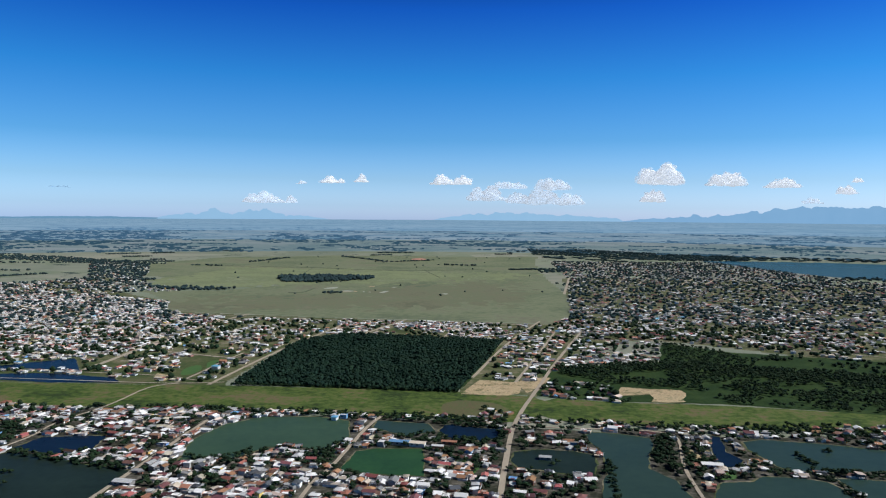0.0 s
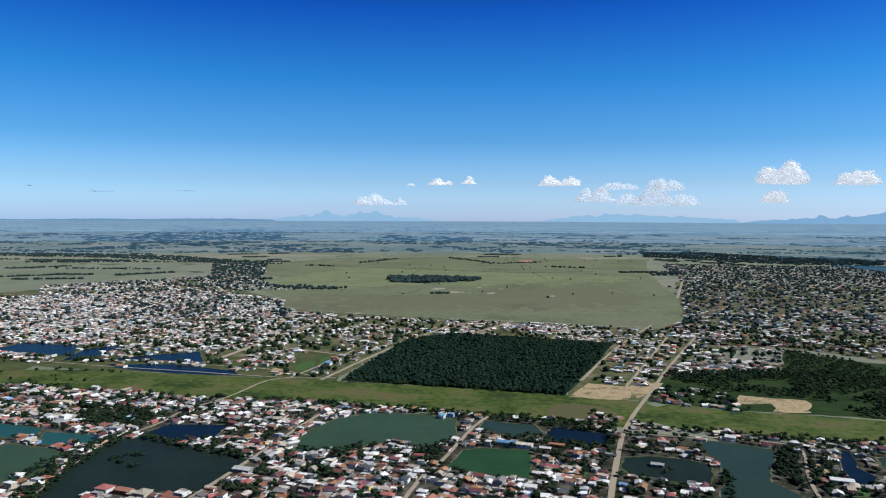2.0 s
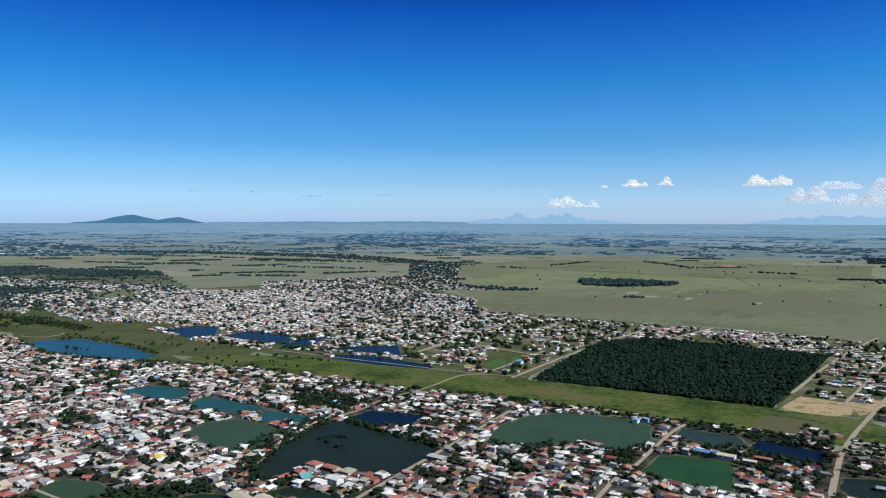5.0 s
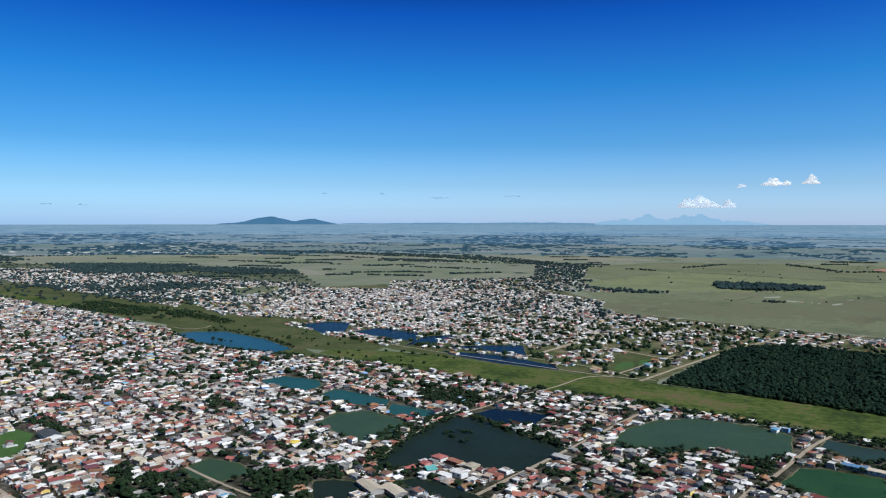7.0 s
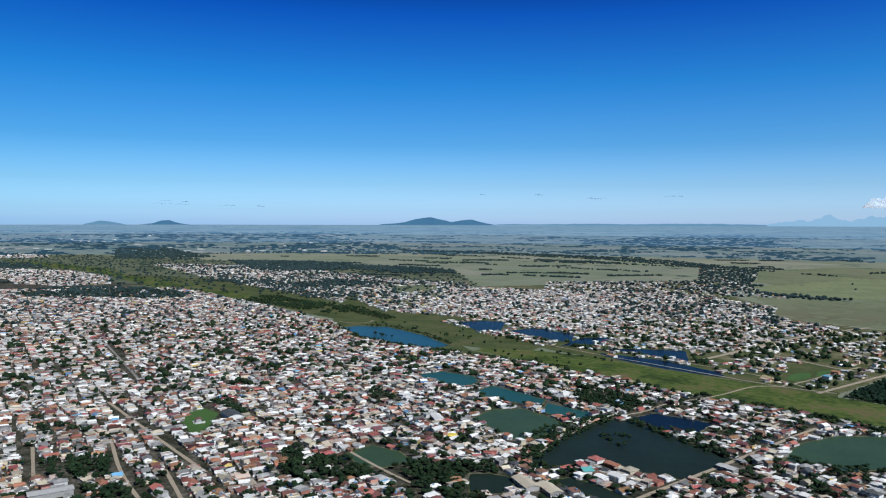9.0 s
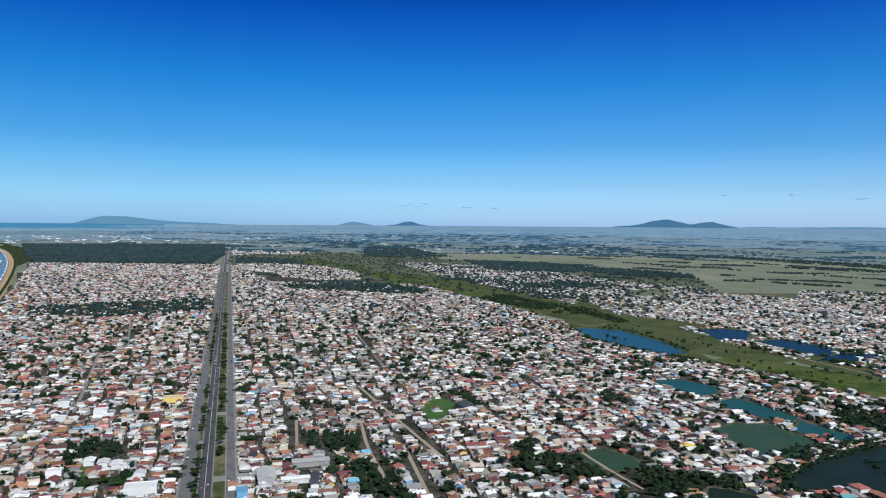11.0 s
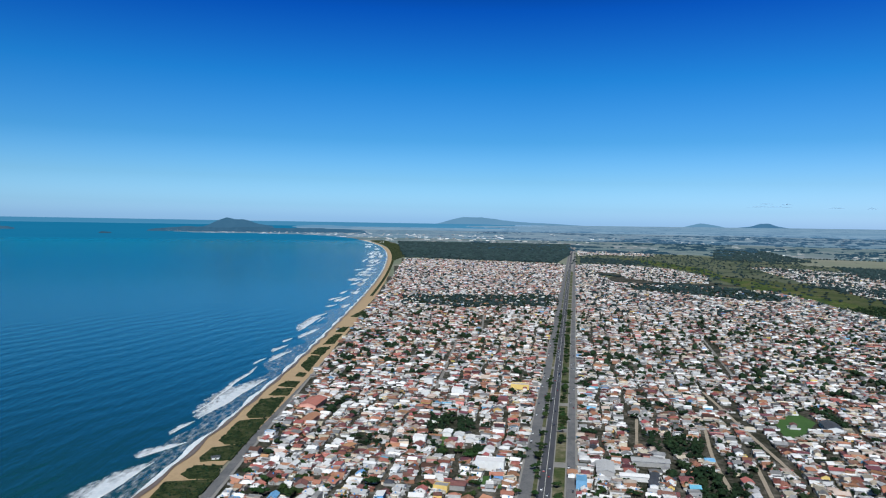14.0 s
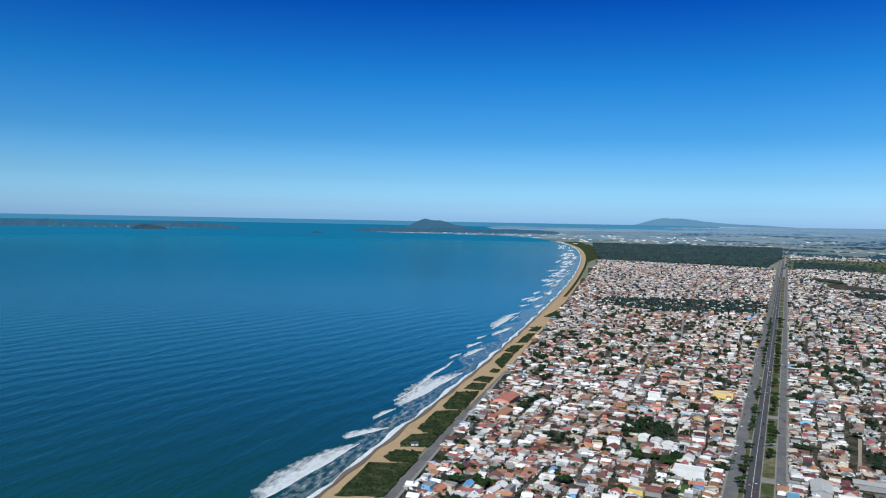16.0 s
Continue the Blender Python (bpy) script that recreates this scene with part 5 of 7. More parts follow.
# large buildings: plan x, y, width, length, height to the eaves, turn from the town's grid, roof shape, roof, wall, label
HALLS = [
    (-752, 27, 12, 15, 7, 0, "flat", "white", "white", "tall white block of a building with flat roof"),
    (-797, -3, 10, 12, 6, 0, "flat", "white", "white", "white two-storey building with flat roof"),
    (-694, -113, 20, 40, 6, 90, "gable", "terracotta", "pink", "large orange-roofed hotel beside the dunes"),
    (-640, -108, 12, 34, 5, 90, "gable", "terracotta", "pink", "long orange-roofed guest house"),
    (-522, 40, 14, 26, 8, 0, "flat", "white", "white", "white three-storey shop building on the avenue"),
    (-780, 95, 15, 24, 6, 0, "flat", "sand", "yellow", "pale yellow commercial hall on the avenue"),
    (-515, 122, 15, 30, 6, 90, "gable", "grey", "grey", "long grey warehouse with sheet roof"),
    (-533, 160, 12, 34, 5, 0, "gable", "grey", "grey", "long grey warehouse with sheet roof"),
    (-634, 352, 16, 30, 5, 90, "gable", "dark", "white", "dark-roofed sports hall beside a football ground"),
    (-640, 985, 8, 10, 6.5, 0, "flat", "white", "white", "tall white house standing alone on a pond bank"),
    (-405, 668, 7, 9, 5, 0, "flat", "white", "blue", "bright blue house among white houses"),
    (-105, 728, 6.5, 9, 4.6, 0, "hip", "blue", "white", "white house with blue roof on the pond edge"),
    (-97, 735, 6, 8, 4.4, 90, "flat", "white", "blue", "blue house with white roof on the pond edge"),
    (-236, 545, 9, 18, 4, 90, "gable", "grey", "grey", "long grey-roofed hall beside a causeway"),
    (-560, 905, 10, 16, 4, 90, "gable", "terracotta", "white", "red-roofed house on a pond bank"),
    (-318, 491, 11, 13, 3.6, 90, "hip", "terracotta", "white", "orange-tiled house on a spit between ponds"),
    (-302, 489, 8, 15, 3.6, 90, "gable", "terracotta", "brick", "red-tiled house at the edge of a pond"),
    (-285, 486, 11, 12, 4.2, 0, "hip", "sand", "cream", "large sand-tiled house at the edge of a pond"),
    (-261, 479, 9, 14, 3.6, 90, "gable", "terracotta", "brick", "long red-tiled house beside a causeway"),
    (-284, 466, 10, 13, 5.0, 90, "gable", "white", "white", "white house with bright sheet roof between ponds"),
    (-308, 464, 9, 12, 3.2, 60, "shed", "turquoise", "white", "low house with turquoise sheet roof by a pond"),
    (-292, 458, 8, 11, 3.6, 90, "gable", "white", "white", "small white house on a pond bank"),
    (-323, 408, 13, 30, 4.0, 75, "gable", "sand", "grey", "long beige-roofed shed among trees"),
    (-304, 411, 12, 26, 4.0, 75, "gable", "sand", "grey", "long weathered beige-roofed shed"),
    (-442, 456, 8, 10, 3.4, 45, "hip", "yellow", "yellow", "bright yellow-roofed house in the dense town"),
    (-399, 506, 9, 9, 3.0, 20, "hip", "white", "white", "white house on the bank of a green pond"),
    (-494, 489, 11, 24, 4.0, 70, "gable", "white", "white", "long white-roofed hall above a pond"),
    (-648, -9, 11, 17, 5.0, 0, "gable", "brown", "white", "tall gabled hall with long red-brown roof"),
    (-603, 12, 9, 12, 4.6, 90, "gable", "white", "white", "white warehouse bay with ridged roof"),
    (-595, 21, 9, 12, 4.6, 90, "gable", "white", "white", "white warehouse bay with ridged roof"),
    (-587, 30, 9, 12, 4.6, 90, "gable", "white", "white", "white warehouse bay with ridged roof"),
    (-585, -11, 11, 13, 5.6, 0, "flat", "white", "white", "plain white box of a building beside a lawn"),
    (-482, 13, 12, 18, 4.6, 0, "hip", "brown", "grey", "long house with dark maroon roof"),
    (-483, -3, 7, 16, 3.6, 0, "gable", "terracotta", "cream", "house with bright red-tiled roof"),
    (-487, 99, 9, 15, 7.0, 90, "flat", "blue", "blue", "bright blue two-storey shop on the avenue"),
    (-507, 97, 8, 10, 4.0, 90, "gable", "terracotta", "white", "orange-roofed shop on the avenue"),
    (-501, 139, 8, 24, 4.6, 0, "gable", "white", "white", "long white warehouse with pale ridged roof"),
    (-486, 148, 7, 10, 4.4, 90, "gable", "dark", "white", "small white terrace house with dark roof"),
    (-494, 151, 7, 10, 4.4, 90, "gable", "dark", "white", "small white terrace house with dark roof"),
    (-502, 154, 7, 10, 4.4, 90, "gable", "dark", "white", "small white terrace house with dark roof"),
    (-743, -6, 9, 11, 5.4, 0, "flat", "white", "white", "white block house with flat roof"),
    (-36, 650, 9, 22, 4.0, 90, "gable", "blue", "grey", "long low shed with blue sheet roof"),
    (-20, 646, 9, 17, 4.2, 90, "gable", "sand", "white", "beige-roofed house between two ponds"),
    (8, 652, 6, 16, 3.6, 90, "gable", "terracotta", "brick", "low red-roofed shed beside a pond"),
    (222, 596, 9, 20, 4.0, 90, "gable", "white", "white", "long white-roofed shed on a bank"),
    (88, 612, 7, 12, 3.4, 90, "gable", "grey", "grey", "small house standing on a pond islet"),
]
LOT, DEEP, STREET, BLOCK = 7.0, 9.0, 3.8, 13
pitch_d, pitch_s = 2 * DEEP + STREET, BLOCK * LOT + STREET
lots_s, lots_d = [], []
for row in range(-40, 175):
    for half in (0, 1):
        d = row * pitch_d + STREET / 2 + DEEP * (half + 0.5)
        for block in range(-20, 50):
            base = block * pitch_s + (row % 3) * 17.0
            lots_s.extend(base + LOT * (np.arange(BLOCK) + 0.5))
            lots_d.extend([d] * BLOCK)
LOTS = grid(np.array(lots_s), np.array(lots_d))
# rows that drift, as lots cut one by one do
LOTS = LOTS + np.array([tuple(noise.noise_vector(Vector((x / 70, y / 70, 9))))[:2] for x, y in LOTS]) * 9.0 + np.array([tuple(noise.noise_vector(Vector((x / 24, y / 24, 4))))[:2] for x, y in LOTS]) * 3.5
dist_lot = np.hypot(*LOTS.T)
az_lot = np.degrees(np.arctan2(LOTS[:, 0], LOTS[:, 1]))
keep = (dist_lot > 400) & (az_lot > -128) & (az_lot < 37) & (dist_lot < 4800)
LOTS = LOTS[keep]
zone_of = np.full(len(LOTS), -1)
for i, zone in enumerate(ZONES):
    zone_of[(zone_of < 0) & inside(zone[0], LOTS)] = i
blocked = np.abs((LOTS @ ACROSS) - AVENUE - 2.0) < 30
for p in PONDS:
    blocked |= inside(p, LOTS)
    blocked |= off_line(np.vstack([p, p[:1]]), LOTS) < 3.6
for line, width in ROADS:
    blocked |= off_line(line, LOTS) < width / 2 + 2.6
for h_x, h_y, h_w, h_l, *_ in HALLS:
    blocked |= np.hypot(*(LOTS - (h_x, h_y)).T) < (h_w + h_l) / 4 / PLAN + 2.6
blocked |= inside(FOREST, LOTS) | inside(VILLAGE_GREEN, LOTS) | inside([(22, 841), (48, 918), (95, 905), (92, 850), (76, 835)], LOTS) | inside([(200, 885), (288, 875), (275, 805), (230, 805)], LOTS)
ok = (zone_of >= 0) & ~blocked
LOTS, zone_of = LOTS[ok], zone_of[ok]
# shops and houses in line along the avenue
front_s = np.arange(400, 3150, 8.6)
for side, zone in ((-23.0, "coast"), (26.5, "town")):
    which = next(i for i, z in enumerate(ZONES) if z[1] > 0.85 and z[3] == zone)
    front = grid(front_s, np.full(len(front_s), AVENUE + 0.5 + side))
    LOTS, zone_of = np.vstack([LOTS, front]), np.concatenate([zone_of, np.full(len(front), which)])
turn0 = math.degrees(math.atan2(ALONG[1], ALONG[0]))

TREES = []      # plan x, y, crown radius, height
rows_of = {}
protos, used = {}, {}
NEAR_LIMIT = 520.0
HOUSE_NAME = {(n, k): ("two_storey_house" if n == 2 else {"gable": "gabled_house", "hip": "hipped_house", "flat": "flat_roofed_house", "shed": "lean_to_house"}[k]) for n in (1, 2) for k in KINDS}
house_count = {}
yard, clutter = Soup(), Soup()
for (x, y), zi in zip(LOTS, zone_of):
    _, share, trees, style = ZONES[zi]
    u = rng.random(14)
    thick = 0.5 + 0.5 * noise.noise(Vector((x / 120, y / 120, 2)))
    if style in ("village", "suburb") and share < 0.8:
        share = share * min(1.5, max(0.12, 0.95 + 2.4 * (thick - 0.5) + 0.9 * noise.noise(Vector((x / 45, y / 45, 3)))))
    px, py = x + (u[0] - 0.5) * 3.0, y + (u[1] - 0.5) * 3.6
    d = math.hypot(px, py)
    if style == "village" and math.degrees(math.atan2(px, py)) > -31:
        share, trees = share * 0.78, min(1.0, trees * 1.5)
    if d > 1900 and style == "suburb":
        share *= 0.6
    grove = noise.noise(Vector((x / 38, y / 38, 6))) + 0.5 * noise.noise(Vector((x / 14, y / 14, 8)))
    if grove > ((0.50 if d < 620 else 0.40) if style in ("coast", "town") else 0.36) and d < 2600:
        share = 0.12
    if u[2] > share:
        if u[3] < trees * (1.0 if grove > 0.2 or style not in ("village", "suburb") else 0.35) and (d < 1500 or u[6] < 0.5):
            TREES.append((px, py, 3.6 + 2.6 * u[4], 5 + 5 * u[5]))
            if u[6] < 0.6 and d < 1300:
                TREES.append((px + 6 * (u[7] - 0.5), py + 3.5, 2.8 + 2.4 * u[8], 4 + 4 * u[9]))
        continue
    if u[3] < trees * 0.6 and (d < 1000 or u[6] > 0.7):
        TREES.append((x + 3.4 * (1 if u[4] > 0.5 else -1), y + 4.4 * (u[5] - 0.5) * 2, 1.7 + 2.1 * u[6], 3.5 + 3.5 * u[7]))
    kind = KINDS[int(np.searchsorted(np.cumsum((0.40, 0.24, 0.20, 0.16)), u[8] * 0.999))]
    roof = int(np.searchsorted(np.cumsum(ROOF_SHARE[style]), u[9] * 0.999))
    wall = int(np.searchsorted(np.cumsum(WALL_SHARE[style]), u[10] * 0.999))
    if kind == "flat" and roof in (0, 1):
        roof = 2 if u[9] < 0.5 else 3
    storeys = 2 if u[11] < (0.15 if style in ("coast", "town", "lakes") else 0.08) else 1
    w, l = 4.6 + 4.6 * u[12] ** 1.3, 6.0 + 6.5 * u[13] ** 1.3
    turn = turn0 + (90 if u[4] > 0.55 else 0) + (180 if u[5] > 0.5 else 0) + (u[6] - 0.5) * (18 if u[0] < 0.8 else 70)
    named = HOUSE_NAME[storeys, kind]
    if 425 < d < NEAR_LIMIT and house_count.get(named, 0) < 300:
        house_count[named] = house_count.get(named, 0) + 1
        key = (kind, storeys, roof, wall if wall < 4 else wall)
        m = pose(px * PLAN, py * PLAN, 0.05, 0, 0, turn) @ Matrix.Diagonal((w / 8.8, l / 10.6, 1, 1))
        if key not in protos:
            ob = make_house(kind, 8.8, 10.6, storeys, ROOF_ORDER[roof], WALL_ORDER[wall], rng.random() < 0.4)
            protos[key] = ob
            ob.matrix_basis = m
        else:
            src = protos[key]
            ob = copy_thing(src, m)
            ob.matrix_basis = m
    else:
        walls, top = shell(kind, w, l, 2.4 * storeys + 0.1, w * 0.21) if d < 850 else plain(kind, w, l, 2.4 * storeys + 0.1, w * 0.21)
        a = radians(turn)
        rot = np.array(((math.cos(a), math.sin(a), 0), (-math.sin(a), math.cos(a), 0), (0, 0, 1)))
        at = np.array((px, py, 0.04))
        soup = rows_of.setdefault(style, Soup())
        soup.add(walls[0] @ rot / PLAN + at, walls[1], len(ROOF_ORDER) + wall)
        soup.add(top[0] @ rot / PLAN + at, top[1], roof)
        if u[7] < 0.6 and d < 1000:
            (v, f), (v2, f2) = wing(w, l)
            soup.add(v @ rot / PLAN + at, f, len(ROOF_ORDER) + wall)
            soup.add(v2 @ rot / PLAN + at, f2, (2, 0, 3, 1, roof, roof)[int(u[0] * 5.99)])
    if d < 1500:  # a shed, carport or extra room built on somewhere in the yard
        for _ in range(1 + (d < 900)):
            q = rng.random(8)
            sw_, sl_, sh_ = 1.6 + 2.6 * q[0], 2.0 + 4.0 * q[1], 2.0 + 0.9 * q[2]
            a = radians(turn0 + 90 * (q[3] > 0.5) + 12 * (q[4] - 0.5))
            rot = np.array(((math.cos(a), math.sin(a), 0), (-math.sin(a), math.cos(a), 0), (0, 0, 1)))
            at = np.array((x + (q[5] - 0.5) * LOT * 0.95, y + (q[6] - 0.5) * DEEP * 0.95, 0.02))
            (v, f), (v2, f2) = plain("shed", sw_, sl_, sh_, 0.6)
            clutter.add(v @ rot / PLAN + at, f, len(ROOF_ORDER) + (0, 1, 2, 2, 3)[int(q[7] * 4.99)])
            clutter.add(v2 @ rot / PLAN + at, f2, (3, 2, 3, 0, 4, 5, 2)[int(q[4] * 6.99)])
    if d < 950 and u[1] < 0.75:
        a = radians(turn0)
        rot = np.array(((math.cos(a), math.sin(a), 0), (-math.sin(a), math.cos(a), 0), (0, 0, 1)))
        at = np.array((x, y, 0.0))
        tone = (0, 0, 1, 2)[int(u[0] * 3.999)]
        v, f = box(-LOT / 2 - 0.08, -LOT / 2 + 0.08, -DEEP / 2, DEEP / 2, 0, 1.5 + 0.4 * u[3])
        yard.add(v @ rot + at, f, tone)
        side = DEEP / 2 if u[4] > 0.5 else -DEEP / 2
        v, f = box(-LOT / 2 + 0.08, LOT / 2 - 0.08, side - 0.1, side + 0.06, 0, 1.5 + 0.4 * u[5])
        yard.add(v @ rot + at, f, tone)
STYLE_LABEL = {"coast": "dense rows of clay-tiled houses between beach and avenue", "town": "dense carpet of small plastered houses with mixed roofs", "lakes": "close rows of small houses between ponds",
               "village": "scattered white and grey village houses", "suburb": "scattered low suburban houses among trees"}
for style, soup in rows_of.items():
    soup.make("house_rows", M_ROW, STYLE_LABEL[style], "houses")
clutter.make("yard_sheds", M_ROW, "small sheds, carports and lean-to rooms in the yards", "sheds")
yard.make("yard_walls", [M_ROW[7], M_ROW[9], M_ROW[10]], "plastered and bare block walls between yards", "yard walls")

# ---- large buildings ----


def hall(x, y, w, l, h, turn, kind, roof, wall, label, lift=0.05):
    ob = tagged(new("hall"), label, "building")
    walls, top = shell(kind, w, l, h, w * 0.12)
    part("wall", walls, WALLS[wall], ob)
    part("roof", top, ROOFS[roof], ob, f"{ROOF_WORD[roof]} roof")
    for k in range(int(l // 6)):
        part("window", box(w / 2 - 0.02, w / 2 + 0.06, -l / 2 + 3 + 6 * k - 1.2, -l / 2 + 3 + 6 * k + 1.2, h * 0.45, h * 0.45 + 1.3), M_GLASS, ob, "dark glazed window")
    part("door", box(-1.6, 1.6, -l / 2 - 0.06, -l / 2 + 0.02, 0, 2.8), M_DOOR, ob, "wide brown door")
    ob.matrix_basis = pose(x * PLAN, y * PLAN, lift, 0, 0, turn)
    return ob


for x, y, w, l, h, turn, kind, roof, wall, label in HALLS:
    hall(x, y, w, l, h, turn0 + turn, kind, roof, wall, label)
k_walls, k_roof = shell("hip", 5, 7, 2.6, 1.2)
for x, y, turn, roof, word in ((-533, -160, 20, "dark", "dark-roofed"), (-1178, -147, 65, "brown", "brown-roofed")):
    kiosk = tagged(new("kiosk"), f"small {word} beach kiosk on sand", "kiosk", "beach kiosks")
    part("wall", k_walls, WALLS["white"], kiosk)
    part("roof", k_roof, ROOFS[roof], kiosk, f"{ROOF_WORD[roof]} roof")
    part("counter", box(-2.0, 2.0, -3.72, -3.5, 0.9, 1.05), M_DOOR, kiosk, "wooden serving counter")
    part("door", box(2.48, 2.56, -0.45, 0.45, 0, 2.0), M_DOOR, kiosk, "brown wooden door")
    kiosk.matrix_basis = pose(x * PLAN, y * PLAN, 0.9, 0, 0, turn)


# ---- trees ----
def ball(level=1):
    bm = bmesh.new()
    bmesh.ops.create_icosphere(bm, subdivisions=level, radius=1.0)
    v = np.array([tuple(q.co) for q in bm.verts])
    f = np.array([[q.index for q in t.verts] for t in bm.faces], np.int32)
    bm.free()
    return v, f


BALL = ball(1)


def crown(seed, lobes, leaves, leaf):
    """Lumpy lobes wrapped in loose leaf clumps, about one unit in radius and centred on the origin."""
    r = np.random.default_rng(seed)
    pieces = []
    centres = np.vstack([[(0, 0, 0)], r.normal(0, 0.36, (lobes, 3)) * (1, 1, 0.6)])
    sizes = np.concatenate([[0.62], r.uniform(0.34, 0.52, lobes)])
    for c, k in zip(centres, sizes):
        v = BALL[0] * k * r.uniform(0.78, 1.15, (len(BALL[0]), 1)) * (1, 1, 0.8) + c
        pieces.append((v, BALL[1]))
    n = leaves
    which = r.integers(0, len(centres), n)
    out = r.normal(0, 1, (n, 3))
    out[:, 2] = np.abs(out[:, 2]) * 0.9 - 0.2
    out /= np.linalg.norm(out, axis=1)[:, None]
    mid = centres[which] + out * (sizes[which] * r.uniform(0.92, 1.25, n))[:, None] * (1, 1, 0.85)
    a, b = r.normal(0, leaf, (n, 3)), r.normal(0, leaf, (n, 3))
    v = np.stack([mid - a, mid + b, mid + a, mid - b], 1).reshape(-1, 3)
    i = np.arange(n)[:, None] * 4
    f = np.vstack([i + (0, 1, 2), i + (0, 2, 3)])
    pieces.append((v, f.astype(np.int32)))
    return join(*pieces)


CROWNS = [crown(k, 5, 130, 0.085) for k in range(6)]
SMALL = [crown(20 + k, 3, 24, 0.12) for k in range(6)]
MIDDLE = [crown(60 + k, 1, 12, 0.16) for k in range(6)]
FAR_CROWN = [(BALL[0] * np.random.default_rng(40 + k).uniform(0.7, 1.15, (len(BALL[0]), 1)), BALL[1]) for k in range(5)]


def trunk(height, seed):
    """A tapered trunk with three limbs."""
    r = np.random.default_rng(seed)
    pieces = [tube(0.26, 0, height, 7, (0, 0), 0.6)]
    for k in range(3):
        a = r.uniform(0, 2 * np.pi)
        v, f = tube(0.11, 0, 2.2, 5, (0, 0), 0.5)
        tilt = Matrix.Rotation(0.7, 3, "Y")
        v = v @ np.array(tilt).T @ np.array(Matrix.Rotation(a, 3, "Z")).T + (0, 0, height * (0.65 + 0.1 * k))
        pieces.append((v, f))
    return join(*pieces)


tree_protos = []
for k in range(6):
    t_ob = tagged(new("tree"), "broad dark green leafy tree with dense rounded crown", "tree", "garden and street trees")
    part("trunk", trunk(2.6, k), M_BARK, t_ob)
    v, f = CROWNS[k]
    part("crown", (v * (3.2, 3.2, 2.7) + (0, 0, 4.1), f), M_LEAF, t_ob)
    tree_protos.append([t_ob, False])


def plant(x, y, radius, height, z=0.05):
    p = tree_protos[int(rng.integers(0, 6))]
    m = pose(x * PLAN, y * PLAN, z, 0, 0, rng.uniform(0, 360)) @ Matrix.Diagonal((radius / 3.2, radius / 3.2, height / 6.8, 1))
    if p[1]:
        ob = copy_thing(p[0], m)
    else:
        ob, p[1] = p[0], True
    ob.matrix_basis = m


# street trees on the avenue's medians
planted = 0
for s in np.arange(380, 1500, 11.0):
    for d, chance, r0 in ((9.3, 0.5, 3.2), (-6.4, 0.62, 2.3), (-17.5, 0.14, 2.6)):
        if rng.random() < chance * (1.6 if noise.noise(Vector((s / 45, d, 1))) > 0.0 else 0.5) and planted < 190:
            x, y = grid(np.array(s + rng.uniform(-3, 3)), np.array(AVENUE + d + rng.uniform(-1, 1)))
            r = r0 + 2.0 * rng.random() ** 2
            plant(x, y, r * 1.2, r * 2.1, 0.5)
            planted += 1
near = [t for t in TREES if 425 < math.hypot(t[0], t[1]) < 560]
for x, y, r, h in near[:160]:
    plant(x, y, r, h)
rest = near[160:] + [t for t in TREES if not 425 < math.hypot(t[0], t[1]) < 560]


def thicket(soup, poly, spacing, r0, r1, h0, h1, kinds, seed, chance=1.0, wet=False, patchy=0.0):
    """Trees standing close in a polygon of the plan."""
    r = np.random.default_rng(seed)
    q = np.asarray(poly, float)
    gx, gy = np.meshgrid(np.arange(q[:, 0].min(), q[:, 0].max(), spacing), np.arange(q[:, 1].min(), q[:, 1].max(), spacing))
    p = np.column_stack([gx.ravel(), gy.ravel()]) + r.uniform(-0.75, 0.75, (gx.size, 2)) * spacing
    p = p[inside(poly, p)]
    p = p[r.random(len(p)) < chance]
    if patchy:
        p = p[[noise.noise(Vector((x / 60, y / 32, seed))) + 0.5 * noise.noise(Vector((x / 20, y / 14, seed))) > -patchy for x, y in p]]
    for w in PONDS:
        if not wet:
            p = p[~inside(w, p)]
    for line, width in ROADS:
        p = p[off_line(line, p) > width / 2 + (0.6 if wet else 1.5)]
    for x, y in p:
        scatter(soup, x, y, r.uniform(r0, r1), r.uniform(h0, h1), kinds, r)


def scatter(soup, x, y, radius, height, kinds, r):
    v, f = kinds[int(r.integers(0, len(kinds)))]
    a = r.uniform(0, 6.28)
    c, s = math.cos(a), math.sin(a)
    rot = np.array(((c, s, 0), (-s, c, 0), (0, 0, 1)))
    tall = min(radius * 0.85, height * 0.5)
    up = min(height - tall, tall * 1.35)
    soup.add((v * (radius, radius, tall)) @ rot / PLAN + (x, y, up / PLAN), f, 0)


tr = np.random.default_rng(11)
town_trees, far_trees = Soup(), Soup()
for x, y, r, h in rest:
    d = math.hypot(x, y)
    scatter(town_trees if d < 1500 else far_trees, x, y, r if d < 1500 else r * 1.3, h, SMALL if d < 580 else MIDDLE if d < 850 else FAR_CROWN, tr)
for k, poly in enumerate(NEAR_WOODS):
    thicket(town_trees, poly, 6.5 if math.hypot(*poly[0]) < 900 else 10, 2.6, 4.6, 5, 10, SMALL, 60 + k, 0.8)
town_trees.make("garden_trees", [M_LEAVES], "dark green trees standing in yards and groves", "trees")
forest = Soup()
thicket(forest, FOREST, 4.4, 2.2, 4.2, 6.5, 10.5, FAR_CROWN, 3)
thicket(forest, FOREST, 8.0, 3.2, 5.6, 8.5, 13.5, MIDDLE, 8, 0.8, patchy=0.25)
thicket(forest, FOREST, 17, 4.8, 7.4, 11.0, 16.0, SMALL, 18, 0.6, patchy=0.1)
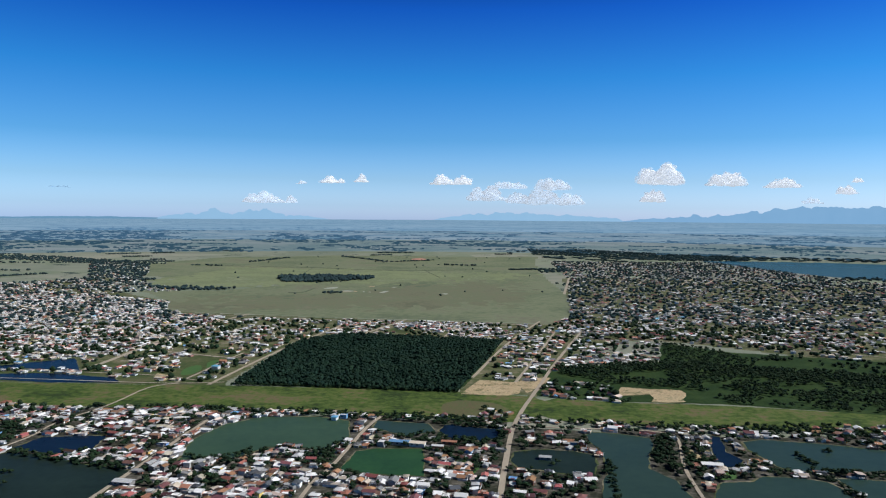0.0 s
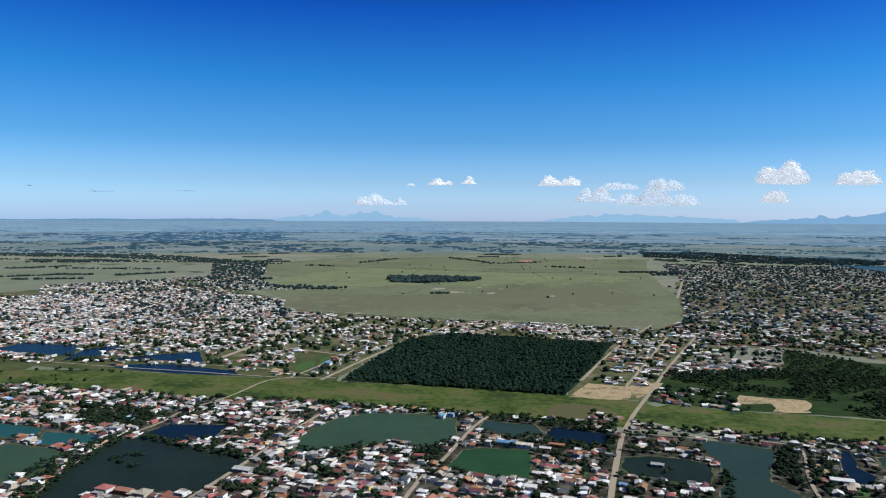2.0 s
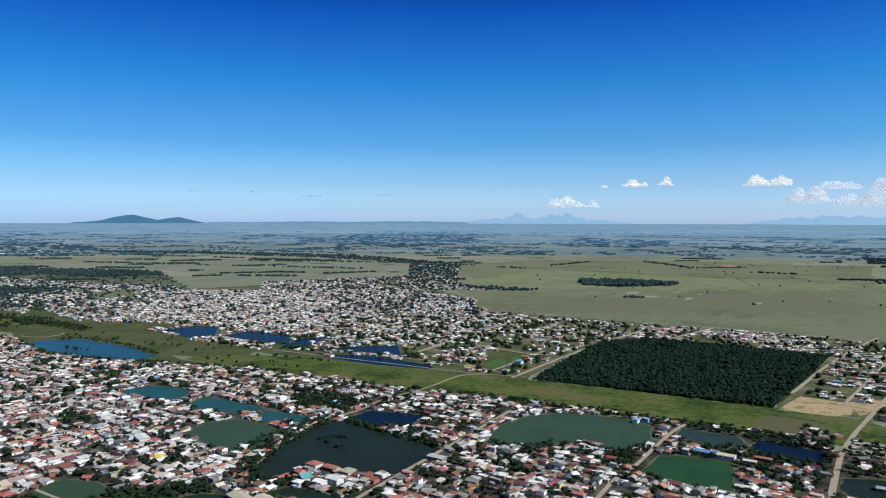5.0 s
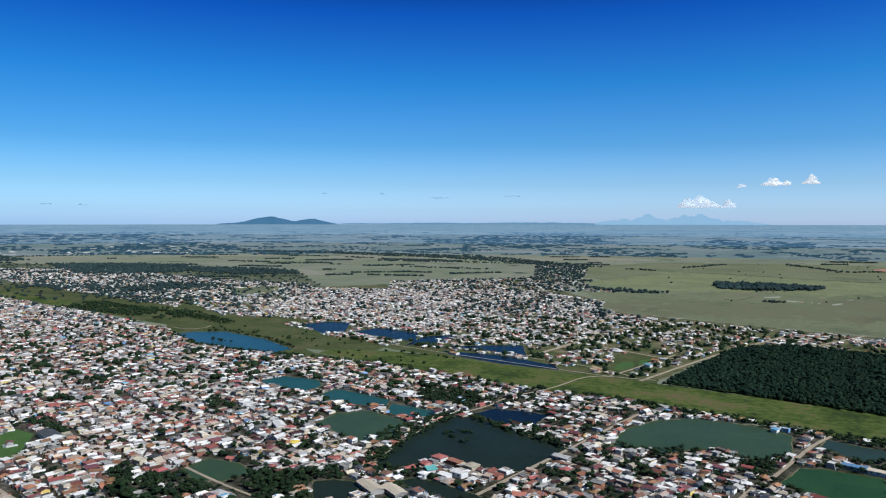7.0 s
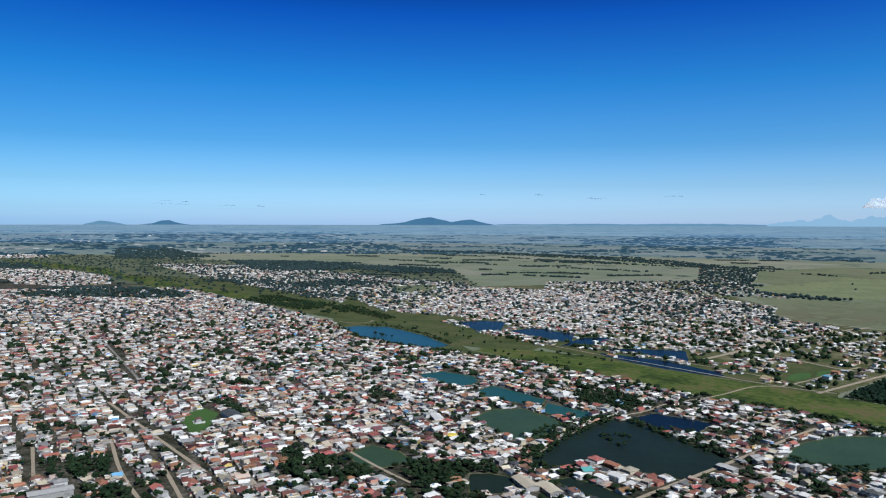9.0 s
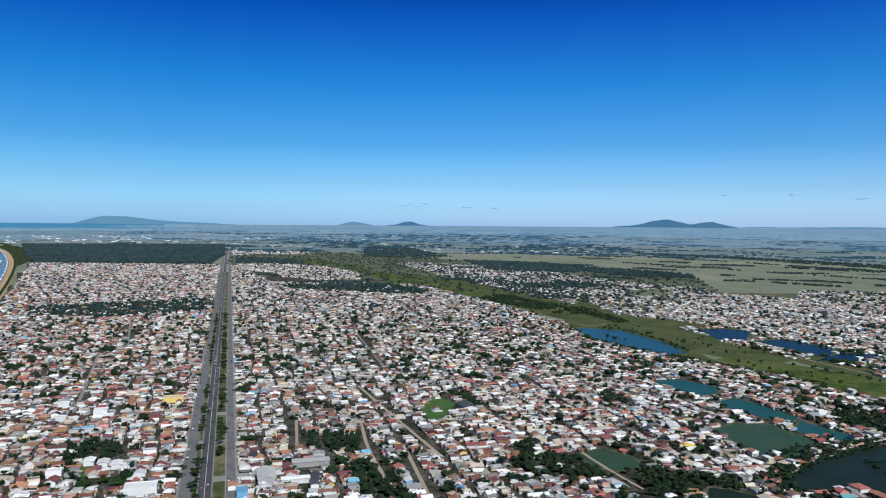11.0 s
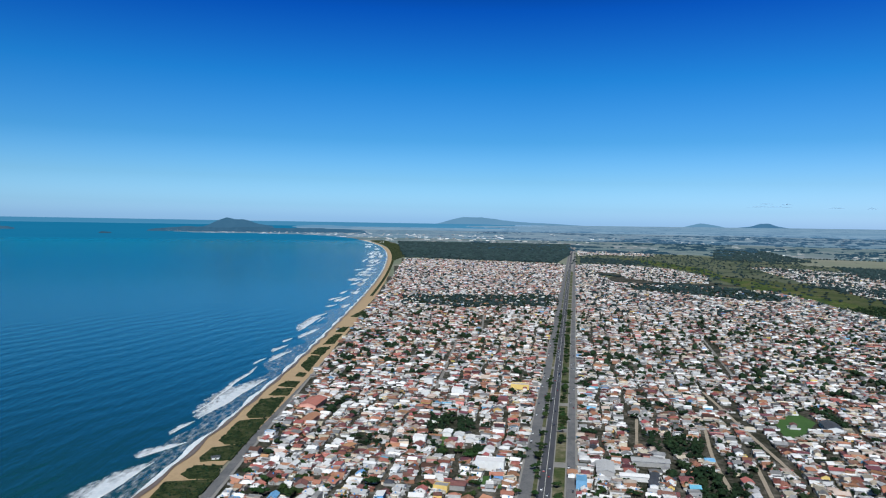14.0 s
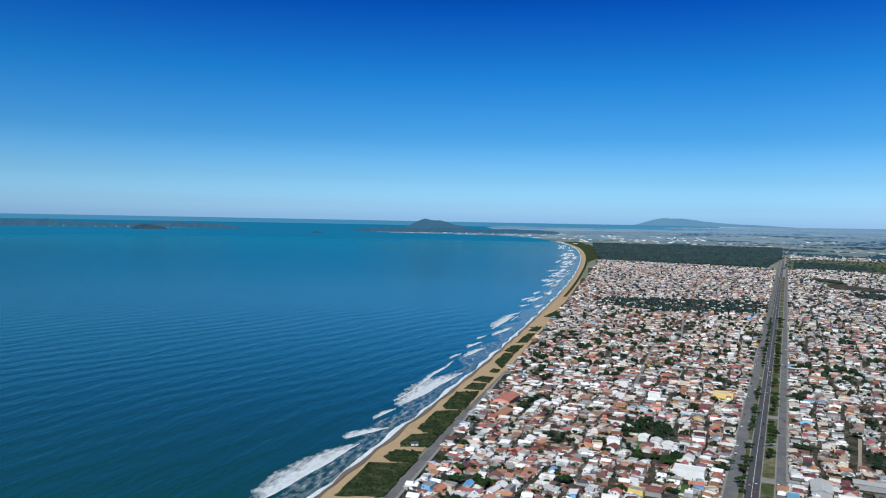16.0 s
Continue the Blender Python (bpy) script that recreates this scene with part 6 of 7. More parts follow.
forest.make("forest", [M_FOREST], "square block of dense dark green forest", "forest")

woods = Soup()
thicket(woods, [(134, 985), (312, 1047), (403, 1015), (600, 945), (760, 900), (720, 700), (464, 768), (322, 806), (308, 872), (206, 898)], 6, 3.0, 5.4, 5, 10, MIDDLE, 4, 0.95, patchy=0.12)
thicket(woods, [(363, 1219), (446, 1120), (435, 1012), (314, 1026)], 7, 3.0, 5, 5, 9, MIDDLE, 5, 0.9, patchy=0.0)
thicket(woods, [(600, 945), (760, 900), (1000, 1040), (640, 1060), (446, 1120), (435, 1012)], 8, 3, 5, 4, 8, FAR_CROWN, 6, 0.9, patchy=-0.12)
thicket(woods, [(150, 985), (312, 1047), (435, 1008), (600, 945), (820, 910), (800, 850), (600, 880), (420, 945), (310, 985), (170, 940)], 6, 3.4, 5.6, 6, 10, MIDDLE, 9, 0.95, patchy=0.35)
thicket(woods, [(-1629, 1003), (-1455, 992), (-1381, 1034), (-1240, 1022), (-1213, 907), (-1345, 906), (-1588, 895)], 8, 3.0, 5.5, 4, 8, FAR_CROWN, 12, 0.9, patchy=0.15)
thicket(woods, MEADOW_N[4:9] + MEADOW_S[4:9], 14, 2.0, 4.0, 3, 6, FAR_CROWN, 13, 0.7, patchy=-0.15)
# tree belts round ponds, meadow and road
for k, (line, width, chance) in enumerate((
        ([(64, 722), (-12, 740), (-217, 762), (-300, 768)], 16, 0.55), ([(-385, 620), (-378, 524), (-358, 450), (-330, 445)], 19, 0.95), ([(-362, 618), (-286, 592), (-246, 578)], 12, 0.9), ([(-392, 560), (-400, 500)], 12, 0.6),
        ([(-2, 664), (57, 662)], 10, 0.8), ([(0, 716), (58, 706), (62, 670)], 12, 0.8), ([(95, 728), (231, 712), (440, 690), (700, 640)], 14, 0.5), ([(140, 605), (132, 560), (128, 500)], 7, 0.7), ([(186, 620), (215, 690)], 16, 0.7),
        ([(308, 636), (310, 599)], 6, 0.9), ([(300, 592), (352, 575), (430, 560)], 8, 0.7), ([(304, 574), (306, 530), (306, 480)], 6, 0.9), ([(335, 642), (353, 630)], 6, 0.9), ([(-250, 880), (-120, 870), (20, 852)], 10, 0.9),
        ([(-780, 760), (-700, 775), (-560, 790)], 12, 0.4), ([(-1360, 985), (-1500, 1000), (-1620, 1020)], 30, 0.8), ([(-1230, 985), (-1080, 945)], 40, 0.6), ([(-215, 612), (-195, 600), (-150, 628)], 10, 0.7), ([(-140, 628), (-100, 622), (-84, 650)], 14, 0.8), ([(-1060, 800), (-946, 756), (-866, 752), (-780, 760)], 12, 0.5), ([(-1040, 850), (-995, 875), (-880, 852), (-790, 812)], 10, 0.35), ([(-960, 800), (-900, 790)], 9, 0.3))):
    a = np.asarray(line, float)
    t = np.gradient(a, axis=0)
    t /= np.hypot(*t.T)[:, None]
    n = np.column_stack([-t[:, 1], t[:, 0]]) * width / 2
    thicket(woods, np.vstack([a + n, (a - n)[::-1]]), 4.3, 2.3, 4.8, 3.5, 8, SMALL if k < 13 else MIDDLE, 80 + k, chance, wet=True)
for x, y in ((-353, 558), (-350, 561), (-346, 566), (-343, 569), (-326, 539), (-329, 542), (-323, 541), (-341, 548), (-344, 551), (-337, 566), (-333, 568), (-352, 554), (-380, 548), (-370, 543), (96, 600), (92, 596)):
    scatter(woods, x, y, tr.uniform(2.2, 4.2), tr.uniform(4, 7), SMALL, tr)
woods.make("scrub_woods", [M_LEAVES], "dark green scrub, hedges and small woods along ponds and meadow", "woods")

# groves and belts of the plain
thicket(far_trees, [(-553, 2500), (-436, 2560), (-225, 2530), (-250, 2400), (-390, 2300), (-505, 2300)], 13, 7, 11, 10, 15, FAR_CROWN, 31, 0.95)
thicket(far_trees, [(-827, 2083), (-723, 2130), (-570, 2080), (-600, 2000), (-750, 2030)], 14, 6, 9, 7, 11, FAR_CROWN, 32, 0.6)
thicket(far_trees, [(-318, 1960), (-268, 1965), (-270, 1995), (-315, 1995)], 9, 4, 6, 6, 9, FAR_CROWN, 33)
thicket(far_trees, [(350, 2250), (430, 2230), (440, 2330), (360, 2340)], 20, 5, 8, 6, 9, FAR_CROWN, 34, 0.6)
thicket(far_trees, [(375, 2800), (520, 2900), (500, 3000), (380, 2900)], 22, 8, 12, 8, 11, FAR_CROWN, 35)
thicket(far_trees, [(-3480, -105), (-3200, 560), (-3990, 770), (-5850, 1130), (-5950, -230), (-4800, -180)], 21, 9, 19, 8, 15, FAR_CROWN, 36)
thicket(far_trees, [(-1700, 1300), (-1480, 1150), (-1500, 1060), (-2250, 1180), (-2300, 1300)], 16, 5, 8, 5, 9, FAR_CROWN, 38, 0.6)
thicket(far_trees, [(540, 3800), (1330, 3850), (2500, 3750), (3000, 4100), (1300, 4200), (560, 4050)], 60, 22, 34, 8, 12, FAR_CROWN, 39, 0.7)
thicket(far_trees, [(1400, 2600), (1480, 2720), (2070, 2400), (1950, 2150)], 26, 9, 14, 8, 12, FAR_CROWN, 40, 0.8)
fr = np.random.default_rng(5)
for line in (((-518, 3899), (-246, 3427), (-38, 3605)), ((-876, 3236), (-782, 3734)), ((-9, 3250), (150, 3196)), ((-4054, 2013), (-3675, 3194), (-1976, 3170)), ((-1853, 3131), (-1377, 3205), (-909, 3053)), ((-2926, 1921), (-2281, 2039), (-1956, 2210)), ((-2900, 2500), (-2000, 2620), (-1500, 2700))):
    for x, y in fine(np.asarray(line, float), 8.0):  # hedges between the great fields
        if noise.noise(Vector((x / 150, y / 150, 8))) > -0.2:
            scatter(far_trees, x + fr.normal(0, 9), y + fr.normal(0, 9), fr.uniform(4, 11), fr.uniform(5, 11), FAR_CROWN, fr)
for k in range(120):  # hedgerows and copses across the fields
    a, d = radians(fr.uniform(-84, 36)), 2400 * (4700 / 2400.0) ** fr.random()
    cx, cy = math.sin(a) * d, math.cos(a) * d
    if inside(PASTURE, np.array([(cx, cy)]))[0] or (cx < -2500 and cy < 1500) or inside(LAKE, np.array([(cx, cy)]))[0]:
        continue
    if any(inside(z[0], np.array([(cx, cy)]))[0] for z in ZONES):
        continue
    length, thick, turn = fr.uniform(40, 260), fr.choice((5, 8, 24, 40)), fr.uniform(-0.6, 0.6)
    for j in range(int(length / 4 + length * thick / 220)):
        u, w = fr.uniform(-0.5, 0.5) * length, fr.normal(0, 0.35) * thick
        ux, uy = math.cos(a + turn), -math.sin(a + turn)
        scatter(far_trees, cx + ux * u - uy * w, cy + uy * u + ux * w, fr.uniform(4, 10), fr.uniform(5, 10), FAR_CROWN, fr)
thicket(far_trees, [(-3251, 1813), (-3100, 1925), (-2939, 2073), (-2565, 2043), (-2274, 2156), (-2060, 2146), (-1927, 2006), (-2058, 1842), (-2345, 1867), (-2406, 1644), (-2530, 1519)], 13, 5, 10, 7, 13, FAR_CROWN, 139, 0.9, patchy=0.3)
thicket(far_trees, WEST_LAND, 21, 4, 9, 4, 9, FAR_CROWN, 138, 0.55, patchy=-0.02)
# woods and belts that stand out on the plain, near enough to have height
for k, poly in enumerate((
        [(-3995, 3567), (-3683, 3597), (-3291, 3741), (-2901, 3758), (-2692, 3487), (-3149, 3472), (-3631, 3340)], [(-5130, 2009), (-5120, 2357), (-4227, 2103), (-3620, 1945), (-3583, 1648), (-3752, 1468)],
        [(-1911, 1256), (-1945, 1457), (-1783, 1497), (-1635, 1364), (-1728, 1334), (-1782, 1217)], [(-3753, 776), (-3644, 944), (-3339, 1012), (-3110, 933), (-3164, 779), (-3217, 674)], [(-2135, 625), (-2205, 738), (-2110, 847), (-1990, 880), (-1932, 775), (-1961, 656), (-1990, 588)],
        [(-2886, 3775), (-2422, 3789), (-1997, 3713), (-1508, 3377), (-1367, 3314), (-1405, 3146), (-1923, 3333), (-2408, 3468), (-2644, 3425)], [(-2429, 3146), (-2079, 3252), (-1837, 3183), (-1956, 3059), (-2280, 2954)],
        [(592, 5132), (795, 4814), (899, 5206), (1162, 4810), (1424, 4478), (1695, 4134), (1579, 3781), (1182, 3714), (938, 3882), (693, 4196), (529, 4297)])):
    thicket(far_trees, poly, 17, 6, 12, 6, 11, FAR_CROWN, 140 + k, 0.85, patchy=0.12)
for k in range(60):  # lone trees on the pasture
    x, y = fr.uniform(-900, 400), fr.uniform(1900, 4800)
    if inside(PASTURE, np.array([(x, y)]))[0]:
        scatter(far_trees, x, y, fr.uniform(3, 6), 7, FAR_CROWN, fr)
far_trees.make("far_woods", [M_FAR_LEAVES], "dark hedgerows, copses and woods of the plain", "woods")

# woods, copses and hedges of the distance, glowing in three tints of painted haze
HAZY_WOODS = [[(-5627, 3793), (-6085, 4550), (-5446, 4722), (-4422, 4069), (-3910, 3492), (-4115, 3076), (-4600, 3193)], [(-9510, 4740), (-12157, 7061), (-14289, 9357), (-12182, 9960), (-9601, 8329), (-8324, 6227), (-8531, 4954)],
               [(-11162, 4379), (-12634, 5466), (-8821, 4396), (-6737, 3970), (-6398, 3338), (-6702, 2897), (-6513, 2552)], [(-4508, 6493), (-5844, 10123), (-7148, 13893), (-6005, 14273), (-4577, 12560), (-2307, 6071), (-2001, 4948), (-2239, 4824), (-2811, 5225), (-3717, 5814)],
               [(-1845, 4564), (-1861, 5111), (-1529, 4921), (-1242, 4642), (-1390, 4271)], [(-2111, 9568), (-1508, 9566), (-919, 7813), (-720, 6124), (-1149, 6104), (-1902, 6580)], [(-481, 5949), (-313, 7048), (184, 6966), (759, 6634), (971, 6071), (530, 5610), (-49, 5779)],
               [(-1063, 6796), (-1049, 8865), (-734, 7658), (-680, 6137), (-873, 6187)], [(-1955, 6885), (-1872, 7696), (-1300, 6653), (-1344, 5917)], [(2322, 6006), (3197, 6795), (3334, 6269), (3075, 5322), (2560, 5029), (2314, 5546)], [(5014, 10011), (5420, 9053), (4490, 7498), (3981, 7710)],
               [(-4482, 7481), (-6046, 10636), (-4776, 9859), (-4946, 12121), (-3326, 8993), (-2509, 6147), (-2509, 5178), (-3017, 5034)], [(-2170, 5523), (-1682, 5070), (-1487, 4482), (-1730, 4589)], [(-1515, 4907), (-1029, 4843), (-1132, 4507)],
               [(-1324, 8928), (-905, 8222), (-642, 6774), (-963, 6849)], [(-466, 6487), (-22, 7174), (0, 6471), (-380, 5914)], [(-5172, 3030), (-5400, 3818), (-4681, 3556), (-4178, 2953), (-4418, 2674)],
               [(-7975, 4062), (-11876, 7909), (-9767, 7738), (-7181, 5380), (-6443, 3774)], [(-7496, 1799), (-8838, 2629), (-6859, 2445), (-5594, 2487), (-5975, 3042), (-5152, 2867), (-4729, 1974), (-5202, 1545)]]
CLUMP = [(np.array(v) * np.random.default_rng(50 + k).uniform(0.75, 1.2, (len(v), 1)), f) for k in range(4) for v, f in (ball(1),)]
hazy, hz = [Soup() for _ in M_HAZY_WOODS], np.random.default_rng(55)


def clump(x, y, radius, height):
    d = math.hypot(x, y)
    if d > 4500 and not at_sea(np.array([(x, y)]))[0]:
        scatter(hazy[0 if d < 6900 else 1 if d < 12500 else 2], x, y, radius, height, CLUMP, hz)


for points in HAZY_WOODS:
    q = np.asarray(points, float)
    far = float(np.hypot(*q.mean(0)))
    size = far * 0.006
    for x, y in hz.uniform(q.min(0), q.max(0), (int(np.prod(np.ptp(q, axis=0)) / (size * size * 14)), 2)):
        if inside(points, np.array([(x, y)]))[0] and noise.noise(Vector((x / 420, y / 420, 3))) > -0.28:
            clump(x, y, size * hz.uniform(0.5, 1.3), hz.uniform(9, 17))
for k in range(620):
    a, d = radians(hz.uniform(-86, 37)), 4500 * (26000 / 4500.0) ** (hz.random() ** 1.25)
    cx, cy, turn = math.sin(a) * d, math.cos(a) * d, hz.uniform(0, math.pi)
    length, size = hz.uniform(0.01, 0.09) * d, d * 0.0035
    for u in np.arange(-0.5, 0.5, max(0.02, size * 1.1 / length)):
        clump(cx + math.cos(turn) * u * length + hz.normal(0, size * 0.6), cy + math.sin(turn) * u * length + hz.normal(0, size * 2), size * hz.uniform(0.5, 1.5), hz.uniform(6, 14))
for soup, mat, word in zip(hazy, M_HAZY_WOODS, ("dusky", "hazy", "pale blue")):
    soup.make("distant_woods", [mat], word + " woods and hedges of the far plain, haze in their colour", "woods")

# shrubs on the dunes
shrubs, sh_r = Soup(), np.random.default_rng(77)
for points in DUNES:
    q = np.asarray(points, float)
    for x, y in sh_r.uniform(q.min(0) - 1, q.max(0) + 1, (int(np.ptp(q[:, 0]) * np.ptp(q[:, 1]) / 11), 2)):
        if inside(points, np.array([(x, y)]))[0]:
            scatter(shrubs, x, y, sh_r.uniform(0.8, 2.2), sh_r.uniform(1.6, 3.2), FAR_CROWN, sh_r)
shrubs.make("dune_shrubs", [M_LEAVES], "low rounded dark green shrubs on the dunes", "shrubs")

# ---- surf ----
waves = np.random.default_rng(21)


def breaker(x0, x1, off, width, seed, wash=0.0):
    """A broken crest of white water along the shore: a low ragged ridge, and streaky foam (wash wide) left on the water behind it."""
    line = near_shore[(near_shore[:, 0] < x0) & (near_shore[:, 0] > x1)]
    if len(line) < 5:
        return
    line = fine(line, 2.0)
    u = np.linspace(0, 1, len(line))
    taper = np.sin(np.pi * np.clip(u, 0.01, 0.99)) ** 0.6
    jag = np.array([noise.noise(Vector((p[0] / 11, seed, 0))) * 0.7 + noise.noise(Vector((p[0] / 3.2, seed, 4))) * 0.5 for p in line])
    skew = np.interp(u, [0, 1], off) + 2.5 * np.array([noise.noise(Vector((p[0] / 45, seed, 9))) for p in line])
    half = np.maximum(0.12, width * 0.5 * taper * (0.75 + jag))
    front = beside(line, (-skew + half)[:, None])
    mid = beside(line, (-skew - 0.2 * half)[:, None])
    back = beside(line, (-skew - half)[:, None])
    k, i = len(line), np.arange(len(line) - 1)
    v = np.vstack([land(front, 0.25), land(mid, 0.75), land(back, 0.22)])
    f = np.vstack([np.stack([i, i + 1, i + k + 1, i + k], -1), np.stack([i + k, i + k + 1, i + 2 * k + 1, i + 2 * k], -1)])[:, ::-1]
    tagged(new("breaker", mesh_of("breaker", v, f, [M_FOAM], smooth=True)), "white crest of a breaking wave", "wave", "breaking waves")
    if wash:
        reach = beside(line, (-skew - 2.1 * wash * taper * (0.95 + 0.25 * jag))[:, None])
        v = np.vstack([land(front, 0.30), land(reach, 0.30)])
        tagged(new("wave_foam", mesh_of("wave_foam", v, np.stack([i, i + 1, i + k + 1, i + k], -1)[:, ::-1], [M_WASH], uv=np.column_stack([np.zeros(2 * k), np.concatenate([taper, np.zeros(k)])]))), "streaky white foam behind a broken wave", "foam", "foam streaks")


band("swash", near_shore, (wob - 3.6 - 2.2 * np.sin(near_shore[:, 0] / 17) * np.sin(near_shore[:, 0] / 41))[:, None], (wob + 0.3)[:, None], M_FOAM, "white edge of foam along the beach", "foam", 0.9, 0.55)
film_line = fine(near_shore[near_shore[:, 0] < -200], 8.0)
fw = np.interp(-film_line[:, 0], [300, 1000, 2500, 3700, 6000], [34, 34, 60, 120, 90])
band("foam_film", film_line, (-fw * (0.8 + 0.35 * np.sin(film_line[:, 0] / 61) * np.sin(film_line[:, 0] / 23)))[:, None], np.zeros((len(film_line), 1)) - 2, M_FILM, "thin broken foam drifting between the waves", "foam", 0.21)
x = -1250.0
while x > -5200:
    far = abs(x) / 1000
    length = waves.uniform(25, 85) * (1 + 0.9 * far)
    for row in range(2 if far < 1.5 else 4 if far < 2 else 5):
        if waves.random() < (0.7 if far < 1.5 else 0.9):
            breaker(x - waves.uniform(-20, 20), x - length * waves.uniform(0.5, 1.1), (lambda o: (o, o * waves.uniform(0.6, 0.95)))(waves.uniform(12, 34) * (1 + 0.25 * far) + 10 * row), waves.uniform(1.0, 2.4) * (1 + 0.3 * far), float(waves.uniform(0, 50)), min(waves.uniform(4, 11), length * 0.05) if waves.random() < 0.8 else 0)
    x -= length * waves.uniform(0.9, 1.4)
for n_wave, (x0, x1, off0, off1, width, wash) in enumerate(((-385, -530, 30, 16, 2.4, 11), (-466, -489, 36, 34, 1.6, 3), (-530, -550, 42, 39, 1.6, 0), (-532, -578, 32, 12, 1.8, 7), (-590, -640, 33, 27, 1.8, 3),
                                                            (-636, -815, 26, 10, 1.9, 13), (-655, -880, 37, 38, 2.6, 2.5), (-885, -932, 47, 43, 2.4, 2), (-900, -985, 34, 20, 1.8, 5), (-965, -1030, 45, 36, 2.2, 4), (-1044, -1090, 48, 41, 2.4, 3), (-1080, -1190, 32, 18, 1.8, 5), (-1155, -1330, 46, 38, 2.8, 9))):
    breaker(x0, x1, (off0, off1), width, float(n_wave), wash)


# ---- cars ----
def make_car(mat, word):
    ob = tagged(new("car"), f"small {word} car on the avenue", "car", "cars on the avenue")
    low, top = box(-0.85, 0.85, -2.1, 2.1, 0.35, 0.95, True), box(-0.85, 0.85, -2.1, 2.1, 0.35, 0.95)
    low[0][4:, 0] *= 0.94
    low[0][4:, 1] *= 0.97
    part("body", low, mat, ob)
    v, f = box(-0.78, 0.78, -1.3, 1.0, 0.95, 1.45)
    v[4:, 0] *= 0.82
    v[4:, 1] *= 0.72
    part("cabin", (v, f), M_GLASS, ob, "dark glass")
    for sx in (-0.8, 0.8):
        for sy in (-1.3, 1.3):
            v, f = tube(0.32, -0.1, 0.1, 10)
            part("wheel", (v[:, (2, 0, 1)] + (sx, sy, 0.32), f), M_TYRE, ob, "black tyre")
    return ob


cars = [make_car(m, k) for m, k in zip(M_CARS, ("white", "silver", "black", "red"))]
first = [True] * 4
cr = np.random.default_rng(9)
heading = math.degrees(math.atan2(ALONG[1], ALONG[0])) - 90
for k in range(70):
    s, which = cr.uniform(430, 1150), int(cr.choice(4, p=(0.4, 0.3, 0.2, 0.1)))
    d = float(cr.choice((-1.8, 2.2, -9.6, -14.6, 15.8, 18.9), p=(0.2, 0.2, 0.1, 0.22, 0.1, 0.18)))
    x, y = grid(np.array(s), np.array(AVENUE + d)) * PLAN
    m = pose(x, y, 0.41, 0, 0, heading + (180 if d < 0 else 0))
    if first[which]:
        cars[which].matrix_basis, first[which] = m, False
    else:
        copy_thing(cars[which], m)

# ---- far hills, capes and clouds ----


def ridge(name, mat, label, az0, az1, tops, dist=None, base=-0.25, category="hill", rough=0.12, deep=40.0):
    """A far range of hills: heights (degrees over the horizon) at even steps from az0 to az1."""
    n = 140
    a = np.linspace(az0, az1, n)
    h = np.interp(np.linspace(0, 1, n), np.linspace(0, 1, len(tops)), tops)
    h = np.convolve(np.pad(h, 3, "edge"), np.ones(7) / 7, "valid")
    h = h + np.array([noise.noise(Vector((x * 1.3, az0, 0))) + 0.4 * noise.noise(Vector((x * 3.5, az0, 2))) + 0.25 * noise.noise(Vector((x * 8, az0, 5))) for x in a]) * rough * np.clip(h - base, 0, 0.5)
    ends = np.clip(np.minimum(np.arange(n), np.arange(n)[::-1]) / 9.0, 0, 1)
    h = base + (h - base) * ends * ends * (3 - 2 * ends)
    eye = np.interp(a, EYE_AZIMUTH, EYE_HEIGHT) * PLAN
    if dist is None:
        d0 = float(eye.mean()) / math.tan(radians(-base)) / PLAN
        dist = PLAN * (FLAT + DEPTH * (1 - math.exp(-(d0 - FLAT) / DEPTH)))
    deep = min(deep, max(2.0, 4798.5 - dist))
    rows = []
    for k, (r, lift) in enumerate(((dist, 0.0), (dist + deep * 0.4, 0.55), (dist + deep * 0.75, 0.9), (dist + deep, 1.0), (dist + deep + 0.5, 0.0))):
        e = base + (h - base) * lift
        jig = np.array([noise.noise(Vector((x * 1.5, k * 3.1, az0))) for x in a]) * 0.05 * (1 if 0 < k < 3 else 0) * np.clip(h - base, 0, 1)
        rows.append(np.column_stack([np.sin(np.radians(a)) * r, np.cos(np.radians(a)) * r, eye + r * np.tan(np.radians(e + jig))]))
    i = np.arange(5 * n).reshape(5, n)
    f = np.stack([i[:-1, :-1], i[:-1, 1:], i[1:, 1:], i[1:, :-1]], -1).reshape(-1, 4)
    return setting(name, mesh_of(name, np.vstack(rows), f, [mat], smooth=True), label, category)


# ranges that glow by themselves, with the haze of distance in their colour
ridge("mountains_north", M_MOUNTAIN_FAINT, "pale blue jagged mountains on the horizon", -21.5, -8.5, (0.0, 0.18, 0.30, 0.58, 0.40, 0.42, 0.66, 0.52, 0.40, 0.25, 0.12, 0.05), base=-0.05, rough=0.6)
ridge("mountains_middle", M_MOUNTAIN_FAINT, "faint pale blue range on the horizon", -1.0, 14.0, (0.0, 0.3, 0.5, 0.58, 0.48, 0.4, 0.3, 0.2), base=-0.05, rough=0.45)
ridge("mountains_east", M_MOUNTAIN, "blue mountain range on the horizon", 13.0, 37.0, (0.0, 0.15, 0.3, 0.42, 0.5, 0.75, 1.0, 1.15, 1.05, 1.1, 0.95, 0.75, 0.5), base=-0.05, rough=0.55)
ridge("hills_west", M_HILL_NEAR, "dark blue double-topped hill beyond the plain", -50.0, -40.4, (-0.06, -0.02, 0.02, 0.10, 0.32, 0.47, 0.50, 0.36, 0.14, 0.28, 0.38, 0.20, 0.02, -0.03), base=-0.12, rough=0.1)
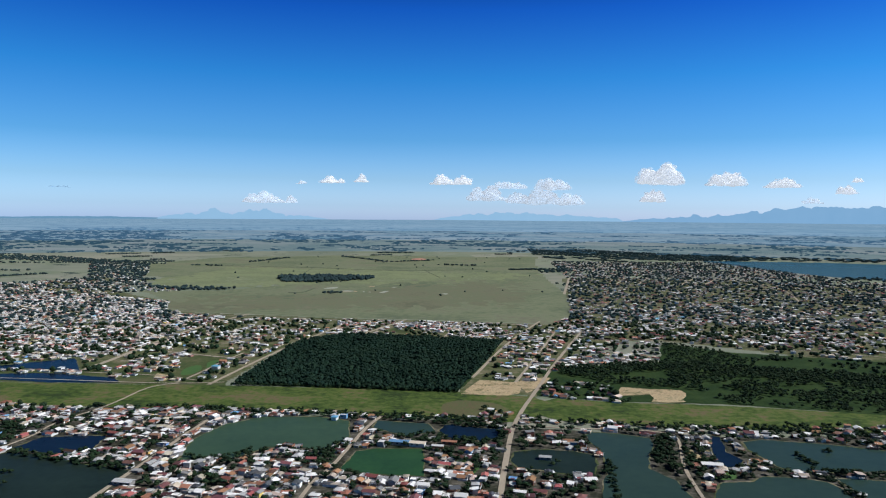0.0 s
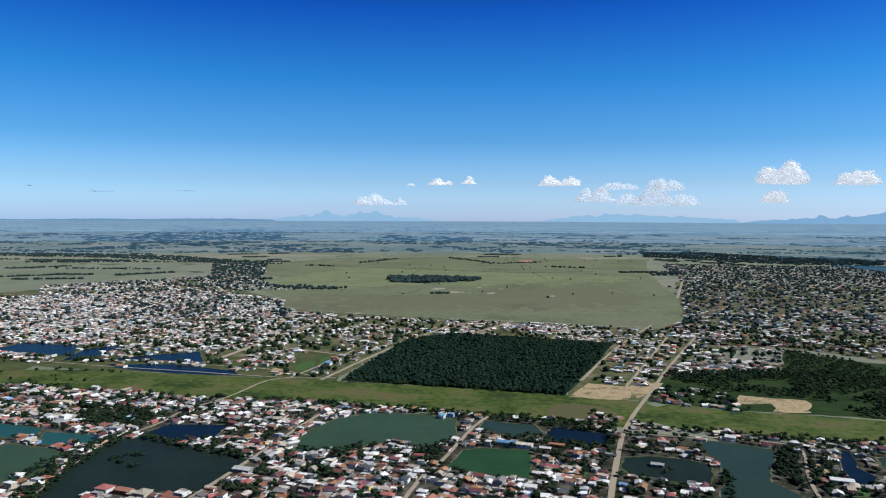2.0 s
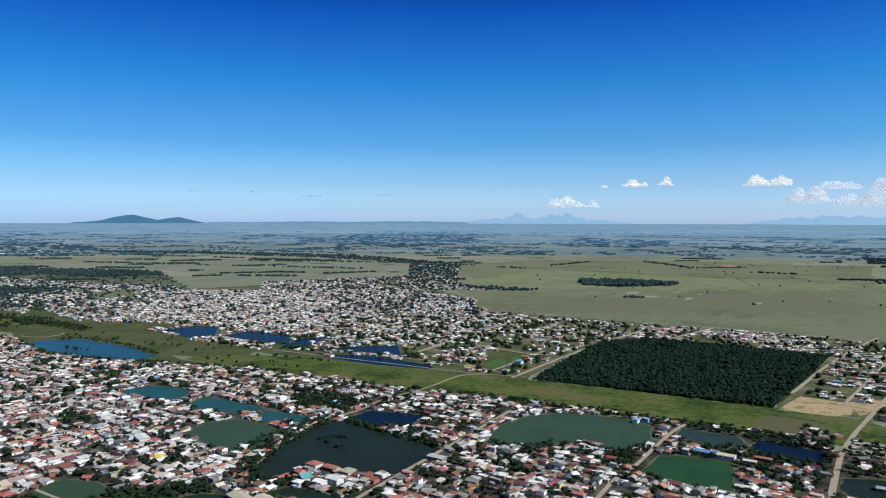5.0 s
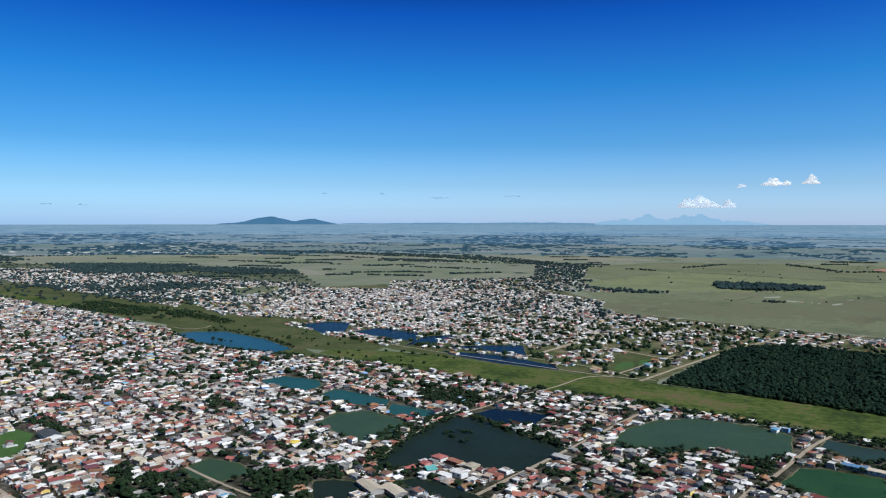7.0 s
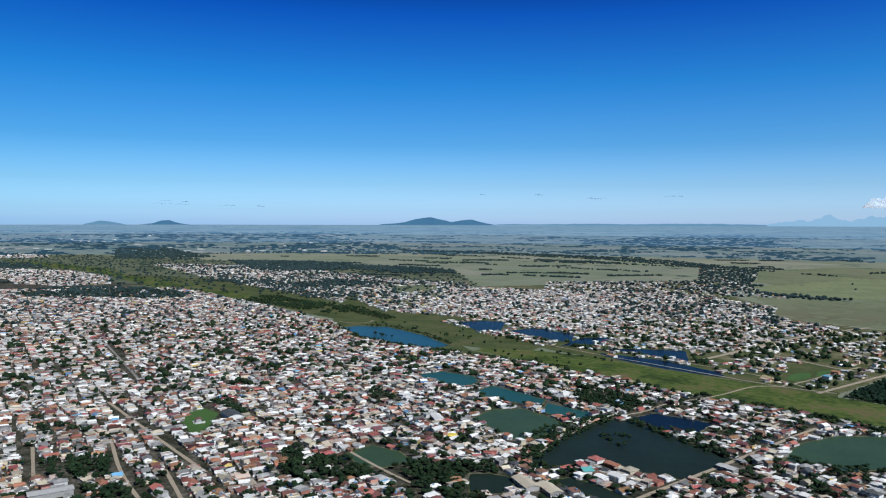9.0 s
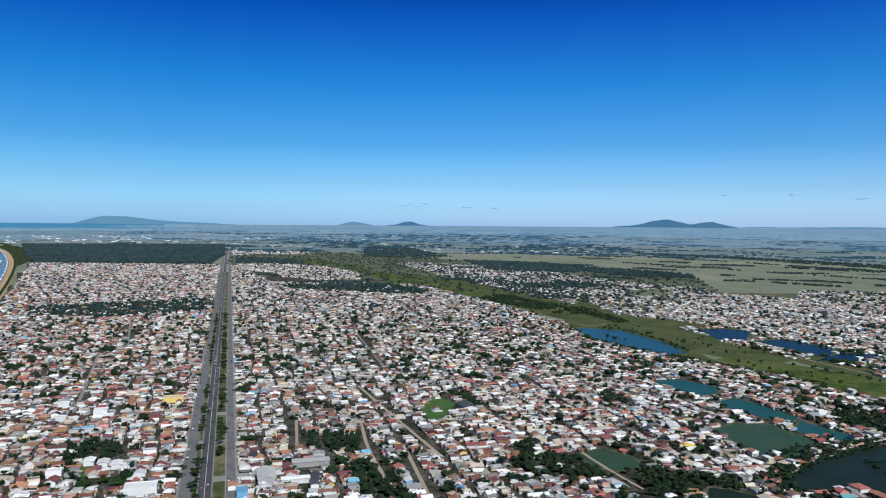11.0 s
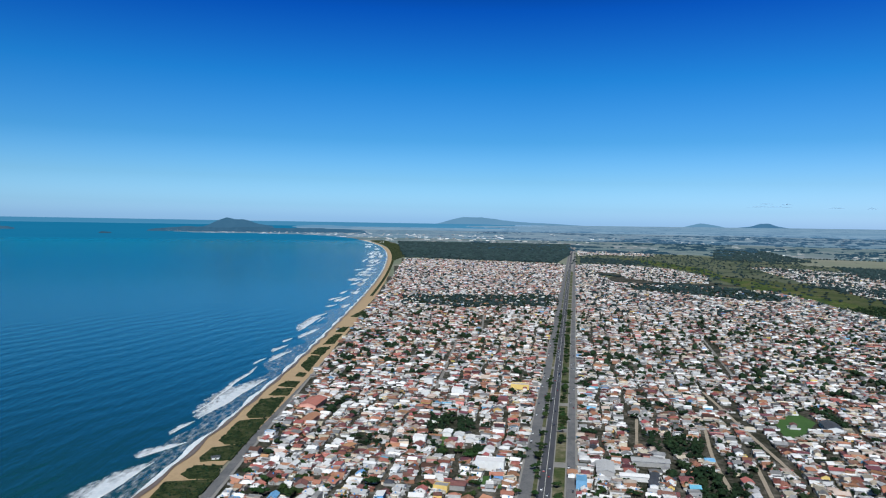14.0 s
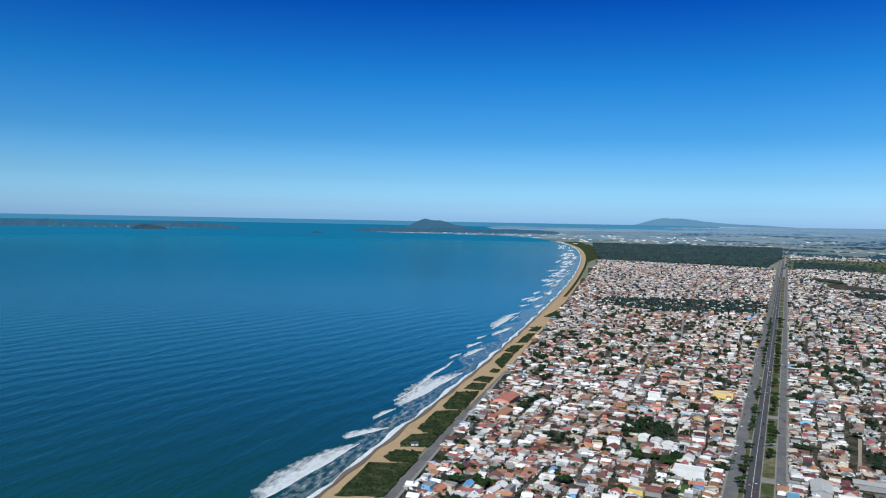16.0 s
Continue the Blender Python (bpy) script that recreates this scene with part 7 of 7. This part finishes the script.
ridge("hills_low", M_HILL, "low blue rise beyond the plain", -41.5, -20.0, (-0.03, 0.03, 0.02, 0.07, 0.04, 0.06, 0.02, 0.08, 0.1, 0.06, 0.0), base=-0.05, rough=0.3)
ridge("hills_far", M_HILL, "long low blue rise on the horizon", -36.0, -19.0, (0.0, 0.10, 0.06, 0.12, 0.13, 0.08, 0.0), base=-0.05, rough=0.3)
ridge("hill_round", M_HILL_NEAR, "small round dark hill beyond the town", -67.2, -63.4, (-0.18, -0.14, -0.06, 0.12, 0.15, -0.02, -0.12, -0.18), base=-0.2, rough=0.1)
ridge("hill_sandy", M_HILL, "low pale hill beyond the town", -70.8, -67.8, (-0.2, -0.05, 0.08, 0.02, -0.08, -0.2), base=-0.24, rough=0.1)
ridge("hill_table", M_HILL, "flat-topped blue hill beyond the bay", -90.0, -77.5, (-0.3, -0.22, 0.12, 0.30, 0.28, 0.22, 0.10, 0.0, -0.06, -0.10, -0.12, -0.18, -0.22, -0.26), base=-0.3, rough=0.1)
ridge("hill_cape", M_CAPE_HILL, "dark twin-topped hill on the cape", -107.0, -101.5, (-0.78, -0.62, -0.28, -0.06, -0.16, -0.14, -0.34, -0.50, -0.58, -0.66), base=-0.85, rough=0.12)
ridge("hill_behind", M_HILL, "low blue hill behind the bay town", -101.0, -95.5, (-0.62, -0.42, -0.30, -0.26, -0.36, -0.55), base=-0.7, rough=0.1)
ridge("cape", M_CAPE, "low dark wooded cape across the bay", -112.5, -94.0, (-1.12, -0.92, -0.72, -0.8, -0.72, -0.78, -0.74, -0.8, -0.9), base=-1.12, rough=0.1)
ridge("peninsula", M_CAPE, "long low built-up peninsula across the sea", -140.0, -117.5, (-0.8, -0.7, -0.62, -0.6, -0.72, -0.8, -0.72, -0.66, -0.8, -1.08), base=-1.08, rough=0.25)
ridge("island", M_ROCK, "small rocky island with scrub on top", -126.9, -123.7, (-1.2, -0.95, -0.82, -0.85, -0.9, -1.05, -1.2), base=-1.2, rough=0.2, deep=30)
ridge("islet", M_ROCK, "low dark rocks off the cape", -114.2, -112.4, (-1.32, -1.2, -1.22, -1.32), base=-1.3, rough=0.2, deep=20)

# far houses as pale specks on the cape and round the bay
specks = Soup()
sr = np.random.default_rng(17)
for k in range(520):
    a, e = sr.uniform(-113, -84), 0
    d = sr.uniform(5200, 9500)
    x, y = math.sin(radians(a)) * d, math.cos(radians(a)) * d
    if at_sea(np.array([(x, y)]))[0] or -y > 2500 or d < 5600:
        continue
    w = sr.uniform(12, 42)
    v, f = box(-w / 3, w / 3, -w / 2, w / 2, 0, sr.uniform(3, 5.5))
    specks.add(v + (x, y, 0), f, int(sr.integers(0, 2)))
for k in range(420):
    a, d = sr.uniform(-84, -50), 4800 * (11000 / 4800) ** sr.random()
    if noise.noise(Vector((a / 3, d / 1500, 5))) < 0.08:
        continue
    x, y = math.sin(radians(a)) * d, math.cos(radians(a)) * d
    w = sr.uniform(12, 45)
    v, f = box(-w / 3, w / 3, -w / 2, w / 2, 0, sr.uniform(2.5, 4.5))
    specks.add(v + (x, y, 0), f, int(sr.integers(0, 2)))
specks.make("far_houses", [M_ROW[7], M_ROW[9]], "tiny pale houses of distant towns", "houses")

pale = []
for az0, az1, base, top, count in ((-139.0, -121.5, -1.08, -0.72, 170), (-109.5, -94.5, -1.12, -0.80, 240)):  # houses on the slopes of the peninsula and the cape
    e0 = float(np.interp((az0 + az1) / 2, EYE_AZIMUTH, EYE_HEIGHT))
    d0 = e0 / math.tan(radians(-base))
    r0 = PLAN * (FLAT + DEPTH * (1 - math.exp(-(d0 - FLAT) / DEPTH)))
    for k in range(count):
        a, up = sr.uniform(az0, az1), sr.uniform(0.03, 0.75) ** 1.4
        eye = float(np.interp(a, EYE_AZIMUTH, EYE_HEIGHT)) * PLAN
        rr = r0 + 40.0 * float(np.interp(up, [0, 0.55, 0.9, 1], [0, 0.4, 0.75, 1])) - 1.5
        w = sr.uniform(1.5, 6.0)
        v, f = box(-w / 2, w / 2, -1.0, 1.0, -1, sr.uniform(0.5, 1.3))
        c, sn = math.cos(radians(-a)), math.sin(radians(-a))
        pale.append((v @ np.array(((c, sn, 0), (-sn, c, 0), (0, 0, 1))) + (math.sin(radians(a)) * rr, math.cos(radians(a)) * rr, eye + rr * math.tan(radians(base + (top - base) * up))), f))
v, f = join(*pale)
tagged(new("shore_houses", mesh_of("shore_houses", v, f, [M_ROW[7]])), "tiny white houses on distant wooded shores", "houses", kind="stuff")

BLOB = ball(2)


def cloud(az, el, wide, high, seed, mat=M_CLOUD, word="white", dist=4930.0, fringe=M_CLOUD_EDGE):
    """A fair-weather cumulus: many puffs over a flat base, in a fringe of thin vapour. Sizes in degrees of view."""
    r = np.random.default_rng(seed)
    k = dist * math.pi / 180
    humps = [(r.uniform(-0.36, 0.36), r.uniform(0.12, 0.30), r.uniform(0.4, 1.0)) for _ in range(2 + int(wide * 1.6))] + [(r.uniform(-0.15, 0.15), 0.28, 1.0), (0.0, 0.5, 0.22)]
    core, thin = [], []
    for j in range(int(70 + 70 * wide)):
        u = r.uniform(-0.5, 0.5)
        top = max(0.05, *(q * (1 - ((u - c0) / w0) ** 2) for c0, w0, q in humps))
        edge = r.random() ** 0.8
        outer = j % 3 == 0
        size = high * (0.07 + 0.20 * (1 - edge) * r.random()) * (0.5 + 0.55 * top) * (1.5 if outer else 1.0)
        z = (-0.24 + 0.80 * top * edge * (1.05 if outer else 0.95)) * high
        c = np.array((u * wide * k * (0.95 if outer else 0.84), r.uniform(-0.08, 0.08) * wide * k, z * k))
        s = np.array([1 + 0.26 * noise.noise(Vector(p * 2.2) + Vector((seed, j, 0))) + 0.18 * noise.noise(Vector(p * 5.5) + Vector((seed, j, 7))) for p in BLOB[0]])
        v = BLOB[0] * size * k * s[:, None] * (1.3, 1, 0.8)
        low = (-0.28 + 0.10 * noise.noise(Vector((u * wide * 2.5, seed, 0)))) * high * k
        v[:, 2] = np.where(v[:, 2] + c[2] < low, (v[:, 2] + c[2] - low) * 0.4 + low - c[2], v[:, 2])
        (thin if outer else core).append((v + c, BLOB[1]))
    (v, f), (v2, f2) = join(*core), join(*thin)
    index = np.concatenate([np.zeros(len(f), int), np.ones(len(f2), int)])
    ob = new("cloud", mesh_of("cloud", np.vstack([v, v2]), np.vstack([f, f2 + len(v)]), [mat, fringe], index, smooth=True))
    a = radians(az)
    eye = float(np.interp(az, EYE_AZIMUTH, EYE_HEIGHT)) * PLAN
    ob.matrix_basis = pose(math.sin(a) * dist, math.cos(a) * dist, eye + dist * math.tan(radians(el)), 0, 0, -az)
    return tagged(ob, f"small {word} fair-weather cumulus cloud with flat base", "cloud", "cumulus clouds")


for n_cloud, (az, el, wide, high) in enumerate(((16.4, 3.30, 3.3, 1.75), (15.8, 1.75, 1.9, 1.0), (20.9, 2.95, 2.8, 1.1), (24.6, 2.7, 2.6, 0.8), (28.6, 2.2, 1.4, 0.7), (29.2, 2.9, 0.8, 0.4),
                                                (-8.4, 2.95, 2.0, 0.65), (-6.3, 3.05, 1.2, 0.75), (0.0, 2.98, 2.0, 0.95), (1.5, 2.95, 1.6, 0.8))):
    cloud(az, el, wide, high, 100 + n_cloud)
for n_cloud, (az, el, wide, high) in enumerate(((3.6, 1.9, 2.4, 1.0), (5.0, 2.6, 2.6, 0.5), (5.8, 1.6, 1.5, 0.7), (7.6, 1.7, 2.2, 1.1), (8.4, 2.65, 2.2, 0.8), (9.6, 1.5, 2.0, 0.8), (-13.6, 1.5, 2.6, 0.75), (-11.6, 1.4, 1.0, 0.5), (-10.8, 2.75, 0.7, 0.25), (26.5, 1.5, 1.2, 0.4))):
    cloud(az, el, wide * 1.2, high * 1.3, 130 + n_cloud, M_CLOUD_FAINT, "faint hazy")
WISPS = ((-65.2, 1.56, 1.0), (-63.9, 1.52, 0.8), (-65.0, 1.34, 3.0), (-60.9, 1.27, 1.3), (-58.6, 1.27, 0.7), (-33.0, 2.0, 1.8), (-27.4, 2.15, 1.6), (-37.3, 2.3, 0.9), (-41.7, 2.3, 0.7))
for n_cloud, (az, el, wide) in enumerate(WISPS):
    cloud(az, el, wide, 0.16, 160 + n_cloud, M_WISP, "thin grey", fringe=M_WISP)
